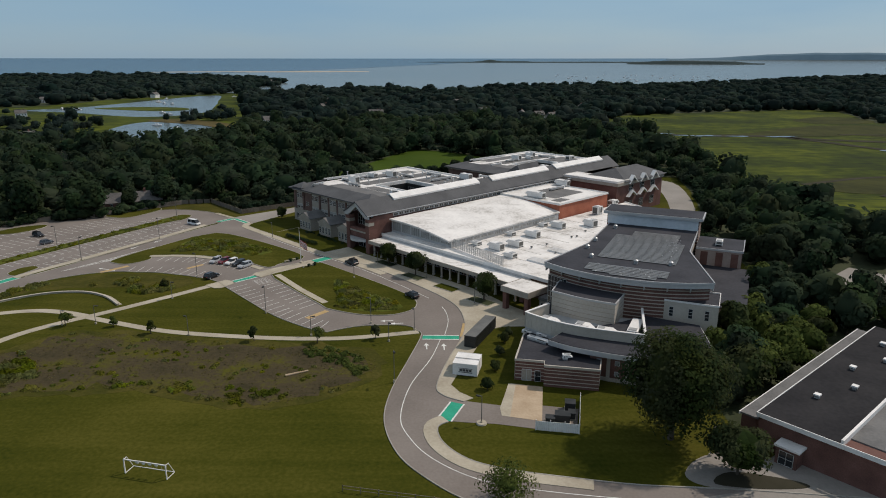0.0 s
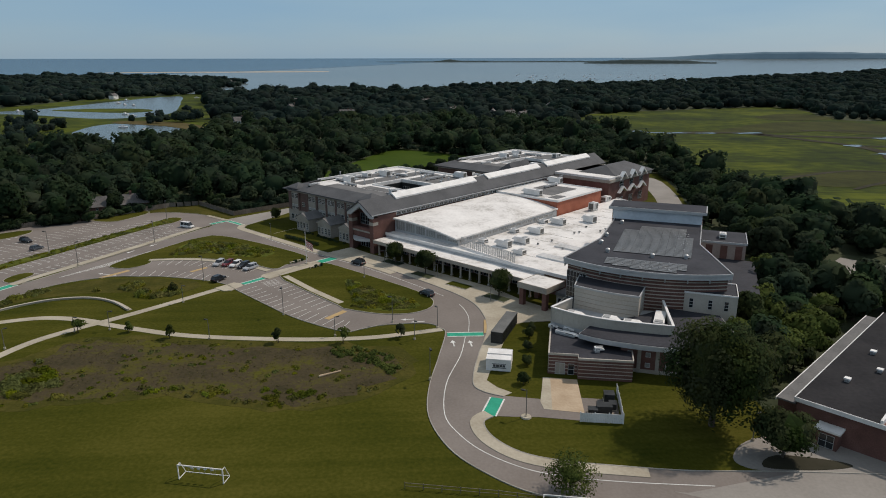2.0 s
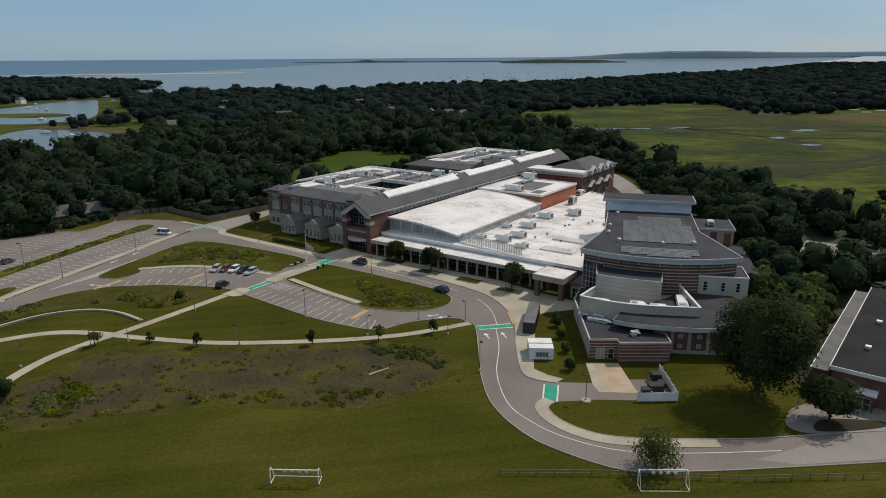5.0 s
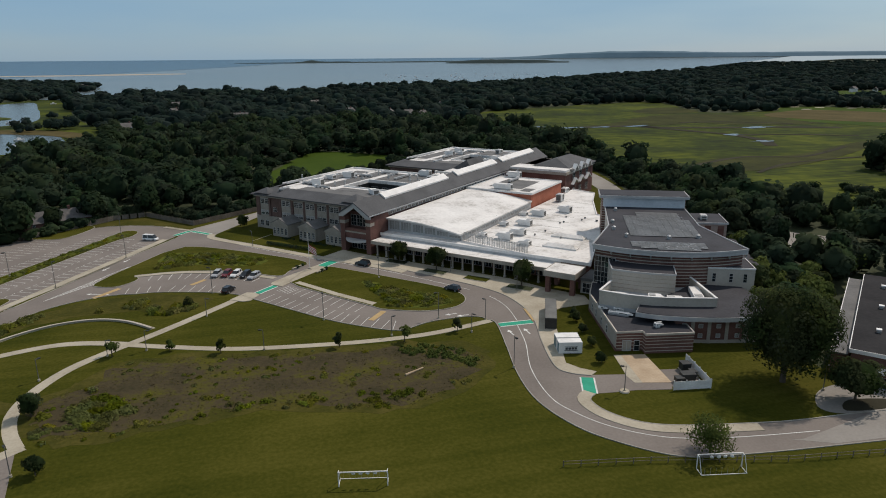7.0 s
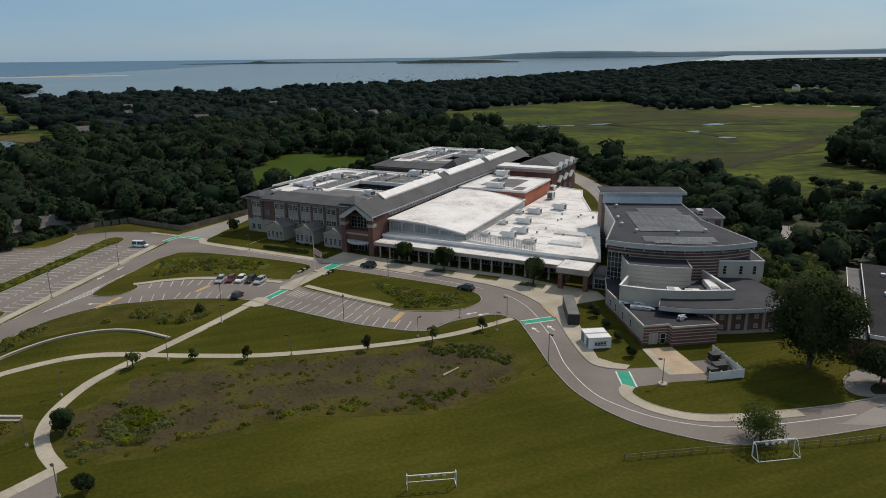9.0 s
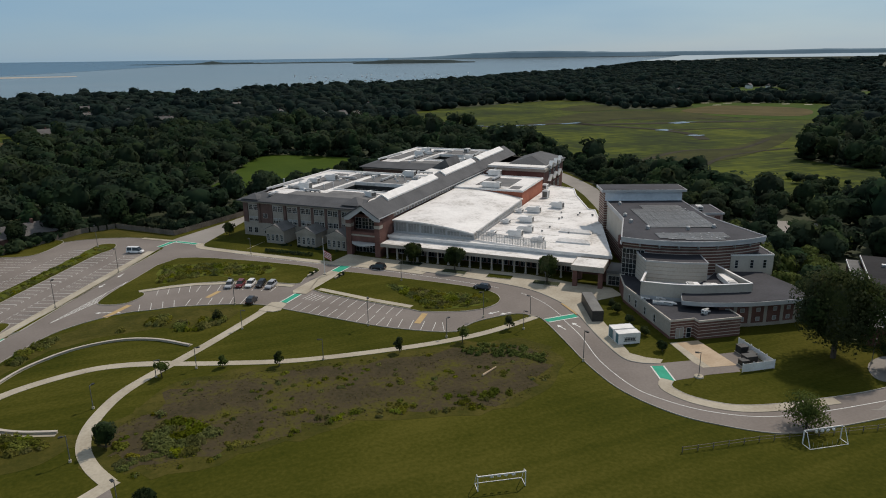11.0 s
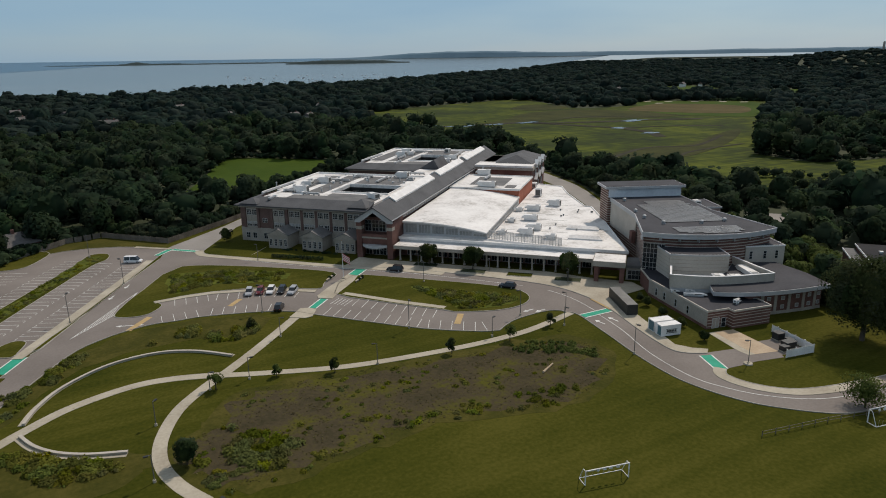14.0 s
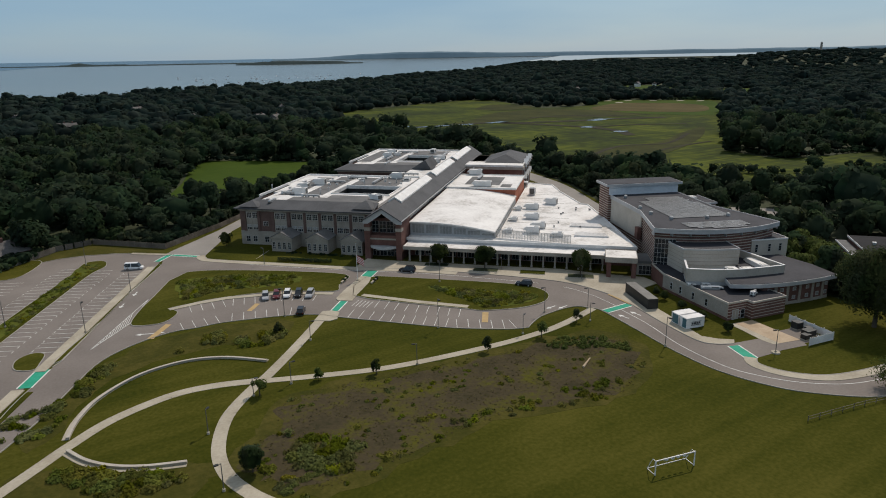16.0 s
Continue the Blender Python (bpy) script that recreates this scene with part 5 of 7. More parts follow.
# rooftop machines (place along the hall, place to its left, height, turn, length)
for u, y, z, rz, l, h in ((17, -44.6, 6.0, 90, 4.2, 2.2), (24, -46.0, 6.0, 90, 4.2, 2.0), (36.5, -42.6, 6.0, 90, 4.4, 2.1), (52, -41, 6.0, 90, 4.6, 2.1), (61.5, -47.4, 6.0, 80, 4.2, 2.4), (79, -38.4, 6.0, 0, 3.2, 3.0),
                          (13.8, -52.8, 6.0, 90, 3.0, 1.5), (16.5, -37.0, 6.0, 90, 2.2, 1.3), (33, -36.6, 6.0, 90, 2.2, 1.3), (50, -36.2, 6.0, 90, 2.2, 1.3), (66.5, -20, 11.3, 90, 7.0, 2.2), (93.0, -12.5, 11.3, 90, 5.5, 2.4), (97, -33.5, 6, 0, 4, 2),
                          (28, 39.6, 13.9, 90, 4.2, 2.6), (47.5, 40.4, 13.9, 90, 4.2, 2.4), (41, 44.2, 13.9, 90, 3.6, 1.8), (65, 14.5, 13.9, 90, 4.6, 2.4), (23, 9.6, 13.9, 60, 4.0, 2.0), (60, 9, 13.9, 0, 2.2, 1.2),
                          (118, 8.6, 14.0, 90, 4.0, 2.0), (108, 8.6, 14.0, 90, 3.4, 1.8), (122, 36, 13.9, 90, 4.2, 2.4), (135, 38, 13.9, 90, 4, 2.2), (128, 33, 13.9, 90, 3, 1.6), (140, 18, 13.9, 0, 4, 2)):
    ac_unit(MB @ Matrix.Translation((u, y, z)) @ Matrix.Rotation(radians(rz), 4, "Z"), l, 2.3, h)
for u, y, z, n in ((36, 55.0, 13.9, 1), (100, -10, 11.3, 3), (58, 33, 13.9, 1), (52, 24, 13.9, 1), (55, 12, 13.9, 1), (30, 33, 13.9, 1), (34, 31.5, 13.9, 1)):
    for k in range(n):
        ob = thing("vent_stack", MB @ Matrix.Translation((u + 0.9 * k, y, z)), "thin pale metal vent stack on the roof", "vent", "roof vents")
        c = cyl(bmesh.new(), 0, 0, 0.25, 0.22, 0, 1.6, 8)
        part("pipe", c, M_METAL, ob)
        part("cap", cyl(bmesh.new(), 0, 0, 0.4, 0.15, 1.6, 1.95, 8), M_METAL, ob)
rng = random.Random(3)
for k in range(26):
    u, y = (rng.uniform(16, 66), rng.uniform(31, 50)) if k % 2 else (rng.uniform(48, 66), rng.uniform(9, 30))
    ob = thing("roof_vent", MB @ Matrix.Translation((u, y, 13.9)), "small pale roof vent", "vent", "roof vents")
    part("curb", boxes((-0.35, 0.35, -0.35, 0.35, 0, 0.4)), M_WHITE, ob)
    part("cap", boxes((-0.5, 0.5, -0.5, 0.5, 0.45, 0.65)), M_METAL, ob)
for k in range(12):
    u, y = rng.uniform(12, 60), -rng.uniform(50, 62)
    ob = thing("roof_vent", MB @ Matrix.Translation((u, y, 6.0)), "small dark roof drain vent", "vent", "roof vents")
    part("curb", boxes((-0.2, 0.2, -0.2, 0.2, 0, 0.4)), M_METAL, ob)
    part("cap", boxes((-0.28, 0.28, -0.28, 0.28, 0.4, 0.55)), M_DARKMETAL, ob)
for u, y in ((28.4, -61), (16.3, -63)):
    ob = thing("roof_skylight", MB @ Matrix.Translation((u, y, 6.0)), "long white ridged roof skylight", "skylight", "roof skylights")
    part("curb", boxes((-1.6, 1.6, -5.2, 5.2, 0, 0.45)), M_WHITE, ob)
    part("glazing", prism(bmesh.new(), [(-1.5, -5.1), (1.5, -5.1), (1.5, 5.1), (-1.5, 5.1)], 0.45, 1.1, [(-0.05, -4), (0.05, -4), (0.05, 4), (-0.05, 4)]), M_MEMB, ob)

# duct runs and kerbs on the wing roofs
for u, y, l, rz in ((34, 45.5, 9, 0), (52, 36, 8, 90), (24, 34, 6, 90), (56, 20, 10, 0), (28, 44, 5, 90), (62, 30, 7, 90), (14, 44, 4, 0), (116, 34, 8, 0), (138, 30, 9, 90), (100, 30, 6, 0), (132, 10, 7, 0), (73, 11, 6, 90), (84, -16, 8, 0)):
    z = 13.9 if y > 0 else 11.3
    ob = thing("duct_run", MB @ Matrix.Translation((u, y, z)) @ Matrix.Rotation(radians(rz), 4, "Z"), "low pale metal duct run on the roof", "duct", "roof ducts")
    part("duct", boxes((-l / 2, l / 2, -0.45, 0.45, 0.35, 1.0)), M_METAL, ob)
    for k in range(int(l / 2) + 1):
        part("support", boxes((-l / 2 + 2 * k, -l / 2 + 2 * k + 0.15, -0.5, 0.5, 0, 0.35)), M_DARKMETAL, ob)
    part("end_hood", boxes((l / 2, l / 2 + 0.7, -0.55, 0.55, 0.2, 1.2)), M_WHITE, ob)

# ---- auditorium ----
aud = thing("auditorium", MA, "tall banded brick auditorium with curved dark roof", "auditorium")
chord, sag = 18.5, 5.2
Rr = (chord ** 2 + sag ** 2) / (2 * sag)


def front_arc(inset, n=24):
    """The bowed front, from its right end to its left end."""
    half = math.asin((chord) / Rr)
    return [(Rr - sag - (Rr - inset) * math.cos(t), (Rr - inset) * math.sin(t)) for t in [half * (2 * i / n - 1) for i in range(n + 1)]]


ROOF_A = front_arc(0) + [(21.0, 13.2), (46, 12.8), (46, -11.2), (23.5, -11.3)]
WALL_A = front_arc(1.6) + [(21.0, 12.2), (46, 12.2), (46, -10.4), (23.5, -10.4)]
part("wall", solid(WALL_A, 0, 13.6), M_BRICK, aud, "dark red brick wall")
zs = [1.2 + 0.8 * k for k in range(15)]
for z in zs:
    part("pale_band", bar(WALL_A, 0.02, 0.05, z, z + 0.24, True), M_BAND, aud, "pale block band")
part("fascia", solid(ROOF_A, 13.5, 14.55), M_FASCIA, aud, "deep pale grey metal fascia")
part("roof", solid([(x * 0.992 + 0.15, y * 0.985) for x, y in ROOF_A], 14.55, 14.7), M_DARKROOF, aud, "dark grey membrane roof")
part("roof_edge", bar(ROOF_A, 0.12, 0.1, 14.4, 14.85, True), M_FASCIA, aud)
for k in range(9):
    p = front_arc(0.5, 8)[k]
    part("bracket", boxes((p[0] - 0.05, p[0] + 1.4, p[1] - 0.12, p[1] + 0.12, 12.6, 13.5)), M_METAL, aud)
part("white_side_wall", boxes((21.5, 45.5, 12.3, 12.6, 5.5, 13.5)), M_CREAM, aud, "stained pale stucco side wall")
part("white_side_wall", boxes((24, 45.5, -10.8, -10.5, 5.5, 13.5)), M_CREAM, aud, "pale stucco side wall")
part("stage_tower", boxes((46, 54.0, -11.4, 13.6, 0, 17.6)), M_BRICK, aud, "banded brick stage tower")
for z in [1.2 + 0.8 * k for k in range(20)]:
    part("pale_band", bar([(46, -11.4), (54, -11.4), (54, 13.6), (46, 13.6)], 0.02, 0.05, z, z + 0.24, True), M_BAND, aud, "pale block band")
part("tower_front", boxes((45.85, 46, -11.2, 13.4, 14.7, 17.6)), M_TOWER, aud, "pale metal tower front with sky reflection in its colour")
part("tower_fascia", boxes((45.0, 55, -12.4, 14.6, 17.6, 18.4)), M_FASCIA, aud, "pale grey metal fascia")
part("tower_roof", boxes((45.3, 54.7, -12.1, 14.3, 18.4, 18.5)), M_DARKROOF, aud, "dark grey membrane roof")
part("roof_ladder_box", boxes((20.5, 22.5, 12.8, 14.0, 5.9, 9.5)), M_BRICK, aud)
# curtain wall window at the left of the bowed front
p, q = front_arc(1.5)[21], front_arc(1.5)[24]
ang = math.atan2(q[1] - p[1], q[0] - p[0])
cw = Matrix.Translation(((p[0] + q[0]) / 2, (p[1] + q[1]) / 2, 1.0)) @ Matrix.Rotation(ang + math.pi, 4, "Z")
window(aud, cw @ Matrix.Translation((0.6, -0.25, 0)), 5.6, 10.6, 6, 8)
solar = thing("solar_array", MA @ Matrix.Translation((0, 0, 14.7)), "flat array of grey solar panels on the auditorium roof", "solar panels")
pan = boxes((-0.49, 0.49, -0.97, 0.97, 0.10, 0.16))
pan_me = mesh_of("solar_panel", pan, M_PANEL)
for i in range(28):
    for j in range(9):
        a, b = 10 + i * 1.03, -8.6 + j * 2.0
        if (i > 22 and j > 6) or (i < 4 and j < 0) or (i > 18 and j == 0):
            continue
        piece("solar_panel", pan_me, solar, Matrix.Translation((a, b, 0)) @ Matrix.Rotation(radians(3), 4, "Y"))
for i in range(7):
    for j in range(9):
        if (i < 2 and (j > 7 or j < 1)) or (i < 1 and j > 5):
            continue
        piece("solar_panel", pan_me, solar, Matrix.Translation((-3.0 + i * 1.05, -8.0 + j * 2.0, 0)) @ Matrix.Rotation(radians(3), 4, "Y"))
# added pale bars imitate the bright reflections scattered over the panels
glint_me = mesh_of("panel_glint", boxes((-0.26, 0.26, -0.1, 0.1, 0.17, 0.25)), M_FASCIA)
sr = random.Random(6)
for k in range(44):
    a, b = (sr.uniform(-3, 3.6), sr.uniform(-8, 8)) if k % 2 else (sr.uniform(14, 37), -8.4 + abs(sr.gauss(0, 1.6)))
    piece("panel_glint", glint_me, solar, Matrix.Translation((a, b, 0.02)) @ Matrix.Rotation(radians(sr.choice((0, 90))), 4, "Z"))
for a, b in ((7.6, -1.0), (8.5, 9.5), (9.5, -8.5), (24, 12), (16, 12.2), (40, 10)):
    ob = thing("roof_fan", MA @ Matrix.Translation((a, b, 14.7)), "small domed roof fan on the auditorium", "roof fan", "roof fans")
    part("curb", boxes((-0.4, 0.4, -0.4, 0.4, 0, 0.5)), M_METAL, ob)
    part("dome", cyl(cyl(bmesh.new(), 0, 0, 0.55, 0.55, 0.5, 0.8), 0, 0, 0.55, 0.2, 0.8, 1.05), M_METAL, ob)

# right flank blocks of the auditorium
fl = thing("backstage_block", MA, "pinkish banded masonry block with dark flat roof", "school block")
part("wall", boxes((41, 54, -23, -11.5, 0, 11.2)), M_PINK, fl)
for k in range(3):
    part("brick_panel", boxes((42 + k * 4.2, 44 + k * 4.2, -23.08, -23.0, 4.5, 10.6)), M_BRICK, fl)
for k in range(3):
    part("brick_panel", boxes((40.92, 41.0, -22.2 + k * 3.8, -20.4 + k * 3.8, 6.6, 10.6)), M_BRICK, fl)
part("roof", boxes((40.8, 54.2, -23.3, -11.4, 11.2, 11.5)), M_DARKROOF, fl)
part("roof_edge", bar([(40.8, -11.6), (40.8, -23.3), (54.2, -23.3)], 0.12, 0.1, 11.1, 11.65), M_FASCIA, fl, "pale metal roof edge")
part("low_wall", boxes((8, 40.9, -25, -12.5, 0, 6.6)), M_PINK, fl)
part("low_roof", boxes((7.8, 40.8, -25.4, -12.4, 6.6, 6.9)), M_DARKROOF, fl)
ac_unit(MA @ Matrix.Translation((46, -17, 11.5)), 3.0, 1.8, 1.4, "pale rooftop unit on the backstage roof")
# white stair block
st = thing("white_stair_block", Matrix.Identity(4), "plain pale block with three narrow windows", "school block")
W4 = [(47.6, 135.4), (57.6, 131.0), (61.2, 139.2), (51.2, 143.6)]
part("wall", solid(W4, 0, 10.3), M_CREAM, st)
part("parapet", bar(W4, 0.15, 0.1, 10.3, 10.65, True), M_WHITE, st)
part("roof", solid(W4, 10.3, 10.4), M_DARKROOF, st)
a0 = math.atan2(-4.4, 10.0)
for f in (0.14, 0.5, 0.8):
    p = Vector(W4[0]).lerp(Vector(W4[1]), f)
    window(st, Matrix.Translation((p.x, p.y, 7.0)) @ Matrix.Rotation(a0, 4, "Z"), 0.9, 2.2, 1, 3)
# cream box before the bowed front
bx = thing("cream_stair_box", Matrix.Identity(4), "cream clad box with dark roof before the auditorium", "school block")
BX = smooth([(24.1, 139.8), (29.8, 134.9), (36.0, 131.4)], 5) + [(40.5, 139.6), (33, 142.6), (27.0, 147.0)]
part("wall", solid(BX, 4.4, 10.8), M_CREAM, bx)
for z in (5.6, 6.6, 7.6, 8.6, 9.6):
    part("joint_band", bar(BX, 0.02, 0.03, z, z + 0.12, True), M_STONE, bx)
part("roof", solid(BX, 10.8, 10.9), M_DARKROOF, bx)
part("parapet", bar(BX, 0.12, 0.12, 10.7, 11.1, True), M_FASCIA, bx)

# low music rooms
low = thing("low_brick_block", Matrix.Identity(4), "low banded brick block with dark roof and pale edge", "school block")
LOWP = [(14.0, 118.8), (19.5, 117.7), (19.2, 116.0), (29.3, 114.0), (31.5, 122.0), (38, 133), (34, 143), (24.5, 150.0), (19.8, 142.2)]
part("wall", solid(LOWP, 0, 4.1), M_BRICK, low)
for z in (0.5, 1.25, 2.0, 2.75, 3.4):
    part("pale_band", bar(LOWP[:5], 0.05, 0.02, z, z + 0.16), M_BAND, low, "pale block band")
part("side_cladding", bar([(14.0, 118.8), (19.8, 142.2)], 0.08, 0.02, 0.0, 4.0), M_STONE, low, "pale stone side wall")
part("side_base", bar([(14.0, 118.8), (19.8, 142.2)], 0.14, 0.02, 0.0, 0.7), M_BRICK, low, "brick base course")
part("roof", solid(LOWP, 4.1, 4.25), M_DARKROOF, low, "dark membrane roof")
part("roof_edge", bar(LOWP, 0.15, 0.15, 4.05, 4.5, True), M_CREAM, low)
side = math.atan2(142.2 - 118.8, 5.8)
for f in (0.3, 0.5, 0.7, 0.85):
    p = Vector(LOWP[0]).lerp(Vector((19.8, 142.2)), f)
    window(low, Matrix.Translation((p.x - 0.08, p.y + 0.02, 1.2)) @ Matrix.Rotation(side + math.pi, 4, "Z"), 0.9, 1.9, 1, 2)
p = Vector((15.8, 118.45))
window(low, Matrix.Translation((16.2, 118.3, 0.1)) @ Matrix.Rotation(math.atan2(-1.1, 5.5), 4, "Z"), 1.9, 2.4, 2, 1, M_STONE, "service_door")
window(low, Matrix.Translation((18.3, 117.85, 0.1)) @ Matrix.Rotation(math.atan2(-1.1, 5.5), 4, "Z"), 1.2, 2.3, 1, 2, None, "glazed_door")
cur = thing("curved_roof_block", Matrix.Identity(4), "two-level brick rooms under a curved dark roof", "school block")
CF = smooth([(21.0, 123.4), (23.4, 121.3), (27.3, 118.9), (34.3, 115.9), (42.6, 113.7), (49.2, 112.6)], 5)
CURP = CF + [(52.5, 121), (54.0, 131.0), (44, 136.5), (38, 133), (24.0, 127.0)]
CW = smooth([(28.6, 119.6), (34.6, 117.2), (42.6, 115.1), (48.4, 114.1)], 5)
part("wall", solid(CW + [(51.2, 121), (53.0, 130.0), (44, 135.5), (30, 124)], 0, 5.4), M_BRICK, cur)
part("fascia", solid(CURP, 5.35, 6.35), M_FASCIA, cur, "pale grey metal fascia")
part("roof", solid([(x + (38 - x) * 0.012, y + (125 - y) * 0.02) for x, y in CURP], 6.35, 6.45), M_DARKROOF, cur, "dark membrane roof")
part("stone_base", bar(CW, 0.02, 0.1, 0.0, 0.8), M_STONE, cur)
for f in (0.12, 0.28, 0.44, 0.6, 0.76, 0.92):
    k = f * (len(CW) - 1)
    i = int(k)
    p, q = Vector(CW[i]), Vector(CW[i + 1])
    c = p.lerp(q, k - i)
    m = Matrix.Translation((c.x, c.y, 0)) @ Matrix.Rotation(math.atan2((q - p).y, (q - p).x), 4, "Z")
    for z in (1.3, 3.5):
        window(cur, m @ Matrix.Translation((0, -0.06, z)), 0.95, 0.95, 1, 1, M_BLIND)
    if f < 0.9:
        pil = part("grey_pier", boxes((1.45, 2.15, -0.16, 0.1, 0, 5.35)), M_STONE, cur)
        pil.matrix_basis = m
well = thing("roof_plant_well", Matrix.Identity(4), "roof plant area behind a pale slatted parapet", "roof parapet")
WELL = [(23.4, 138.7)] + smooth([(17.6, 133.4), (22.4, 128.7), (28.6, 124.9), (39.5, 121.0)], 6) + [(43.0, 135.7)]
part("floor", solid(WELL, 4.2, 5.9), M_FASCIA, well)
part("parapet", bar(WELL, 0.12, 0.12, 5.2, 8.4), M_CREAM, well, "pale ribbed metal parapet")
part("coping", bar(WELL, 0.25, 0.25, 8.4, 8.55), M_WHITE, well)
for p, q in zip(WELL, WELL[1:]):
    p, q = Vector(p), Vector(q)
    n = max(1, int((q - p).length / 0.9))
    for k in range(n):
        c = p.lerp(q, k / n)
        sl = part("rib", boxes((-0.07, 0.07, -0.18, -0.12, 5.2, 8.4)), M_CREAM, well)
        sl.matrix_basis = Matrix.Translation((c.x, c.y, 0)) @ Matrix.Rotation(math.atan2((q - p).y, (q - p).x), 4, "Z")
for x, y, rz, l, h in ((22.5, 133.6, -40, 3.2, 1.2), (28.8, 128.6, -30, 2.8, 1.9), (33.0, 127.0, -25, 3.2, 1.5), (39.6, 128.4, 65, 7.5, 1.7)):
    ac_unit(Matrix.Translation((x, y, 5.9)) @ Matrix.Rotation(radians(rz), 4, "Z"), l, 2.2, h, "pale roof chiller unit behind the parapet", "roof_chiller")
for x, y, rz, l, h in ((19.5, 127.8, -40, 4.5, 0.8), (17.5, 132.2, -40, 1.2, 0.7), (23.6, 119.0, 0, 1.0, 1.1), (20.4, 130.2, -40, 1.4, 0.8)):
    ac_unit(Matrix.Translation((x, y, 4.25)) @ Matrix.Rotation(radians(rz), 4, "Z"), l, 1.0, h, "small pale duct unit on the low roof", "roof_duct")

# neighbouring brick school
MN = Matrix.Translation((50.5, 95.5, 0)) @ Matrix.Rotation(radians(41), 4, "Z")
nb = thing("brick_school_annex", MN, "long low brick building with dark flat roof", "school building")
part("wall", boxes((0, 54, -34, 0, 0, 5.6)), M_BRICK, nb)
part("roof", boxes((-0.3, 54.3, -11.8, 0.3, 5.6, 6.0)), M_TAR, nb, "dark membrane roof")
part("roof_edge", boxes((-0.45, -0.3, -34, 0.3, 5.4, 6.15), (-0.3, 54, 0.3, 0.45, 5.6, 6.1)), M_WHITE, nb, "white roof edge")
part("lower_roof", boxes((3, 54.3, -34, -12.2, 5.6, 5.8)), M_GRAVEL, nb, "pale gravel roof")
part("roof_rail", boxes((0, 54, -12.2, -11.8, 5.6, 6.6)), M_WHITE, nb)
part("side_aisle", boxes((1.0, 54, 0.3, 3.2, 0, 4.2)), M_BRICK, nb)
part("side_aisle_roof", boxes((0.8, 54, 0.46, 3.4, 4.2, 4.5)), M_GRAVEL, nb, "pale worn aisle roof")
part("aisle_edge", boxes((0.6, 54, 3.4, 3.55, 4.1, 4.6)), M_WHITE, nb)
part("porch", boxes((-2.4, 0, -7.2, -4.0, 0, 3.0)), M_BRICK, nb)
part("porch_roof", boxes((-2.7, 0, -7.5, -3.7, 3.0, 3.3)), M_WHITE, nb)
window(nb, face_front(-2.4, -5.6, 0.2), 2.2, 2.3, 2, 2)
for k in range(5):
    ob = thing("roof_vent", MN @ Matrix.Translation((12 + 8 * k, -4 - (k % 2) * 3, 6.0)), "small pale roof vent", "vent", "roof vents")
    part("curb", boxes((-0.35, 0.35, -0.35, 0.35, 0, 0.5)), M_METAL, ob)
    part("cap", boxes((-0.5, 0.5, -0.5, 0.5, 0.5, 0.75)), M_WHITE, ob)

# ---- trees, shrubs and woods ----
def quad_mesh(name, V, material, N=None):
    """A mesh of separate quads from corner places (4 n, 3), shaded by the normals N of the whole plant."""
    n = len(V) // 4
    me = bpy.data.meshes.new(name)
    me.vertices.add(4 * n)
    me.vertices.foreach_set("co", V.astype(np.float32).ravel())
    me.loops.add(4 * n)
    me.loops.foreach_set("vertex_index", np.arange(4 * n, dtype=np.int32))
    me.polygons.add(n)
    me.polygons.foreach_set("loop_start", np.arange(0, 4 * n, 4, dtype=np.int32))
    me.materials.append(material)
    me.update(calc_edges=True)
    if N is not None:
        me.normals_split_custom_set_from_vertices((N / (np.linalg.norm(N, axis=1, keepdims=True) + 1e-9)).tolist())
    return me


def leaf_quads(rs, centres, normals, size):
    """Leaf clumps: irregular four-cornered sprays at the centres, facing roughly along the normals."""
    n = len(centres)
    nrm = normals + rs.normal(0, 0.24, (n, 3))
    nrm /= np.linalg.norm(nrm, axis=1, keepdims=True) + 1e-9
    t = np.cross(nrm, rs.normal(0, 1, (n, 3)))
    t /= np.linalg.norm(t, axis=1, keepdims=True) + 1e-9
    b = np.cross(nrm, t)
    s = size * rs.uniform(0.6, 1.35, (n, 1))
    k = [rs.uniform(0.6, 1.2, (n, 1)) for _ in range(4)]
    c = [centres + t * s * k[0] + b * s * 0.35, centres + b * s * k[1] - t * s * 0.3, centres - t * s * k[2] - b * s * 0.3, centres - b * s * k[3] + t * s * 0.3]
    return np.stack(c, 1).reshape(-1, 3)


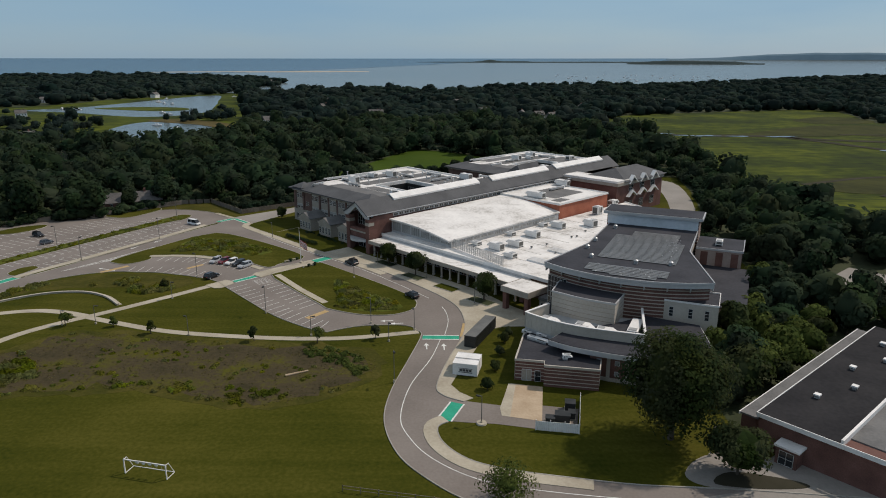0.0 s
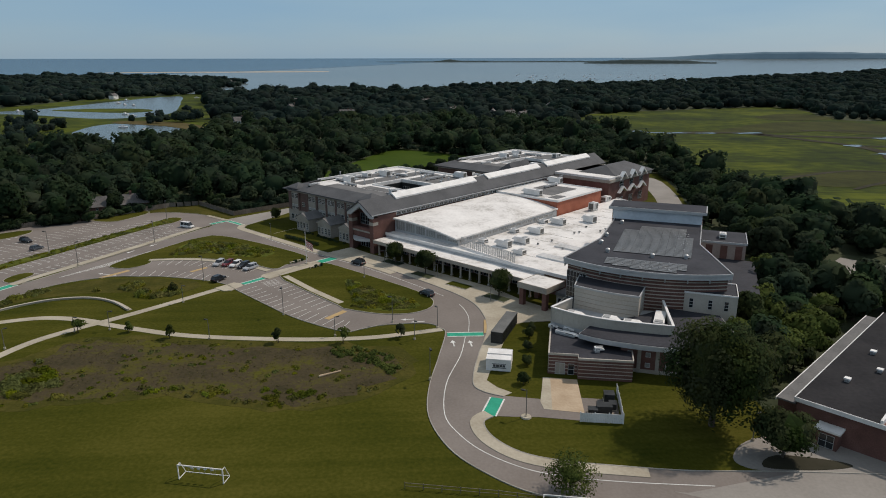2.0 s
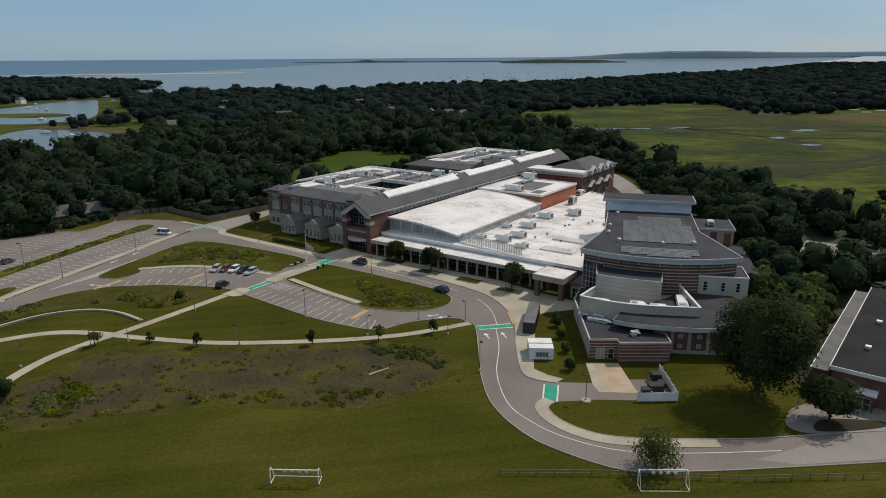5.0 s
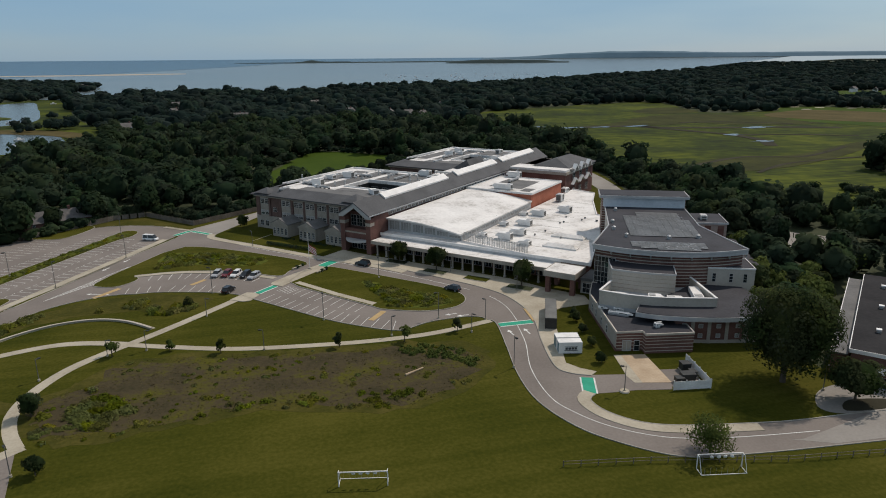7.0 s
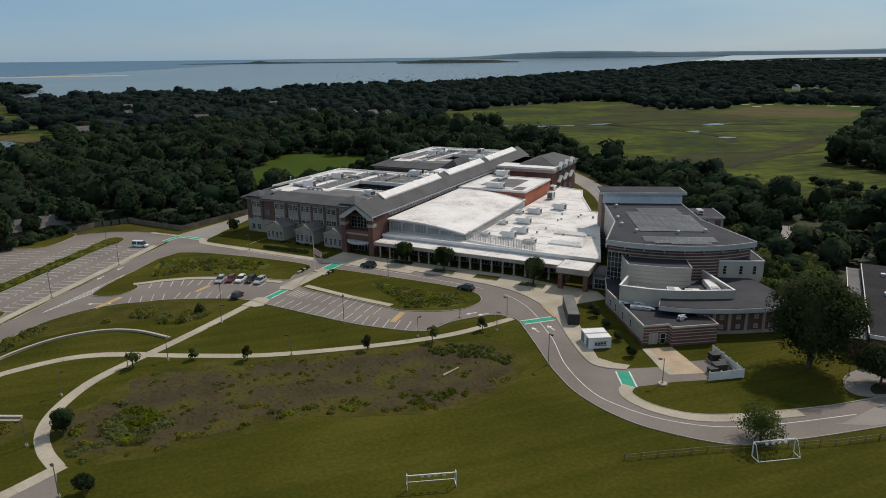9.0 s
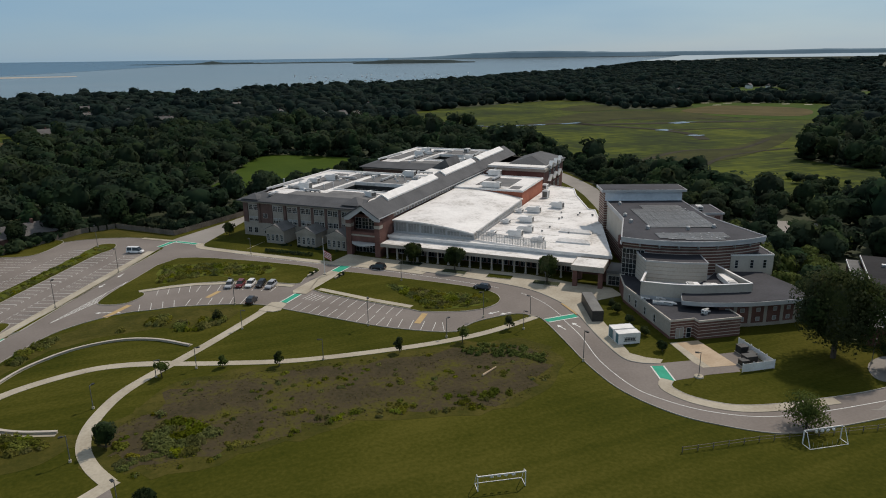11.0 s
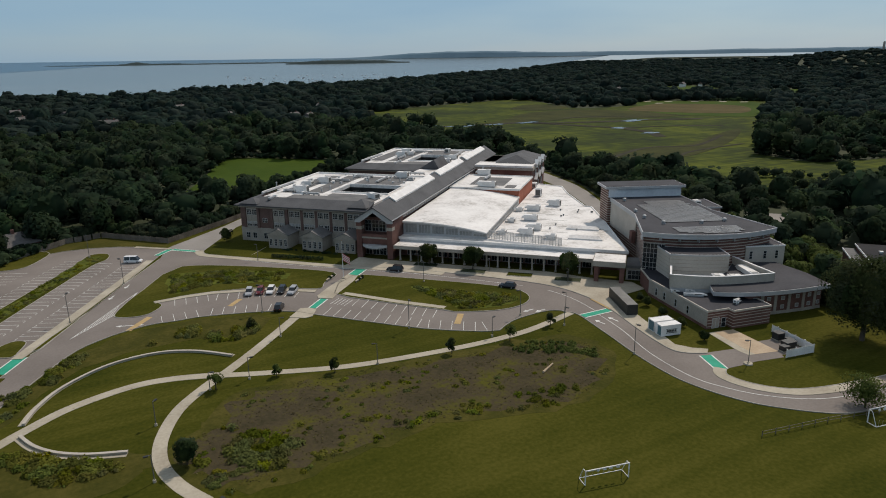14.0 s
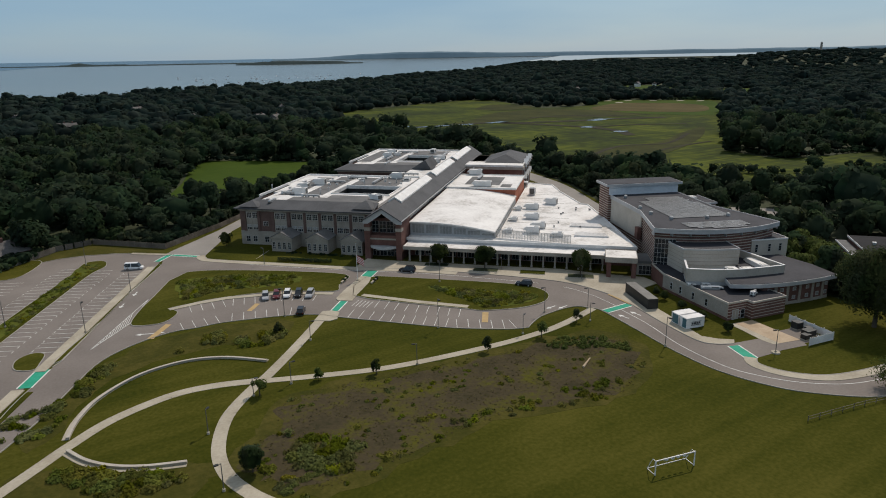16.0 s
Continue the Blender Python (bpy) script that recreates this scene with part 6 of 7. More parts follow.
def crown(rs, r, z0, z1, leaves, size, lumps=14, pointed=0.0, dense=0.72):
    """A broad-leaved crown: lumps in an uneven envelope, covered with leaf sprays, over a dark inner mass."""
    zc, hz = (z0 + z1) / 2, (z1 - z0) / 2
    L = []
    for i in range(lumps):
        a, q = rs.uniform(0, 2 * math.pi), rs.uniform(-0.85, 0.9)
        rad = math.sqrt(max(0.05, 1 - q * q)) * (1 - pointed * max(0, q)) * rs.uniform(0.35, 0.72)
        L.append((r * rad * math.cos(a), r * rad * math.sin(a), zc + hz * q * 0.62, rs.uniform(0.30, 0.48)))
    L = np.array(L)
    d = rs.normal(0, 1, (leaves, 3))
    d[:, 2] = np.where(rs.uniform(size=leaves) < 0.55, np.abs(d[:, 2]), d[:, 2])
    d /= np.linalg.norm(d, axis=1, keepdims=True)
    pick = rs.randint(0, lumps, leaves)
    c = L[pick, :3] + d * (L[pick, 3:] * np.array([r, r, min(r, hz)])) * rs.uniform(0.80, 1.14, (leaves, 1))
    whole = (c - np.array([0, 0, zc - 0.25 * hz])) / np.array([r, r, hz])
    soft = 0.50 * d + 0.50 * whole + np.array([0, 0, 0.25]) + rs.normal(0, 0.16, (leaves, 3))
    V2, N2 = core(rs, r * dense, zc, hz * dense)
    return np.concatenate([leaf_quads(rs, c, d, size), V2]), np.concatenate([np.repeat(soft, 4, 0), N2])


def core(rs, r, zc, hz, na=8, nz=4, rough=0.18):
    """A rough closed inner mass made of quads."""
    a = np.arange(na) * 2 * math.pi / na
    P = np.zeros((nz + 1, na, 3))
    for j in range(nz + 1):
        t = -math.pi / 2 + math.pi * j / nz
        w = r * max(math.cos(t), 0.02) * rs.uniform(1 - rough, 1 + rough, na)
        P[j, :, 0], P[j, :, 1], P[j, :, 2] = w * np.cos(a), w * np.sin(a), zc + hz * math.sin(t) * rs.uniform(0.88, 1.1)
    q = []
    for j in range(nz):
        for i in range(na):
            k = (i + 1) % na
            q += [P[j, i], P[j, k], P[j + 1, k], P[j + 1, i]]
    q = np.array(q)
    return q, (q - np.array([0, 0, zc])) / np.array([r, r, hz])


def trunk_mesh(rs, h, r0, spread, limbs=5):
    bm = cyl(bmesh.new(), 0, 0, r0 * 1.25, r0 * 0.6, -0.1, h * 0.62, 8)
    for i in range(limbs):
        a = 2 * math.pi * (i + rs.uniform(0, 0.6)) / limbs
        z = h * rs.uniform(0.25, 0.5)
        c = cyl(bmesh.new(), 0, 0, r0 * 0.45, r0 * 0.12, 0, spread * 0.95, 6)
        m = Matrix.Translation((0, 0, z)) @ Matrix.Rotation(a, 4, "Z") @ Matrix.Rotation(radians(rs.uniform(28, 55)), 4, "Y")
        for v in c.verts:
            v.co = m @ v.co
        tmp = bpy.data.meshes.new("limb")
        c.to_mesh(tmp)
        bm.from_mesh(tmp)
        bpy.data.meshes.remove(tmp)
        c.free()
    return bm


def tree(seed, h, r, leaves, size, label, place, material=None, base=0.25, lumps=14, pointed=0.0, group="", name="tree", dense=0.72):
    rs = np.random.RandomState(seed)
    ob = thing(name, Matrix.Translation((*place, 0.05)), label, "tree", group)
    part("trunk", trunk_mesh(rs, h, max(0.06, h * 0.022), r * 0.6), M_BARK, ob)
    V, N = crown(rs, r, h * base, h, leaves, size, lumps, pointed, dense)
    c = new("crown", quad_mesh("crown", V, material or M_LEAFN, N))
    c.parent = ob
    return ob


tree(11, 20.0, 8.8, 24000, 0.23, "great dark green broadleaf tree beside the low brick rooms", (37.4, 97.5), None, 0.06, 46)
tree(12, 8.6, 4.8, 4200, 0.24, "dark rounded broadleaf tree by the concrete walk", (44.2, 87.6), None, 0.08, 24)
tree(13, 6.4, 4.7, 3000, 0.15, "airy wide young tree at the edge of the drive", (9.0, 80.6), M_LEAF2, 0.04, 34, dense=0.3)
for k, (x, y, h, r) in enumerate(((-16.6, 195.4, 7.0, 3.2), (-7.9, 184.4, 7.4, 3.4), (10.6, 163.6, 7.8, 3.5))):
    tree(20 + k, h, r, 2400, 0.24, "dense dark plaza tree in a planting bed", (x, y), None, 0.16, 16, 0.2, "plaza trees")
for k, (x, y, h, r) in enumerate(((-66.5, 141.4, 3.8, 1.3), (-88.6, 146.3, 4.6, 1.7), (-41.9, 137.4, 3.8, 1.4), (-27.7, 136.5, 4.4, 1.6), (-15.0, 138.5, 3.6, 1.4), (-77.1, 145.8, 2.8, 1.1), (-75.5, 172.0, 3.4, 1.6))):
    tree(30 + k, h, r, 620, 0.17, "young slender tree beside the path", (x, y), M_LEAF2 if k % 2 else None, 0.05, 8, 0.75, "young trees", "young_tree", 0.3)
tree(41, 5.4, 2.1, 1800, 0.17, "dense dark bushy tree by the basin", (-97.4, 123.0), None, 0.02, 14)
tree(42, 3.8, 1.9, 1000, 0.16, "bushy young tree on the lower lawn", (-91.5, 103.4), None, 0.1, 10)
for k, (x, y, h, r) in enumerate(((8.4, 114.6, 2.6, 1.4), (10.4, 122.8, 2.4, 1.3), (12.0, 130.0, 2.4, 1.3), (13.6, 136.6, 2.8, 1.4), (14.6, 140.0, 2.4, 1.2))):
    tree(50 + k, h, r, 900, 0.12, "clipped dark evergreen shrub on the lawn", (x, y), None, 0.0, 8, 0.4, "lawn shrubs", "shrub")
for k in range(13):
    f = k / 12
    tree(110 + k, 7.5 + 2.5 * ((k * 7) % 5) / 5, 3.6 + 0.8 * ((k * 3) % 4) / 4, 900, 0.55, "dark broadleaf tree in the row behind the school", (-36 + 74 * f, 320 + 62 * f + 2 * (k % 3)), M_LEAF, 0.05, 14, 0.0, "row of trees")
for k, (x, y, h, r) in enumerate(((64, 138, 9.5, 4.6), (69, 126, 8.5, 4.4), (61, 118, 9.0, 4.6), (55, 112, 10.0, 4.8), (84, 168, 9.0, 4.2), (90, 158, 7.5, 3.8), (98, 150, 8.5, 4.2), (107, 157, 7.0, 3.4), (72, 146, 8.0, 4.0), (79, 152, 7.5, 3.8), (104, 147, 8.0, 4.0), (57, 126, 8.0, 4.0), (63, 117, 7.0, 3.8), (70, 123, 6.5, 3.4), (77, 130.5, 6.5, 3.6), (83, 137, 6.0, 3.4), (76, 133, 7.5, 4.0), (84, 142, 7.0, 3.8), (92, 146, 6.5, 3.6), (70, 138, 8.0, 4.2), (94, 166, 6.5, 3.4))):
    tree(210 + k, h, r, 1700, 0.36, "lighter green broadleaf tree between the school buildings", (x, y), M_LEAF2 if k % 3 else None, 0.06, 18, 0.0, "trees between buildings")
tree(58, 5.0, 2.3, 700, 0.28, "small tree at the corner of the classroom wing", (-63.5, 257.0), None, 0.05, 10)

# woods: trees of their own along the edge, the rest as one mass
clear_d = away(CLEAR, True)
LAG_WATER = (LAGOON_A, LAGOON_B)
HOUSES = [(-313, 505, 60), (-448, 723, 30), (-583, 1005, 10), (-580, 1034, 70), (-561, 1133, 40), (-475, 1131, 80), (-156, 968, 20), (-147, 846, 50), (-167, 653, 30), (-75, 749, 10), (-105, 899, 60), (-70, 727, 15), (44, 765, 40), (84, 729, 75), (100, 712, 25),
          (112, 700, 50), (248, 1038, 20), (274, 1181, 65), (170, 840, 80), (300, 930, 65), (20, 930, 40), (-420, 1720, 10), (-440, 1800, 60), (-455, 1850, 20), (720, 900, 25), (930, 950, 20), (955, 930, 40)]


def woods_at(x, y, margin=3.0):
    if inside(x, y, CLEAR) or inside(x, y, MARSH) or inside(x, y, SCRUB) or inside(x, y, FIELD) or inside(x, y, sea_poly):
        return False
    if inside(x, y, LAGOON_LAND) or inside(x, y, FAIRWAYS[0]) or inside(x, y, FAIRWAYS[1]):
        return False
    if 97 < x < 134 and 150 < y < 190:
        return False
    if 49 < x < 112 and 78 < y < 142 and inside(x, y, [(46, 101), (60, 84), (118, 120), (96, 142), (70, 134)]):
        return False
    for hx, hy, _ in HOUSES:
        dx, dy = x - hx, y - hy
        L = math.hypot(hx + 60, hy - 10)
        ux, uy = (hx + 60) / L, (hy - 10) / L
        if dx * dx + dy * dy < 90 or (abs(dx * uy - dy * ux) < 7 and -(40 if L > 620 else 16) < dx * ux + dy * uy < 0):
            return False
    return True


protos = [tree(60 + k, h, r, 1150, 0.66, "dark green broadleaf woodland tree", (-70 - 9 * k, 330), M_LEAF, 0.06, 16, 0.1, "woodland trees", "woodland_tree")
          for k, (h, r) in enumerate(((11, 4.8), (13, 5.4), (9.5, 4.4), (14.5, 5.6), (12, 5.0)))]
rs = np.random.RandomState(5)
edge, mid_t, far_t = [], [], []
cx, cy = -50.0, 20.0
r = 60.0
while r < 4300:
    s = 7.8 + r / 100
    amin, amax = -44, 73
    na = max(1, int(radians(amax - amin) * r / s))
    for i in range(na):
        a = radians(amin + (amax - amin) * (i + rs.uniform(-0.45, 0.45)) / na)
        rr = r + rs.uniform(-0.45, 0.45) * s
        x, y = cx + rr * math.sin(a), cy + rr * math.cos(a)
        if not woods_at(x, y):
            continue
        if rr < 480:
            d = clear_d(x, y)
            if d < 3.5:
                continue
            (edge if d < 15 and rr < 400 else mid_t).append((x, y, rr))
        elif rr < 620:
            mid_t.append((x, y, rr))
        else:
            far_t.append((x, y, rr))
    r += s
rs.shuffle(edge)
for k, (x, y, rr) in enumerate(edge[:260]):
    p = protos[k % len(protos)]
    f = rs.uniform(0.62, 1.08)
    ob = copy_thing(p, Matrix.Translation((x, y, 0.0)) @ Matrix.Rotation(rs.uniform(0, 6.28), 4, "Z"))
    ob.scale = (f * rs.uniform(0.9, 1.1), f, f * rs.uniform(0.9, 1.1))
for k, p in enumerate(protos):
    p.location = edge[260 + k][0:2] + (0.0,) if len(edge) > 265 else (-70 - 9 * k, 330, 0)
mid_t += edge[266:]


def mass(name, spots, variants, material, label, rs, hmin, hmax):
    """Many crowns joined into one wood; stands of taller and lower trees, and a few that rise over the rest."""
    out, nrm = [], []
    for x, y, rr in spots:
        v, vn_ = variants[rs.randint(len(variants))]
        stand = min(1, max(0, 0.5 + 0.8 * noise.noise(Vector((x / 40, y / 40, 3.0))) + rs.uniform(-0.42, 0.42)))
        f = hmin + (hmax - hmin) * stand
        if rs.uniform() < 0.05:
            f *= 1.25
        far = 1 + max(0, rr - 760) / 2600
        fz = 0.9 * f * rs.uniform(0.78, 1.16)
        f *= far * rs.uniform(0.95, 1.25)
        a = rs.uniform(0, 6.28)
        c, s_ = math.cos(a), math.sin(a)
        turn = np.array([[c, s_, 0], [-s_, c, 0], [0, 0, 1]])
        out.append((v @ turn) * np.array([f, f, fz]) + np.array([x, y, land(x, y)]))
        nrm.append(vn_ @ turn)
    ob = new(name, quad_mesh(name, np.concatenate(out), material, np.concatenate(nrm)))
    return tagged(ob, label, "woods", kind="stuff")


mid_v = [crown(np.random.RandomState(80 + k), r, 0.5, h, 300, 0.78, 15) for k, (h, r) in enumerate(((12, 5.4), (10, 4.8), (14.5, 5.8), (11.5, 6.0), (13, 5.0)))]
far_v = []
for k, (h, r) in enumerate(((11, 6.4), (12.5, 6.8), (9.5, 5.6), (13.5, 6.0), (11.5, 7.4), (10.5, 6.6))):
    q = np.random.RandomState(90 + k)
    d = q.normal(0, 1, (16, 3))
    d[:, 2] = np.abs(d[:, 2])
    d /= np.linalg.norm(d, axis=1, keepdims=True)
    c = d * np.array([r * 0.9, r * 0.9, h * 0.52]) * q.uniform(0.8, 1.12, (16, 1)) + np.array([0, 0, h * 0.46])
    V2, N2 = core(q, r * 0.92, h * 0.46, h * 0.48, 7, 4, 0.3)
    far_v.append((np.concatenate([leaf_quads(q, c, d, 1.7), V2]), np.concatenate([np.repeat(d + q.normal(0, 0.15, (16, 3)), 4, 0), N2])))

mass("near_woods", mid_t, mid_v, M_LEAF, "dense dark green broadleaf woods round the school", rs, 0.66, 1.42)
mass("far_woods", far_t, far_v, M_HAZELEAF, "dark broadleaf woods stretching to the bay", rs, 0.68, 1.5)
# understory closing the foot of the woods
rs = np.random.RandomState(23)
spots = []
for outline in (CLEAR, FIELD, MARSH, SCRUB):
    ring = outline + outline[:1]
    for p, q in zip(ring, ring[1:]):
        p, q = Vector(p), Vector(q)
        n = int((q - p).length / (2.8 if outline is CLEAR else 5.0))
        if p.y < 60 or q.y < 60 or min(p.y, q.y) > 600:
            continue
        nrm = Vector(((q - p).y, -(q - p).x)).normalized()
        for k in range(n):
            c = p.lerp(q, k / n)
            for d_ in (2.4, 7.0):
                for s_ in (1, -1):
                    x, y = c.x + nrm.x * d_ * s_ + rs.normal(0, 0.8), c.y + nrm.y * d_ * s_ + rs.normal(0, 0.8)
                    if woods_at(x, y) and clear_d(x, y) > 1.5:
                        spots.append((x, y, 300))
under_v = [crown(np.random.RandomState(130 + k), 5.0, 0.0, 9.0, 95, 1.15, 9) for k in range(3)]
mass("understory", spots, under_v, M_LEAF, "dense low green undergrowth at the wood's edge", rs, 0.3, 0.6)
# scattered trees by the tidal creek
rs = np.random.RandomState(17)
spots = []
for cx_, cy_, sp, n in ((-262, 690, 10, 7), (-255, 740, 22, 9), (-235, 700, 14, 6), (-290, 860, 14, 4), (-600, 770, 40, 14), (-560, 800, 20, 8), (-330, 620, 18, 10), (-350, 590, 25, 16), (-320, 520, 22, 18), (-420, 640, 40, 30)):
    for k in range(n):
        x, y = cx_ + rs.normal(0, sp), cy_ + rs.normal(0, sp * 0.7)
        if not any(inside(x, y, w) for w in LAG_WATER):
            spots.append((x, y, 700))
mass("creek_trees", spots, mid_v, M_HAZELEAF, "scattered dark trees beside the tidal creek", rs, 0.6, 1.0)
# scrub between marsh and school
spots = []
for k in range(190):
    x, y = rs.uniform(112, 152), rs.uniform(190, 350)
    if woods_at(x, y):
        spots.append((x, y, 400))
for k in range(75):
    x, y = rs.uniform(146, 262), rs.uniform(186, 262)
    if y < 262 - 0.42 * (x - 146) + rs.uniform(-14, 14):
        spots.append((x, y, 400))
mass("marsh_scrub", spots, mid_v, M_LEAF, "scrubby low trees at the marsh edge", rs, 0.28, 0.62)


M_SHRUBBED = mat("ground_cover", (0.046, 0.058, 0.010), (0.105, 0.118, 0.019), 5, 0.8, 0.95, 0.6, spec=0.05)


def shrubs(name, poly, n, size, height, material, label, seed, keep=None, bed=False):
    rs = np.random.RandomState(seed)
    xs, ys = [p[0] for p in poly], [p[1] for p in poly]
    out, nrm, got, tries = [], [], 0, 0
    while got < n and tries < n * 40:
        tries += 1
        x, y = rs.uniform(min(xs), max(xs)), rs.uniform(min(ys), max(ys))
        if not inside(x, y, poly) or (keep and noise.noise(Vector((x / keep, y / keep, seed))) < 0.08):
            continue
        got += 1
        f = rs.uniform(0.5, 1.25)
        k = 110
        d = rs.normal(0, 1, (k, 3))
        d[:, 2] = np.abs(d[:, 2])
        d /= np.linalg.norm(d, axis=1, keepdims=True)
        c = d * np.array([size * f, size * f, height * f]) * (rs.uniform(0.05, 1.0, (k, 1)) ** 0.6) + np.array([x, y, 0.05])
        out.append(leaf_quads(rs, c, d, size * 0.19))
        nrm.append(np.repeat(0.55 * d + np.array([0, 0, 0.6]) + rs.normal(0, 0.15, (k, 3)), 4, 0))
    if bed:
        setting("shrub_bed", solid(ragged(smooth(poly, 5, True), 2.2, 2.0), 0.02, 0.235), M_SHRUBBED, "mat of low green ground cover under shrubs", "planting bed")
    ob = new(name, quad_mesh(name, np.concatenate(out), material, np.concatenate(nrm)))
    return tagged(ob, label, "shrubs", kind="stuff")


shrubs("island_shrubs", [(-86, 225), (-70.6, 221.5), (-56.4, 211), (-60, 204.4), (-76.2, 210.6), (-88, 209)], 300, 1.0, 1.0, M_SHRUB, "low green shrub bed on the grass island", 1, None, True)
shrubs("island_shrubs", [(-31, 181), (-22.9, 171.6), (-12.0, 161.6), (-11.5, 156.4), (-20, 155.5), (-28.0, 159), (-27.3, 163.8)], 240, 0.95, 0.9, M_SHRUB, "bright green shrub bed on the grass island", 2, None, True)
shrubs("lawn_shrubs", [(-98.5, 179.5), (-85.3, 181), (-76.1, 176.8), (-72.0, 171.5), (-80, 168.5), (-95.8, 171.8)], 130, 0.95, 1.1, M_SHRUB, "loose shrubs on the rough lawn", 3, 5)
shrubs("lawn_shrubs", [(-131, 162), (-122, 164), (-116, 174), (-108, 178), (-120, 158), (-129, 146)], 210, 0.9, 0.9, M_SHRUB, "loose shrubs beside the drive", 4, 3)
shrubs("wall_shrubs", [(-125, 140), (-119, 139.5), (-113, 133.2), (-107, 130.6), (-106.3, 126.8), (-116.1, 127)], 150, 0.9, 0.9, M_SHRUB, "dense shrubs behind the curved wall", 5)
shrubs("basin_shrubs", [(-97, 126), (-89.9, 131.5), (-84, 126), (-80, 119.6), (-85, 114.4), (-94.8, 118.2)], 150, 0.95, 0.9, M_SHRUB, "bright green shrubs at the basin's end", 6, 9)
shrubs("basin_shrubs", BASIN, 130, 0.7, 0.4, M_SHRUB, "scattered green plants in the rain basin", 7, 9)
shrubs("basin_edge_shrubs", [(-32, 134.5), (-24, 134), (-14.5, 126), (-16.5, 120), (-20, 124), (-28, 129)], 60, 0.9, 0.9, M_LEAF2, "green shrubs along the basin's edge", 8)
shrubs("basin_edge_shrubs", [(-97, 116), (-94, 112.6), (-84, 111.5), (-70, 113.4), (-72, 116), (-86, 115), (-94, 119)], 60, 0.7, 0.5, M_SHRUB, "green shrubs along the basin's edge", 15, 4)
shrubs("basin_edge_shrubs", [(-70, 113.4), (-55, 113.8), (-36, 108.4), (-24, 111.5), (-30, 114), (-54, 118), (-70, 118)], 70, 0.75, 0.7, M_SHRUB, "green shrubs along the basin's edge", 12, 4)
M_TUSSOCK = mat("dry_tussocks", (0.070, 0.066, 0.020), (0.120, 0.100, 0.045), 9, 1.5, 0.95, random_by="island", spread=0.15, spec=0.06, thin=0.4)
rt = np.random.RandomState(9)
spots = []
while len(spots) < 2600:
    x, y = rt.uniform(-101, -13), rt.uniform(108, 143)
    if inside(x, y, BASIN) and noise.noise(Vector((x / 4, y / 4, 2.0))) > rt.uniform(-0.6, 0.5):
        spots.append((x, y, 0.07 + 0.10 * abs(rt.normal(0, 0.6))))
up = np.tile(np.array([[0.0, 0.0, 1.0]]), (len(spots), 1)) + rt.normal(0, 0.15, (len(spots), 3))
tagged(new("basin_meadow_plants", quad_mesh("basin_meadow_plants", leaf_quads(rt, np.array(spots), up, 0.17), M_TUSSOCK)), "dry brown meadow plants covering the rain basin", "meadow", kind="stuff")
shrubs("median_shrubs", [lot(-50, 16), lot(0, 15.8), lot(64, 16), lot(76, 15.4), lot(76, 20), lot(40, 20), lot(-50, 20)], 230, 0.9, 0.7, M_SHRUB, "low green planting along the car park strip", 10, None, True)
shrubs("facade_shrubs", [(-52, 238), (-46, 233), (-38, 224), (-33, 218), (-37, 221.5), (-47, 231.5)], 28, 0.7, 0.8, M_LEAF, "dark foundation shrubs before the school wing", 11)
shrubs("bed_shrubs", [(-19.8, 197.2), (-15.5, 194), (-14.2, 195.4), (-18.4, 198.6)], 16, 0.6, 0.4, M_LEAF, "low planting under a plaza tree", 13)

# ---- small built things ----
def lamp_post(x, y, h=6.0, turn=0.0):
    ob = thing("street_lamp", Matrix.Translation((x, y, 0.1)) @ Matrix.Rotation(turn, 4, "Z"), "slim dark street lamp on a pale concrete base", "street lamp", "lamps")
    part("base", cyl(bmesh.new(), 0, 0, 0.26, 0.24, -0.1, 0.35, 10), M_CONC, ob, "pale concrete base")
    part("pole", cyl(bmesh.new(), 0, 0, 0.085, 0.06, 0.35, h, 8), M_POLE, ob)
    part("arm", boxes((0, 0.5, -0.04, 0.04, h - 0.12, h - 0.04)), M_POLE, ob)
    part("lamp_head", boxes((0.35, 1.05, -0.2, 0.2, h - 0.2, h - 0.04)), M_DARKMETAL, ob)
    return ob


lp = lamp_post(-82.0, 147.4, 4.6)
for x, y, h in ((-57.6, 140.6, 4.6), (-70.8, 165.0, 4.6), (-29.8, 140.4, 4.6), (-17.0, 147.6, 6.5), (-43.6, 154.4, 7.2), (-9.4, 117.5, 6.8), (-6.6, 143.4, 5.2), (-100.2, 138.0, 4.6), (-102.4, 120.8, 4.6), (-112.4, 199.4, 7.5), (-98.6, 225.0, 7.5), (-70.4, 182.4, 7.2),
                (-25.4, 182.0, 6.0), (6.6, 102.3, 5.2), (-89.6, 146.8, 3.6), (-95.0, 104.0, 5), (-20.0, 196.0, 4.0), (-4.6, 180.6, 4.0), (8.0, 160.4, 4.0), (-60, 228, 5.2), (-106, 260, 7.5), (-128, 214, 7.5), (-12.0, 137.2, 4.6), (42, 92.5, 5)):
    ob = copy_thing(lp, Matrix.Translation((x, y, 0.1)) @ Matrix.Rotation(rs.uniform(0, 6.28), 4, "Z"))
    ob.scale = (1, 1, h / 4.6)

M_CARS = {"black": glass("black_car_paint", (0.012, 0.012, 0.014), 0.25), "white": glass("white_car_paint", (0.70, 0.70, 0.70), 0.3), "silver": glass("silver_car_paint", (0.36, 0.37, 0.39), 0.3),
          "red": glass("dark_red_car_paint", (0.13, 0.015, 0.02), 0.3), "grey": glass("dark_grey_car_paint", (0.05, 0.055, 0.065), 0.3)}


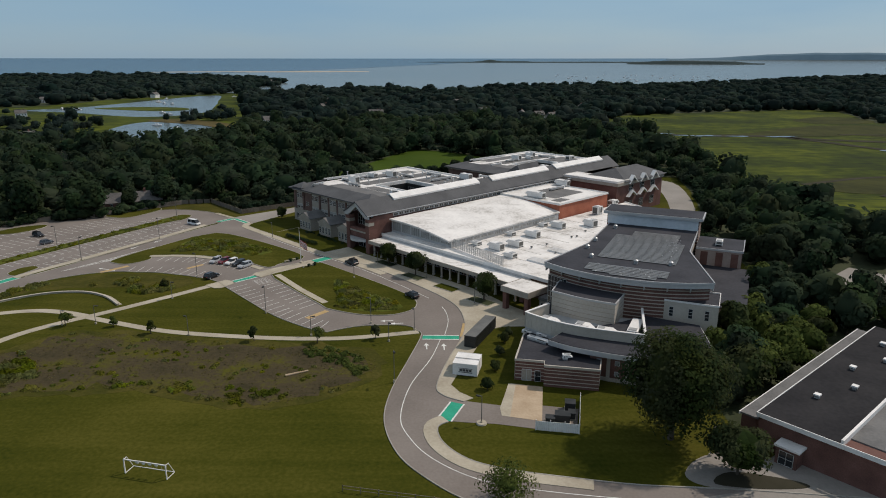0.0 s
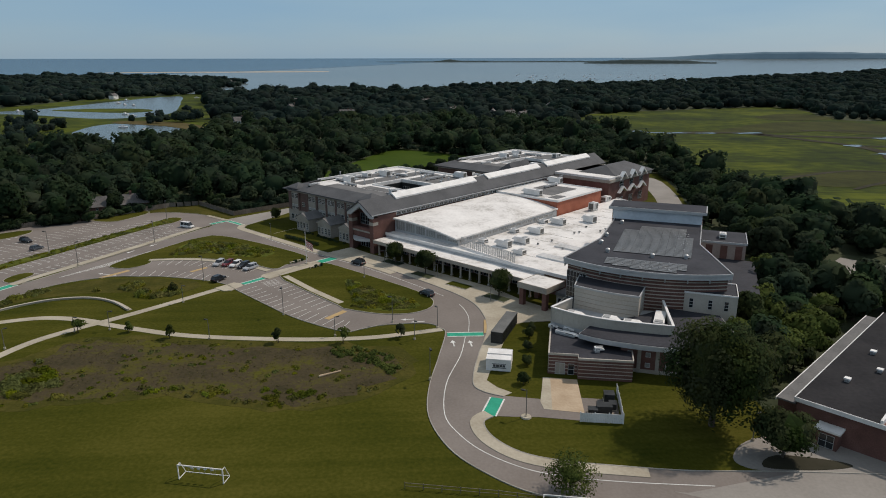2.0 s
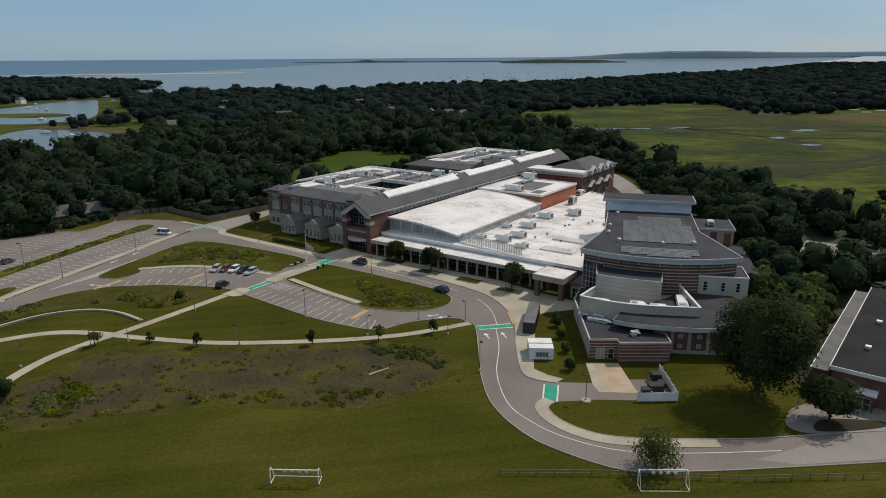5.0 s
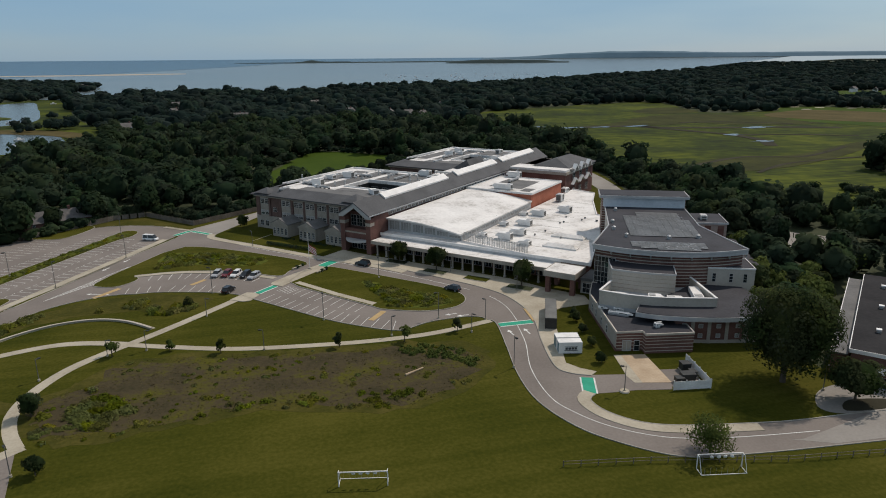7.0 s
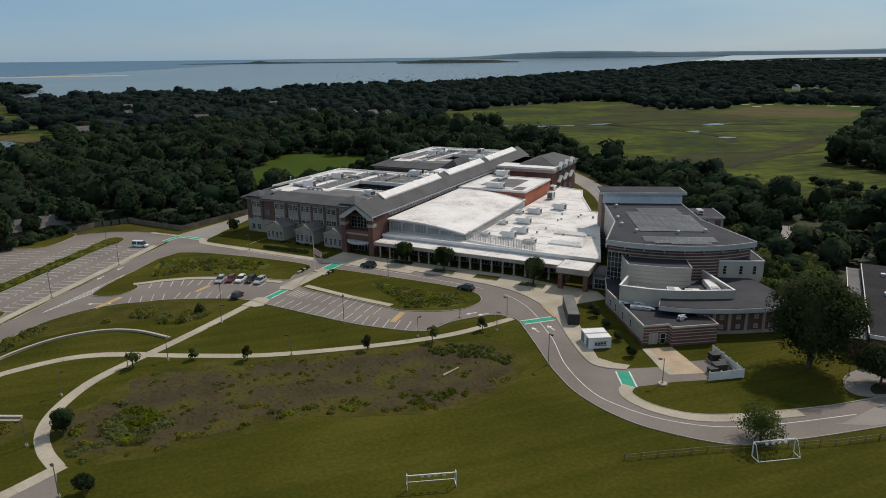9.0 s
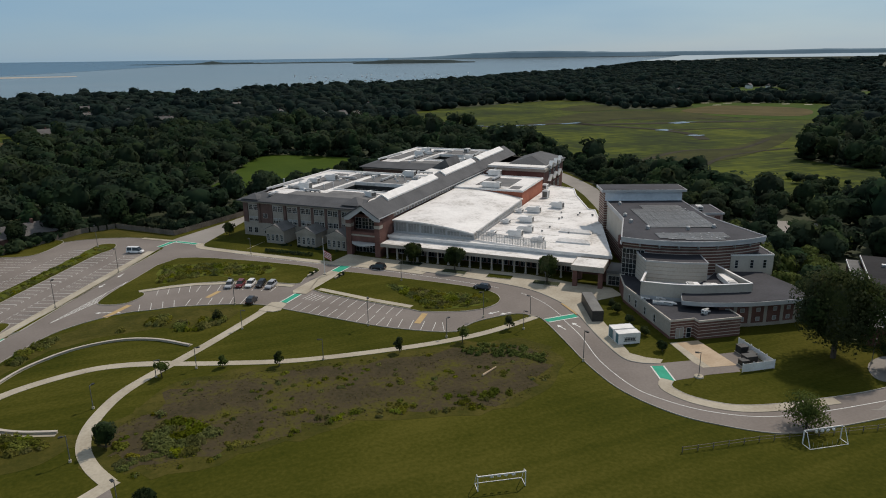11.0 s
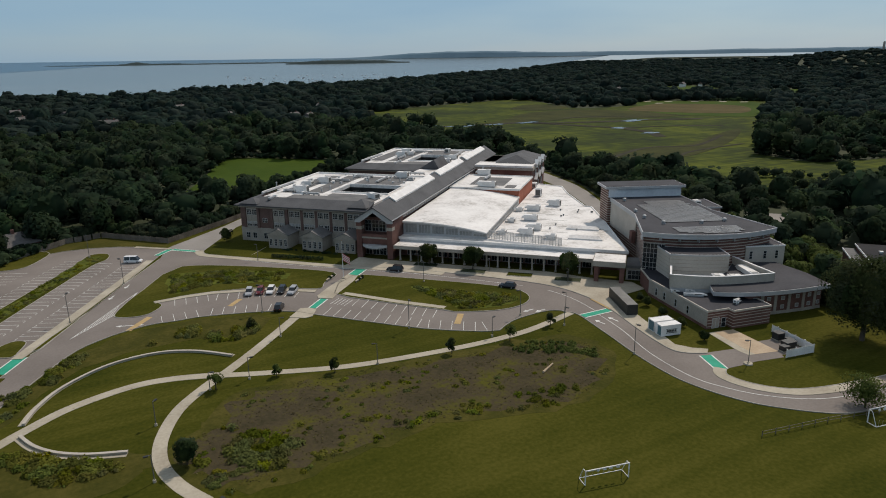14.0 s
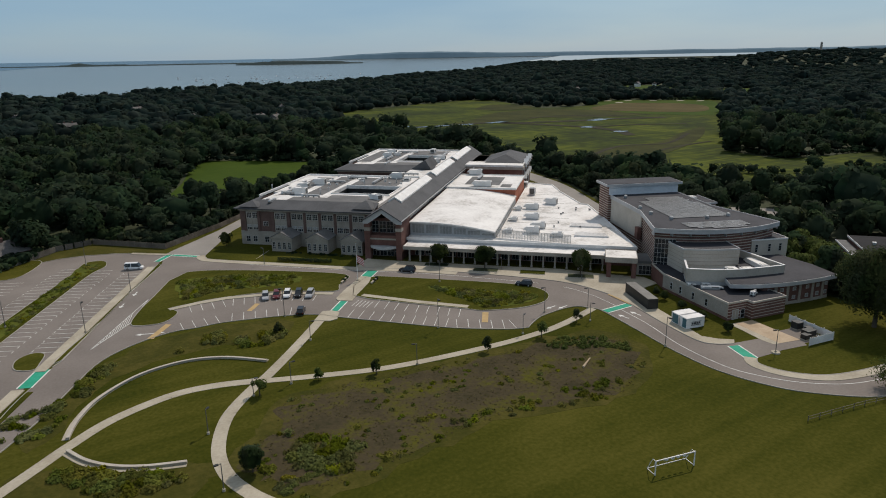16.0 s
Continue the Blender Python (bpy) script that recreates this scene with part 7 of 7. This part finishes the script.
def loft(rows):
    """A closed skin over rows of points of equal count."""
    bm = bmesh.new()
    R = [[bm.verts.new(p) for p in row] for row in rows]
    n = len(R[0])
    for a, b in zip(R, R[1:]):
        for i in range(n):
            bm.faces.new((a[i], a[(i + 1) % n], b[(i + 1) % n], b[i]))
    bm.faces.new(R[0][::-1]), bm.faces.new(R[-1])
    return bm


def car(m, colour, label, l=4.7, w=1.85, h=1.65, van=False, name="car"):
    ob = thing(name, m, label, "van" if van else "car", "parked vehicles")
    x = l / 2

    def ring(px, z0, z1, half):
        return [(px, -half, z0), (px, half, z0), (px, half + 0.02, (z0 + z1) / 2), (px, half - 0.08, z1), (px, -half + 0.08, z1), (px, -half - 0.02, (z0 + z1) / 2)]
    hw = w / 2
    b = loft([ring(-x, 0.42, 0.85, hw - 0.15), ring(-x + 0.12, 0.3, 0.98, hw - 0.04), ring(-x * 0.5, 0.25, 1.0, hw), ring(x * 0.35, 0.25, 0.98, hw), ring(x - 0.35, 0.28, 0.86, hw - 0.05), ring(x - 0.02, 0.36, 0.68, hw - 0.2)])
    part("body", b, M_CARS[colour], ob)
    f0, f1, f2, f3 = (-x + 0.1, -x + 0.25, x * 0.42, x * 0.72) if van else (-x + 0.12, -x + 0.55, x * 0.12, x * 0.48)
    cab = prism(bmesh.new(), [(f0, -hw + 0.08), (f3, -hw + 0.08), (f3, hw - 0.08), (f0, hw - 0.08)], 0.95, h - 0.06, [(f1, -hw + 0.28), (f2, -hw + 0.28), (f2, hw - 0.28), (f1, hw - 0.28)])
    part("glazing", cab, M_GLASS, ob, "dark tinted windows")
    part("roof", boxes((f1 - 0.05, f2 + 0.05, -hw + 0.24, hw - 0.24, h - 0.07, h)), M_CARS[colour], ob)
    for px in (f1 + 0.02, (f1 + f2) / 2):
        part("pillar", prism(bmesh.new(), [(px - 0.1, -hw + 0.07), (px + 0.1, -hw + 0.07), (px + 0.1, hw - 0.07), (px - 0.1, hw - 0.07)], 0.95, h - 0.07, [(px - 0.07, -hw + 0.26), (px + 0.07, -hw + 0.26), (px + 0.07, hw - 0.26), (px - 0.07, hw - 0.26)]), M_CARS[colour], ob)
    for sx in (-1, 1):
        for sy in (-1, 1):
            c = cyl(bmesh.new(), 0, 0, 0.34, 0.34, -0.11, 0.11, 14)
            wh = part("wheel", c, M_RUBBER, ob)
            wh.matrix_basis = Matrix.Translation((sx * l * 0.3, sy * (hw - 0.1), 0.34)) @ Matrix.Rotation(radians(90), 4, "X")
            part("rim", cyl(bmesh.new(), 0, 0, 0.2, 0.2, -0.12, 0.12, 10), M_METAL, wh)
    for sy in (-1, 1):
        part("headlight", boxes((x - 0.2, x - 0.06, sy * (hw - 0.35) - 0.15, sy * (hw - 0.35) + 0.15, 0.62, 0.76)), M_WHITE, ob)
        part("tail_light", boxes((-x - 0.01, -x + 0.1, sy * (hw - 0.3) - 0.1, sy * (hw - 0.3) + 0.1, 0.7, 0.88)), M_RED, ob)
    return ob


def spot(x, y, deg, z=0.08):
    return Matrix.Translation((x, y, z)) @ Matrix.Rotation(radians(deg), 4, "Z")


car(spot(-70.0, 197.6, 250), "silver", "silver hatchback parked in a bay")
car(spot(-67.2, 197.0, 246), "red", "dark red car parked in a bay")
car(spot(-64.6, 196.0, 242), "white", "white car parked in a bay")
car(spot(-62.0, 194.6, 240), "black", "black car parked in a bay")
car(spot(-59.6, 192.6, 236), "silver", "silver estate car parked in a bay", 4.9)
car(spot(-66.2, 182.2, 62), "black", "black sport utility car parked alone", 4.8, 1.9, 1.75)
car(spot(-94.2, 246.6, -28), "white", "white passenger van at the car park's end", 5.4, 2.0, 2.1, True, "van")
car(spot(-27.9, 195.6, 135), "black", "black sport utility car at the kerb", 5.0, 1.95, 1.85)
car(spot(-8.2, 166.0, 128), "black", "dark red-black car on the front drive")
car(spot(-143.0, 229.0, -28), "black", "black sport utility car in the far bays", 4.9, 1.9, 1.75)
car(spot(-134.4, 219.0, 60), "grey", "dark car beside the planted strip", 4.2)
# containers
def crate(name, pts, h, material, label, doors=True):
    ob = thing(name, Matrix.Identity(4), label, "container", "containers")
    part("body", solid(pts, 0.15, h), material, ob)
    part("skid", solid([(p[0] * 0.98 + sum(q[0] for q in pts) / 4 * 0.02, p[1] * 0.98 + sum(q[1] for q in pts) / 4 * 0.02) for p in pts], 0.0, 0.15), M_DARKMETAL, ob)
    part("top_rim", bar(pts, 0.04, 0.05, h - 0.12, h + 0.05, True), material, ob)
    return ob


c1 = crate("storage_container", [(1.9, 120.9), (6.7, 119.7), (7.2, 121.9), (2.4, 123.1)], 2.6, M_WHITE, "white portable storage box with a dark printed panel")
crate("storage_container", [(2.5, 123.6), (7.3, 122.4), (7.9, 124.8), (3.1, 126.0)], 2.6, M_WHITE, "white portable storage box on the verge")
an = math.atan2(-1.2, 4.8)
for x0, x1, z0, z1 in ((1.4, 1.9, 1.0, 1.5), (2.0, 2.6, 1.0, 1.5), (2.7, 3.2, 1.0, 1.5), (3.3, 3.8, 1.0, 1.5), (1.2, 4.0, 0.75, 0.9), (1.2, 4.0, 1.6, 1.7)):
    lb = part("lettering_bar", boxes((x0, x1, -0.03, 0.0, z0, z1)), M_CARS["grey"], c1)
    lb.matrix_basis = Matrix.Translation((1.9, 120.9, 0)) @ Matrix.Rotation(an, 4, "Z")
M_TEAL = glass("teal_panel", (0.03, 0.12, 0.15), 0.5)
for x, y in ((1.9, 120.9), (2.5, 123.6)):
    dr = part("door_end", boxes((-0.03, 0.0, 0.1, 2.1, 0.3, 2.4)), M_TEAL, c1, "teal painted end door")
    dr.matrix_basis = Matrix.Translation((x, y, 0)) @ Matrix.Rotation(an, 4, "Z")
cont = crate("shipping_container", [(4.6, 134.2), (7.0, 133.2), (12.3, 145.2), (9.9, 146.2)], 2.7, M_DARKMETAL, "long dark grey steel container beside the plaza")
part("roof_sheet", solid([(4.6, 134.2), (7.0, 133.2), (12.3, 145.2), (9.9, 146.2)], 2.72, 2.78), M_POLE, cont, "grey steel roof")
for k in range(24):
    p = Vector((7.0, 133.2)).lerp(Vector((12.3, 145.2)), k / 24)
    rb = part("rib", boxes((0, 0.25, -0.06, 0.0, 0.25, 2.6)), M_DARKMETAL, cont)
    rb.matrix_basis = Matrix.Translation((p.x, p.y, 0)) @ Matrix.Rotation(math.atan2(12, 5.3), 4, "Z")

# curved seat walls
for pts in (((-82.6, 159.8), (-89.1, 166.2), (-96.6, 169.4), (-105.6, 168.2), (-113.5, 162.5), (-118.0, 155.7), (-120.2, 149.6)), ((-120.6, 145.6), (-118.4, 140.7), (-115.1, 136.6), (-110.7, 133.5), (-105.2, 131.2))):
    wl = smooth(pts, 6)
    ob = thing("curved_seat_wall", Matrix.Identity(4), "curved pale concrete seat wall on the lawn", "garden wall", "seat walls")
    part("wall", bar(wl, 0.22, 0.22, 0.0, 0.42), M_CONC, ob)
    part("coping", bar(wl, 0.28, 0.28, 0.42, 0.54), M_BAND, ob, "pale coping")
    part("footing", bar(wl, -0.3, 1.0, 0.0, 0.12), M_CONC, ob)

# a pale fallen log in the basin
log = thing("fallen_log", Matrix.Translation((-29.0, 121.2, 0.24)) @ Matrix.Rotation(radians(28), 4, "Z") @ Matrix.Rotation(radians(90), 4, "Y"), "pale weathered fallen log in the rain basin", "log")
part("stem", cyl(bmesh.new(), 0, 0, 0.24, 0.15, -2.3, 2.3, 9), M_PAD, log)
part("branch_stub", cyl(bmesh.new(), 0.1, 0.1, 0.09, 0.05, 1.2, 2.0, 6), M_PAD, log)

# wooden fence, one panel a piece
fen = thing("wooden_fence", Matrix.Identity(4), "long weathered wooden board fence before the woods", "fence")
FL = [(-236, 198), (-170, 240.5), (-134, 262.5), (-112.5, 283.5), (-101, 286.5), (-81.5, 265.0), (-58, 284), (-34, 308)]
prof = [p for k in range(10) for p in ((k * 0.24, 0.02), (k * 0.24 + 0.02, -0.03), (k * 0.24 + 0.21, -0.03))] + [(2.4, 0.02), (2.4, 0.05), (0, 0.05)]
panel = solid(prof, 0.1, 1.95)
panel_me = mesh_of("fence_panel", panel, M_WOODF)
post_me = mesh_of("fence_post", boxes((-0.07, 0.07, -0.07, 0.07, 0, 2.15)), M_WOODF)
for p, q in zip(FL, FL[1:]):
    p, q = Vector(p), Vector(q)
    n = int((q - p).length / 2.4)
    a = math.atan2((q - p).y, (q - p).x)
    for k in range(n):
        c = p.lerp(q, k / n)
        piece("fence_panel", panel_me, fen, Matrix.Translation((c.x, c.y, 0)) @ Matrix.Rotation(a, 4, "Z"))
        piece("fence_post", post_me, fen, Matrix.Translation((c.x, c.y, 0)) @ Matrix.Rotation(a, 4, "Z"))

# white enclosure and its tanks
enc = thing("white_enclosure_fence", Matrix.Identity(4), "white board fence round two sides of a service yard", "fence")
for p, q in (((15.6, 100.2), (22.7, 99.0)), ((22.7, 99.0), (25.1, 110.4))):
    p, q = Vector(p), Vector(q)
    n = int((q - p).length / 0.3)
    a = math.atan2((q - p).y, (q - p).x)
    for k in range(n):
        c = p.lerp(q, k / n)
        b = part("board", boxes((0.005, 0.285, -0.025, 0.025, 0.1, 1.8)), M_WHITE, enc)
        b.matrix_basis = Matrix.Translation((c.x, c.y, 0)) @ Matrix.Rotation(a, 4, "Z")
    for k in range(0, n + 1, 8):
        c = p.lerp(q, k / n)
        b = part("post", boxes((-0.07, 0.07, -0.07, 0.07, 0.0, 2.05)), M_WHITE, enc)
        b.matrix_basis = Matrix.Translation((c.x, c.y, 0)) @ Matrix.Rotation(a, 4, "Z")
for x, y, l, w, h in ((22.6, 107.0, 1.8, 1.8, 1.6), (20.6, 103.2, 2.6, 1.8, 1.4), (18.4, 102.6, 1.6, 1.4, 1.1), (22.4, 104.2, 1.2, 1.6, 1.2)):
    ob = thing("electrical_cabinet", Matrix.Translation((x, y, 0.1)) @ Matrix.Rotation(radians(-10), 4, "Z"), "dark green metal service cabinet in the yard", "cabinet", "yard cabinets")
    bb = boxes((-l / 2, l / 2, -w / 2, w / 2, 0.12, h))
    bmesh.ops.bevel(bb, geom=bb.edges[:], offset=0.05, segments=1, affect="EDGES")
    part("body", bb, M_DARKMETAL, ob)
    part("plinth", boxes((-l / 2 - 0.1, l / 2 + 0.1, -w / 2 - 0.1, w / 2 + 0.1, 0, 0.12)), M_CONC, ob)
    part("lid", boxes((-l / 2 - 0.05, l / 2 + 0.05, -w / 2 - 0.05, w / 2 + 0.05, h, h + 0.07)), M_DARKMETAL, ob)
ob = thing("planter_ring", Matrix.Translation((6.6, 102.3, 0.08)), "round pale concrete lamp base ring", "base")
part("ring", cyl(bmesh.new(), 0, 0, 0.95, 0.85, 0, 0.25, 18), M_CONC, ob)

# goals on the field
def goal(a, b, back, label):
    a, b = Vector(a), Vector(b)
    ob = thing("football_goal", Matrix.Translation((a.x, a.y, 0.04)) @ Matrix.Rotation(math.atan2((b - a).y, (b - a).x), 4, "Z"), label, "goal", "goals")
    L = (b - a).length
    t = 0.07
    for x in (0, L):
        part("post", boxes((x - t, x + t, -t, t, 0, 2.4)), M_WHITE, ob)
        part("ground_bar", boxes((x - 0.04, x + 0.04, 0, back, 0, 0.08)), M_WHITE, ob)
        st_ = bmesh.new()
        prism(st_, [(x - 0.04, back - 0.04), (x + 0.04, back - 0.04), (x + 0.04, back + 0.04), (x - 0.04, back + 0.04)], 0.0, 2.4, [(x - 0.04, back * 0.35 - 0.04), (x + 0.04, back * 0.35 - 0.04), (x + 0.04, back * 0.35 + 0.04), (x - 0.04, back * 0.35 + 0.04)])
        part("stay", st_, M_WHITE, ob)
        part("top_stay", boxes((x - 0.04, x + 0.04, 0, back * 0.35, 2.32, 2.4)), M_WHITE, ob)
    part("crossbar", boxes((-t, L + t, -t, t, 2.33, 2.47)), M_WHITE, ob)
    part("back_bar", boxes((0, L, back - 0.04, back + 0.04, 0, 0.08)), M_WHITE, ob)
    for k in range(4):
        nb_ = bmesh.new()
        bmesh.ops.create_icosphere(nb_, subdivisions=1, radius=0.34)
        for v in nb_.verts:
            v.co = Vector((v.co.x * 1.2, v.co.y * 0.5, v.co.z * 1.1)) * (0.8 + 0.3 * noise.noise(v.co * 4 + Vector((k, 0, 0)))) + Vector((L * (0.3 + 0.15 * k), back * 0.12, 2.05))
        part("bunched_net", nb_, M_WHITE, ob, "pale net tied up in a bunch")
    for k in range(8):
        part("net_cord", boxes((L * (k + 0.5) / 8 - 0.012, L * (k + 0.5) / 8 + 0.012, back - 0.01, back + 0.01, 0, 1.2)), M_METAL, ob)
    return ob


goal((-47.9, 88.0), (-41.0, 86.4), 1.9, "white portable football goal on the lawn")
goal((4.5, 77.6), (11.3, 76.2), -1.7, "white football goal at the field's edge")
lf = thing("low_rail_fence", Matrix.Identity(4), "low weathered brown rail fence along the drive", "fence")
line = [(-14.5, 83.6), (-1.2, 80.9), (19.1, 75.4), (40, 72)]
part("rail", bar(line, 0.03, 0.03, 0.95, 1.02), M_WOODF, lf)
part("rail", bar(line, 0.03, 0.03, 0.45, 0.5), M_WOODF, lf)
for p, q in zip(line, line[1:]):
    n = int((Vector(q) - Vector(p)).length / 2.5)
    for k in range(n):
        c = Vector(p).lerp(Vector(q), k / n)
        part("post", boxes((c.x - 0.05, c.x + 0.05, c.y - 0.05, c.y + 0.05, 0, 1.1)), M_WOODF, lf)

# flagpole
fp = thing("flagpole", Matrix.Translation((-43.6, 196.6, 0.22)), "tall white flagpole with a flag hanging slack", "flagpole")
part("pole", cyl(bmesh.new(), 0, 0, 0.11, 0.05, 0, 11.0, 10), M_WHITE, fp)
part("base", cyl(bmesh.new(), 0, 0, 0.6, 0.5, 0, 0.3, 14), M_CONC, fp)
part("ball", cyl(bmesh.new(), 0, 0, 0.12, 0.05, 11.0, 11.2, 8), M_YELLOW, fp)
M_FLAGR, M_FLAGB = glass("flag_red", (0.38, 0.04, 0.05), 0.8), glass("flag_blue", (0.03, 0.04, 0.15), 0.8)
for k in range(9):
    fb = bmesh.new()
    z = 7.4 - k * 0.24
    prev = None
    for i in range(9):
        x = 0.1 + i * 0.26
        sag_ = -0.75 * i * 0.26
        yy = 0.16 * math.sin(i * 1.3)
        cur_ = [fb.verts.new((x, yy, z + sag_)), fb.verts.new((x, yy, z - 0.24 + sag_)), fb.verts.new((x, yy + 0.03, z - 0.24 + sag_)), fb.verts.new((x, yy + 0.03, z + sag_))]
        if prev:
            for a_ in range(4):
                fb.faces.new((prev[a_], prev[(a_ + 1) % 4], cur_[(a_ + 1) % 4], cur_[a_]))
        prev = cur_
    part("flag_stripe", fb, M_FLAGR if k % 2 == 0 else M_WHITE, fp)
for x, y, a in ((-48.0, 197.2, 45), (-39.8, 193.2, 45), (-46.4, 199.0, 45), (-41.4, 191.8, 45)):
    ob = thing("bench", spot(x, y, a, 0.22), "pale concrete bench by the flagpole", "bench", "benches")
    part("seat", boxes((-0.9, 0.9, -0.25, 0.25, 0.4, 0.5)), M_CONC, ob)
    for s in (-0.6, 0.6):
        part("leg", boxes((s - 0.12, s + 0.12, -0.2, 0.2, 0, 0.4)), M_CONC, ob)
    V, N = crown(np.random.RandomState(int(abs(x) * 10)), 0.7, 0.0, 0.9, 150, 0.14, 8)
    b_ = new("clipped_bush", quad_mesh("clipped_bush", V, M_LEAF, N))
    b_.matrix_basis = spot(x + 0.9, y + 0.9, 0, 0.2)
    tagged(b_, "small dark clipped bush beside a bench", "bush", "bushes")
hd = new("hedge", quad_mesh("hedge", np.concatenate([leaf_quads(np.random.RandomState(2), np.random.RandomState(3).uniform((0, -0.6, 0.1), (17.5, 0.6, 1.1), (1500, 3)), np.random.RandomState(4).normal(0, 1, (1500, 3)), 0.16)]), M_LEAF))
hd.matrix_basis = spot(-55.4, 229.0, -42.2, 0.1)
tagged(hd, "long dark clipped hedge before the school wing", "hedge")
for k, (x, y) in enumerate(((-17.4, 196.0), (-8.6, 183.0), (1.0, 173.2), (9.8, 162.6))):
    ob = thing("planting_bed", spot(x, y, -44, 0.15), "dark planting bed set in the plaza", "planting bed", "planting beds", "structure")
    part("soil", boxes((-3.6, 3.6, -1.7, 1.7, 0, 0.08)), M_LAWN if k == 2 else M_FLOOR, ob)
    part("edging", bar([(-3.6, -1.7), (3.6, -1.7), (3.6, 1.7), (-3.6, 1.7)], 0.08, 0.08, 0, 0.14, True), M_KERB, ob)
for k in range(7):
    x, y = -19 + k * 4.2, 203.4 - k * 4.35
    ob = thing("bollard", spot(x, y, 0, 0.15), "short dark bollard on the plaza", "bollard", "bollards")
    part("shaft", cyl(bmesh.new(), 0, 0, 0.09, 0.09, 0, 0.9, 8), M_DARKMETAL, ob)
    part("cap", cyl(bmesh.new(), 0, 0, 0.12, 0.05, 0.9, 1.0, 8), M_DARKMETAL, ob)

# houses and boats in the distance
def house(x, y, deg, seed, size=None, wall=None, label="pale clapboard house with grey gabled roof among trees"):
    q = random.Random(seed)
    l, w, h = size or (q.uniform(10, 15), q.uniform(7, 9), q.uniform(4.5, 6))
    ob = thing("house", Matrix.Translation((x, y, 0.2 + land(x, y))) @ Matrix.Rotation(radians(deg), 4, "Z"), label, "house", "houses")
    part("wall", boxes((-l / 2, l / 2, -w / 2, w / 2, 0, h)), wall or (M_WHITE if seed % 3 else M_STONE), ob)
    rf = bmesh.new()
    v = [rf.verts.new(p) for p in ((-l / 2 - 0.4, -w / 2 - 0.4, h), (l / 2 + 0.4, -w / 2 - 0.4, h), (l / 2 + 0.4, w / 2 + 0.4, h), (-l / 2 - 0.4, w / 2 + 0.4, h), (-l / 2 - 0.4, 0, h + w * 0.42), (l / 2 + 0.4, 0, h + w * 0.42))]
    for f in ((0, 1, 5, 4), (2, 3, 4, 5), (0, 4, 3), (1, 2, 5), (3, 2, 1, 0)):
        rf.faces.new([v[i] for i in f])
    part("roof", rf, M_ROOFTILE, ob, "grey shingled roof")
    part("chimney", boxes((l * 0.2, l * 0.2 + 0.9, -0.4, 0.5, h + 1, h + w * 0.42 + 1.1)), M_BRICK, ob)
    for k in range(4):
        for z in (1.0, h - 2.0):
            window(ob, Matrix.Translation((-l / 2 + l * (k + 0.5) / 4, -w / 2, z)), 1.0, 1.4, 1, 2)
    return ob


for k, (x, y, d) in enumerate(HOUSES):
    house(x, y, d, k)
house(-131.5, 279, 26, 90, (22, 8.5, 2.8), M_BRICK, "long low brown brick house behind the board fence")


def boat(x, y, deg, s):
    ob = thing("boat", Matrix.Translation((x, y, rise(math.hypot(x, y)) + 0.3)) @ Matrix.Rotation(radians(deg), 4, "Z") @ Matrix.Scale(s, 4), "small white moored motor boat", "boat", "moored boats")
    part("hull", prism(bmesh.new(), [(-3, -0.8), (1.5, -0.8), (3, 0), (1.5, 0.8), (-3, 0.8)], 0.0, 0.9, [(-3.1, -1.1), (1.7, -1.1), (3.6, 0), (1.7, 1.1), (-3.1, 1.1)]), M_BOAT, ob)
    part("cabin", boxes((-1.0, 1.0, -0.7, 0.7, 0.9, 1.9)), M_BOAT, ob)
    return ob


b0 = boat(-300, 790, 20, 1.3)
q = random.Random(9)
for x, y in ((-330, 800), (-400, 980), (-420, 1010), (-380, 960), (-310, 770), (-455, 850), (-440, 1090), (-350, 1150), (-270, 640), (-240, 610), (-228, 560), (-480, 860)):
    copy_thing(b0, Matrix.Translation((x, y, 0.3)) @ Matrix.Rotation(q.uniform(0, 6.28), 4, "Z"))
for k in range(64):
    a, rr = radians(q.uniform(9, 24.5)), q.uniform(1900, 2700)
    x, y = rr * math.sin(a), rr * math.cos(a)
    if inside(x, y, sea_poly):
        copy_thing(b0, Matrix.Translation((x, y, rise(rr) + 0.5)) @ Matrix.Rotation(q.uniform(0, 6.28), 4, "Z"))
tw = thing("hilltop_tower", Matrix.Translation((2700, 1560, land(2700, 1560) + 8)), "slim stone tower on a wooded hilltop", "tower")
part("shaft", cyl(bmesh.new(), 0, 0, 5, 4, -10, 26, 12), M_STONE, tw)
part("top", cyl(bmesh.new(), 0, 0, 5.2, 2.5, 26, 32, 12), M_STONE, tw)
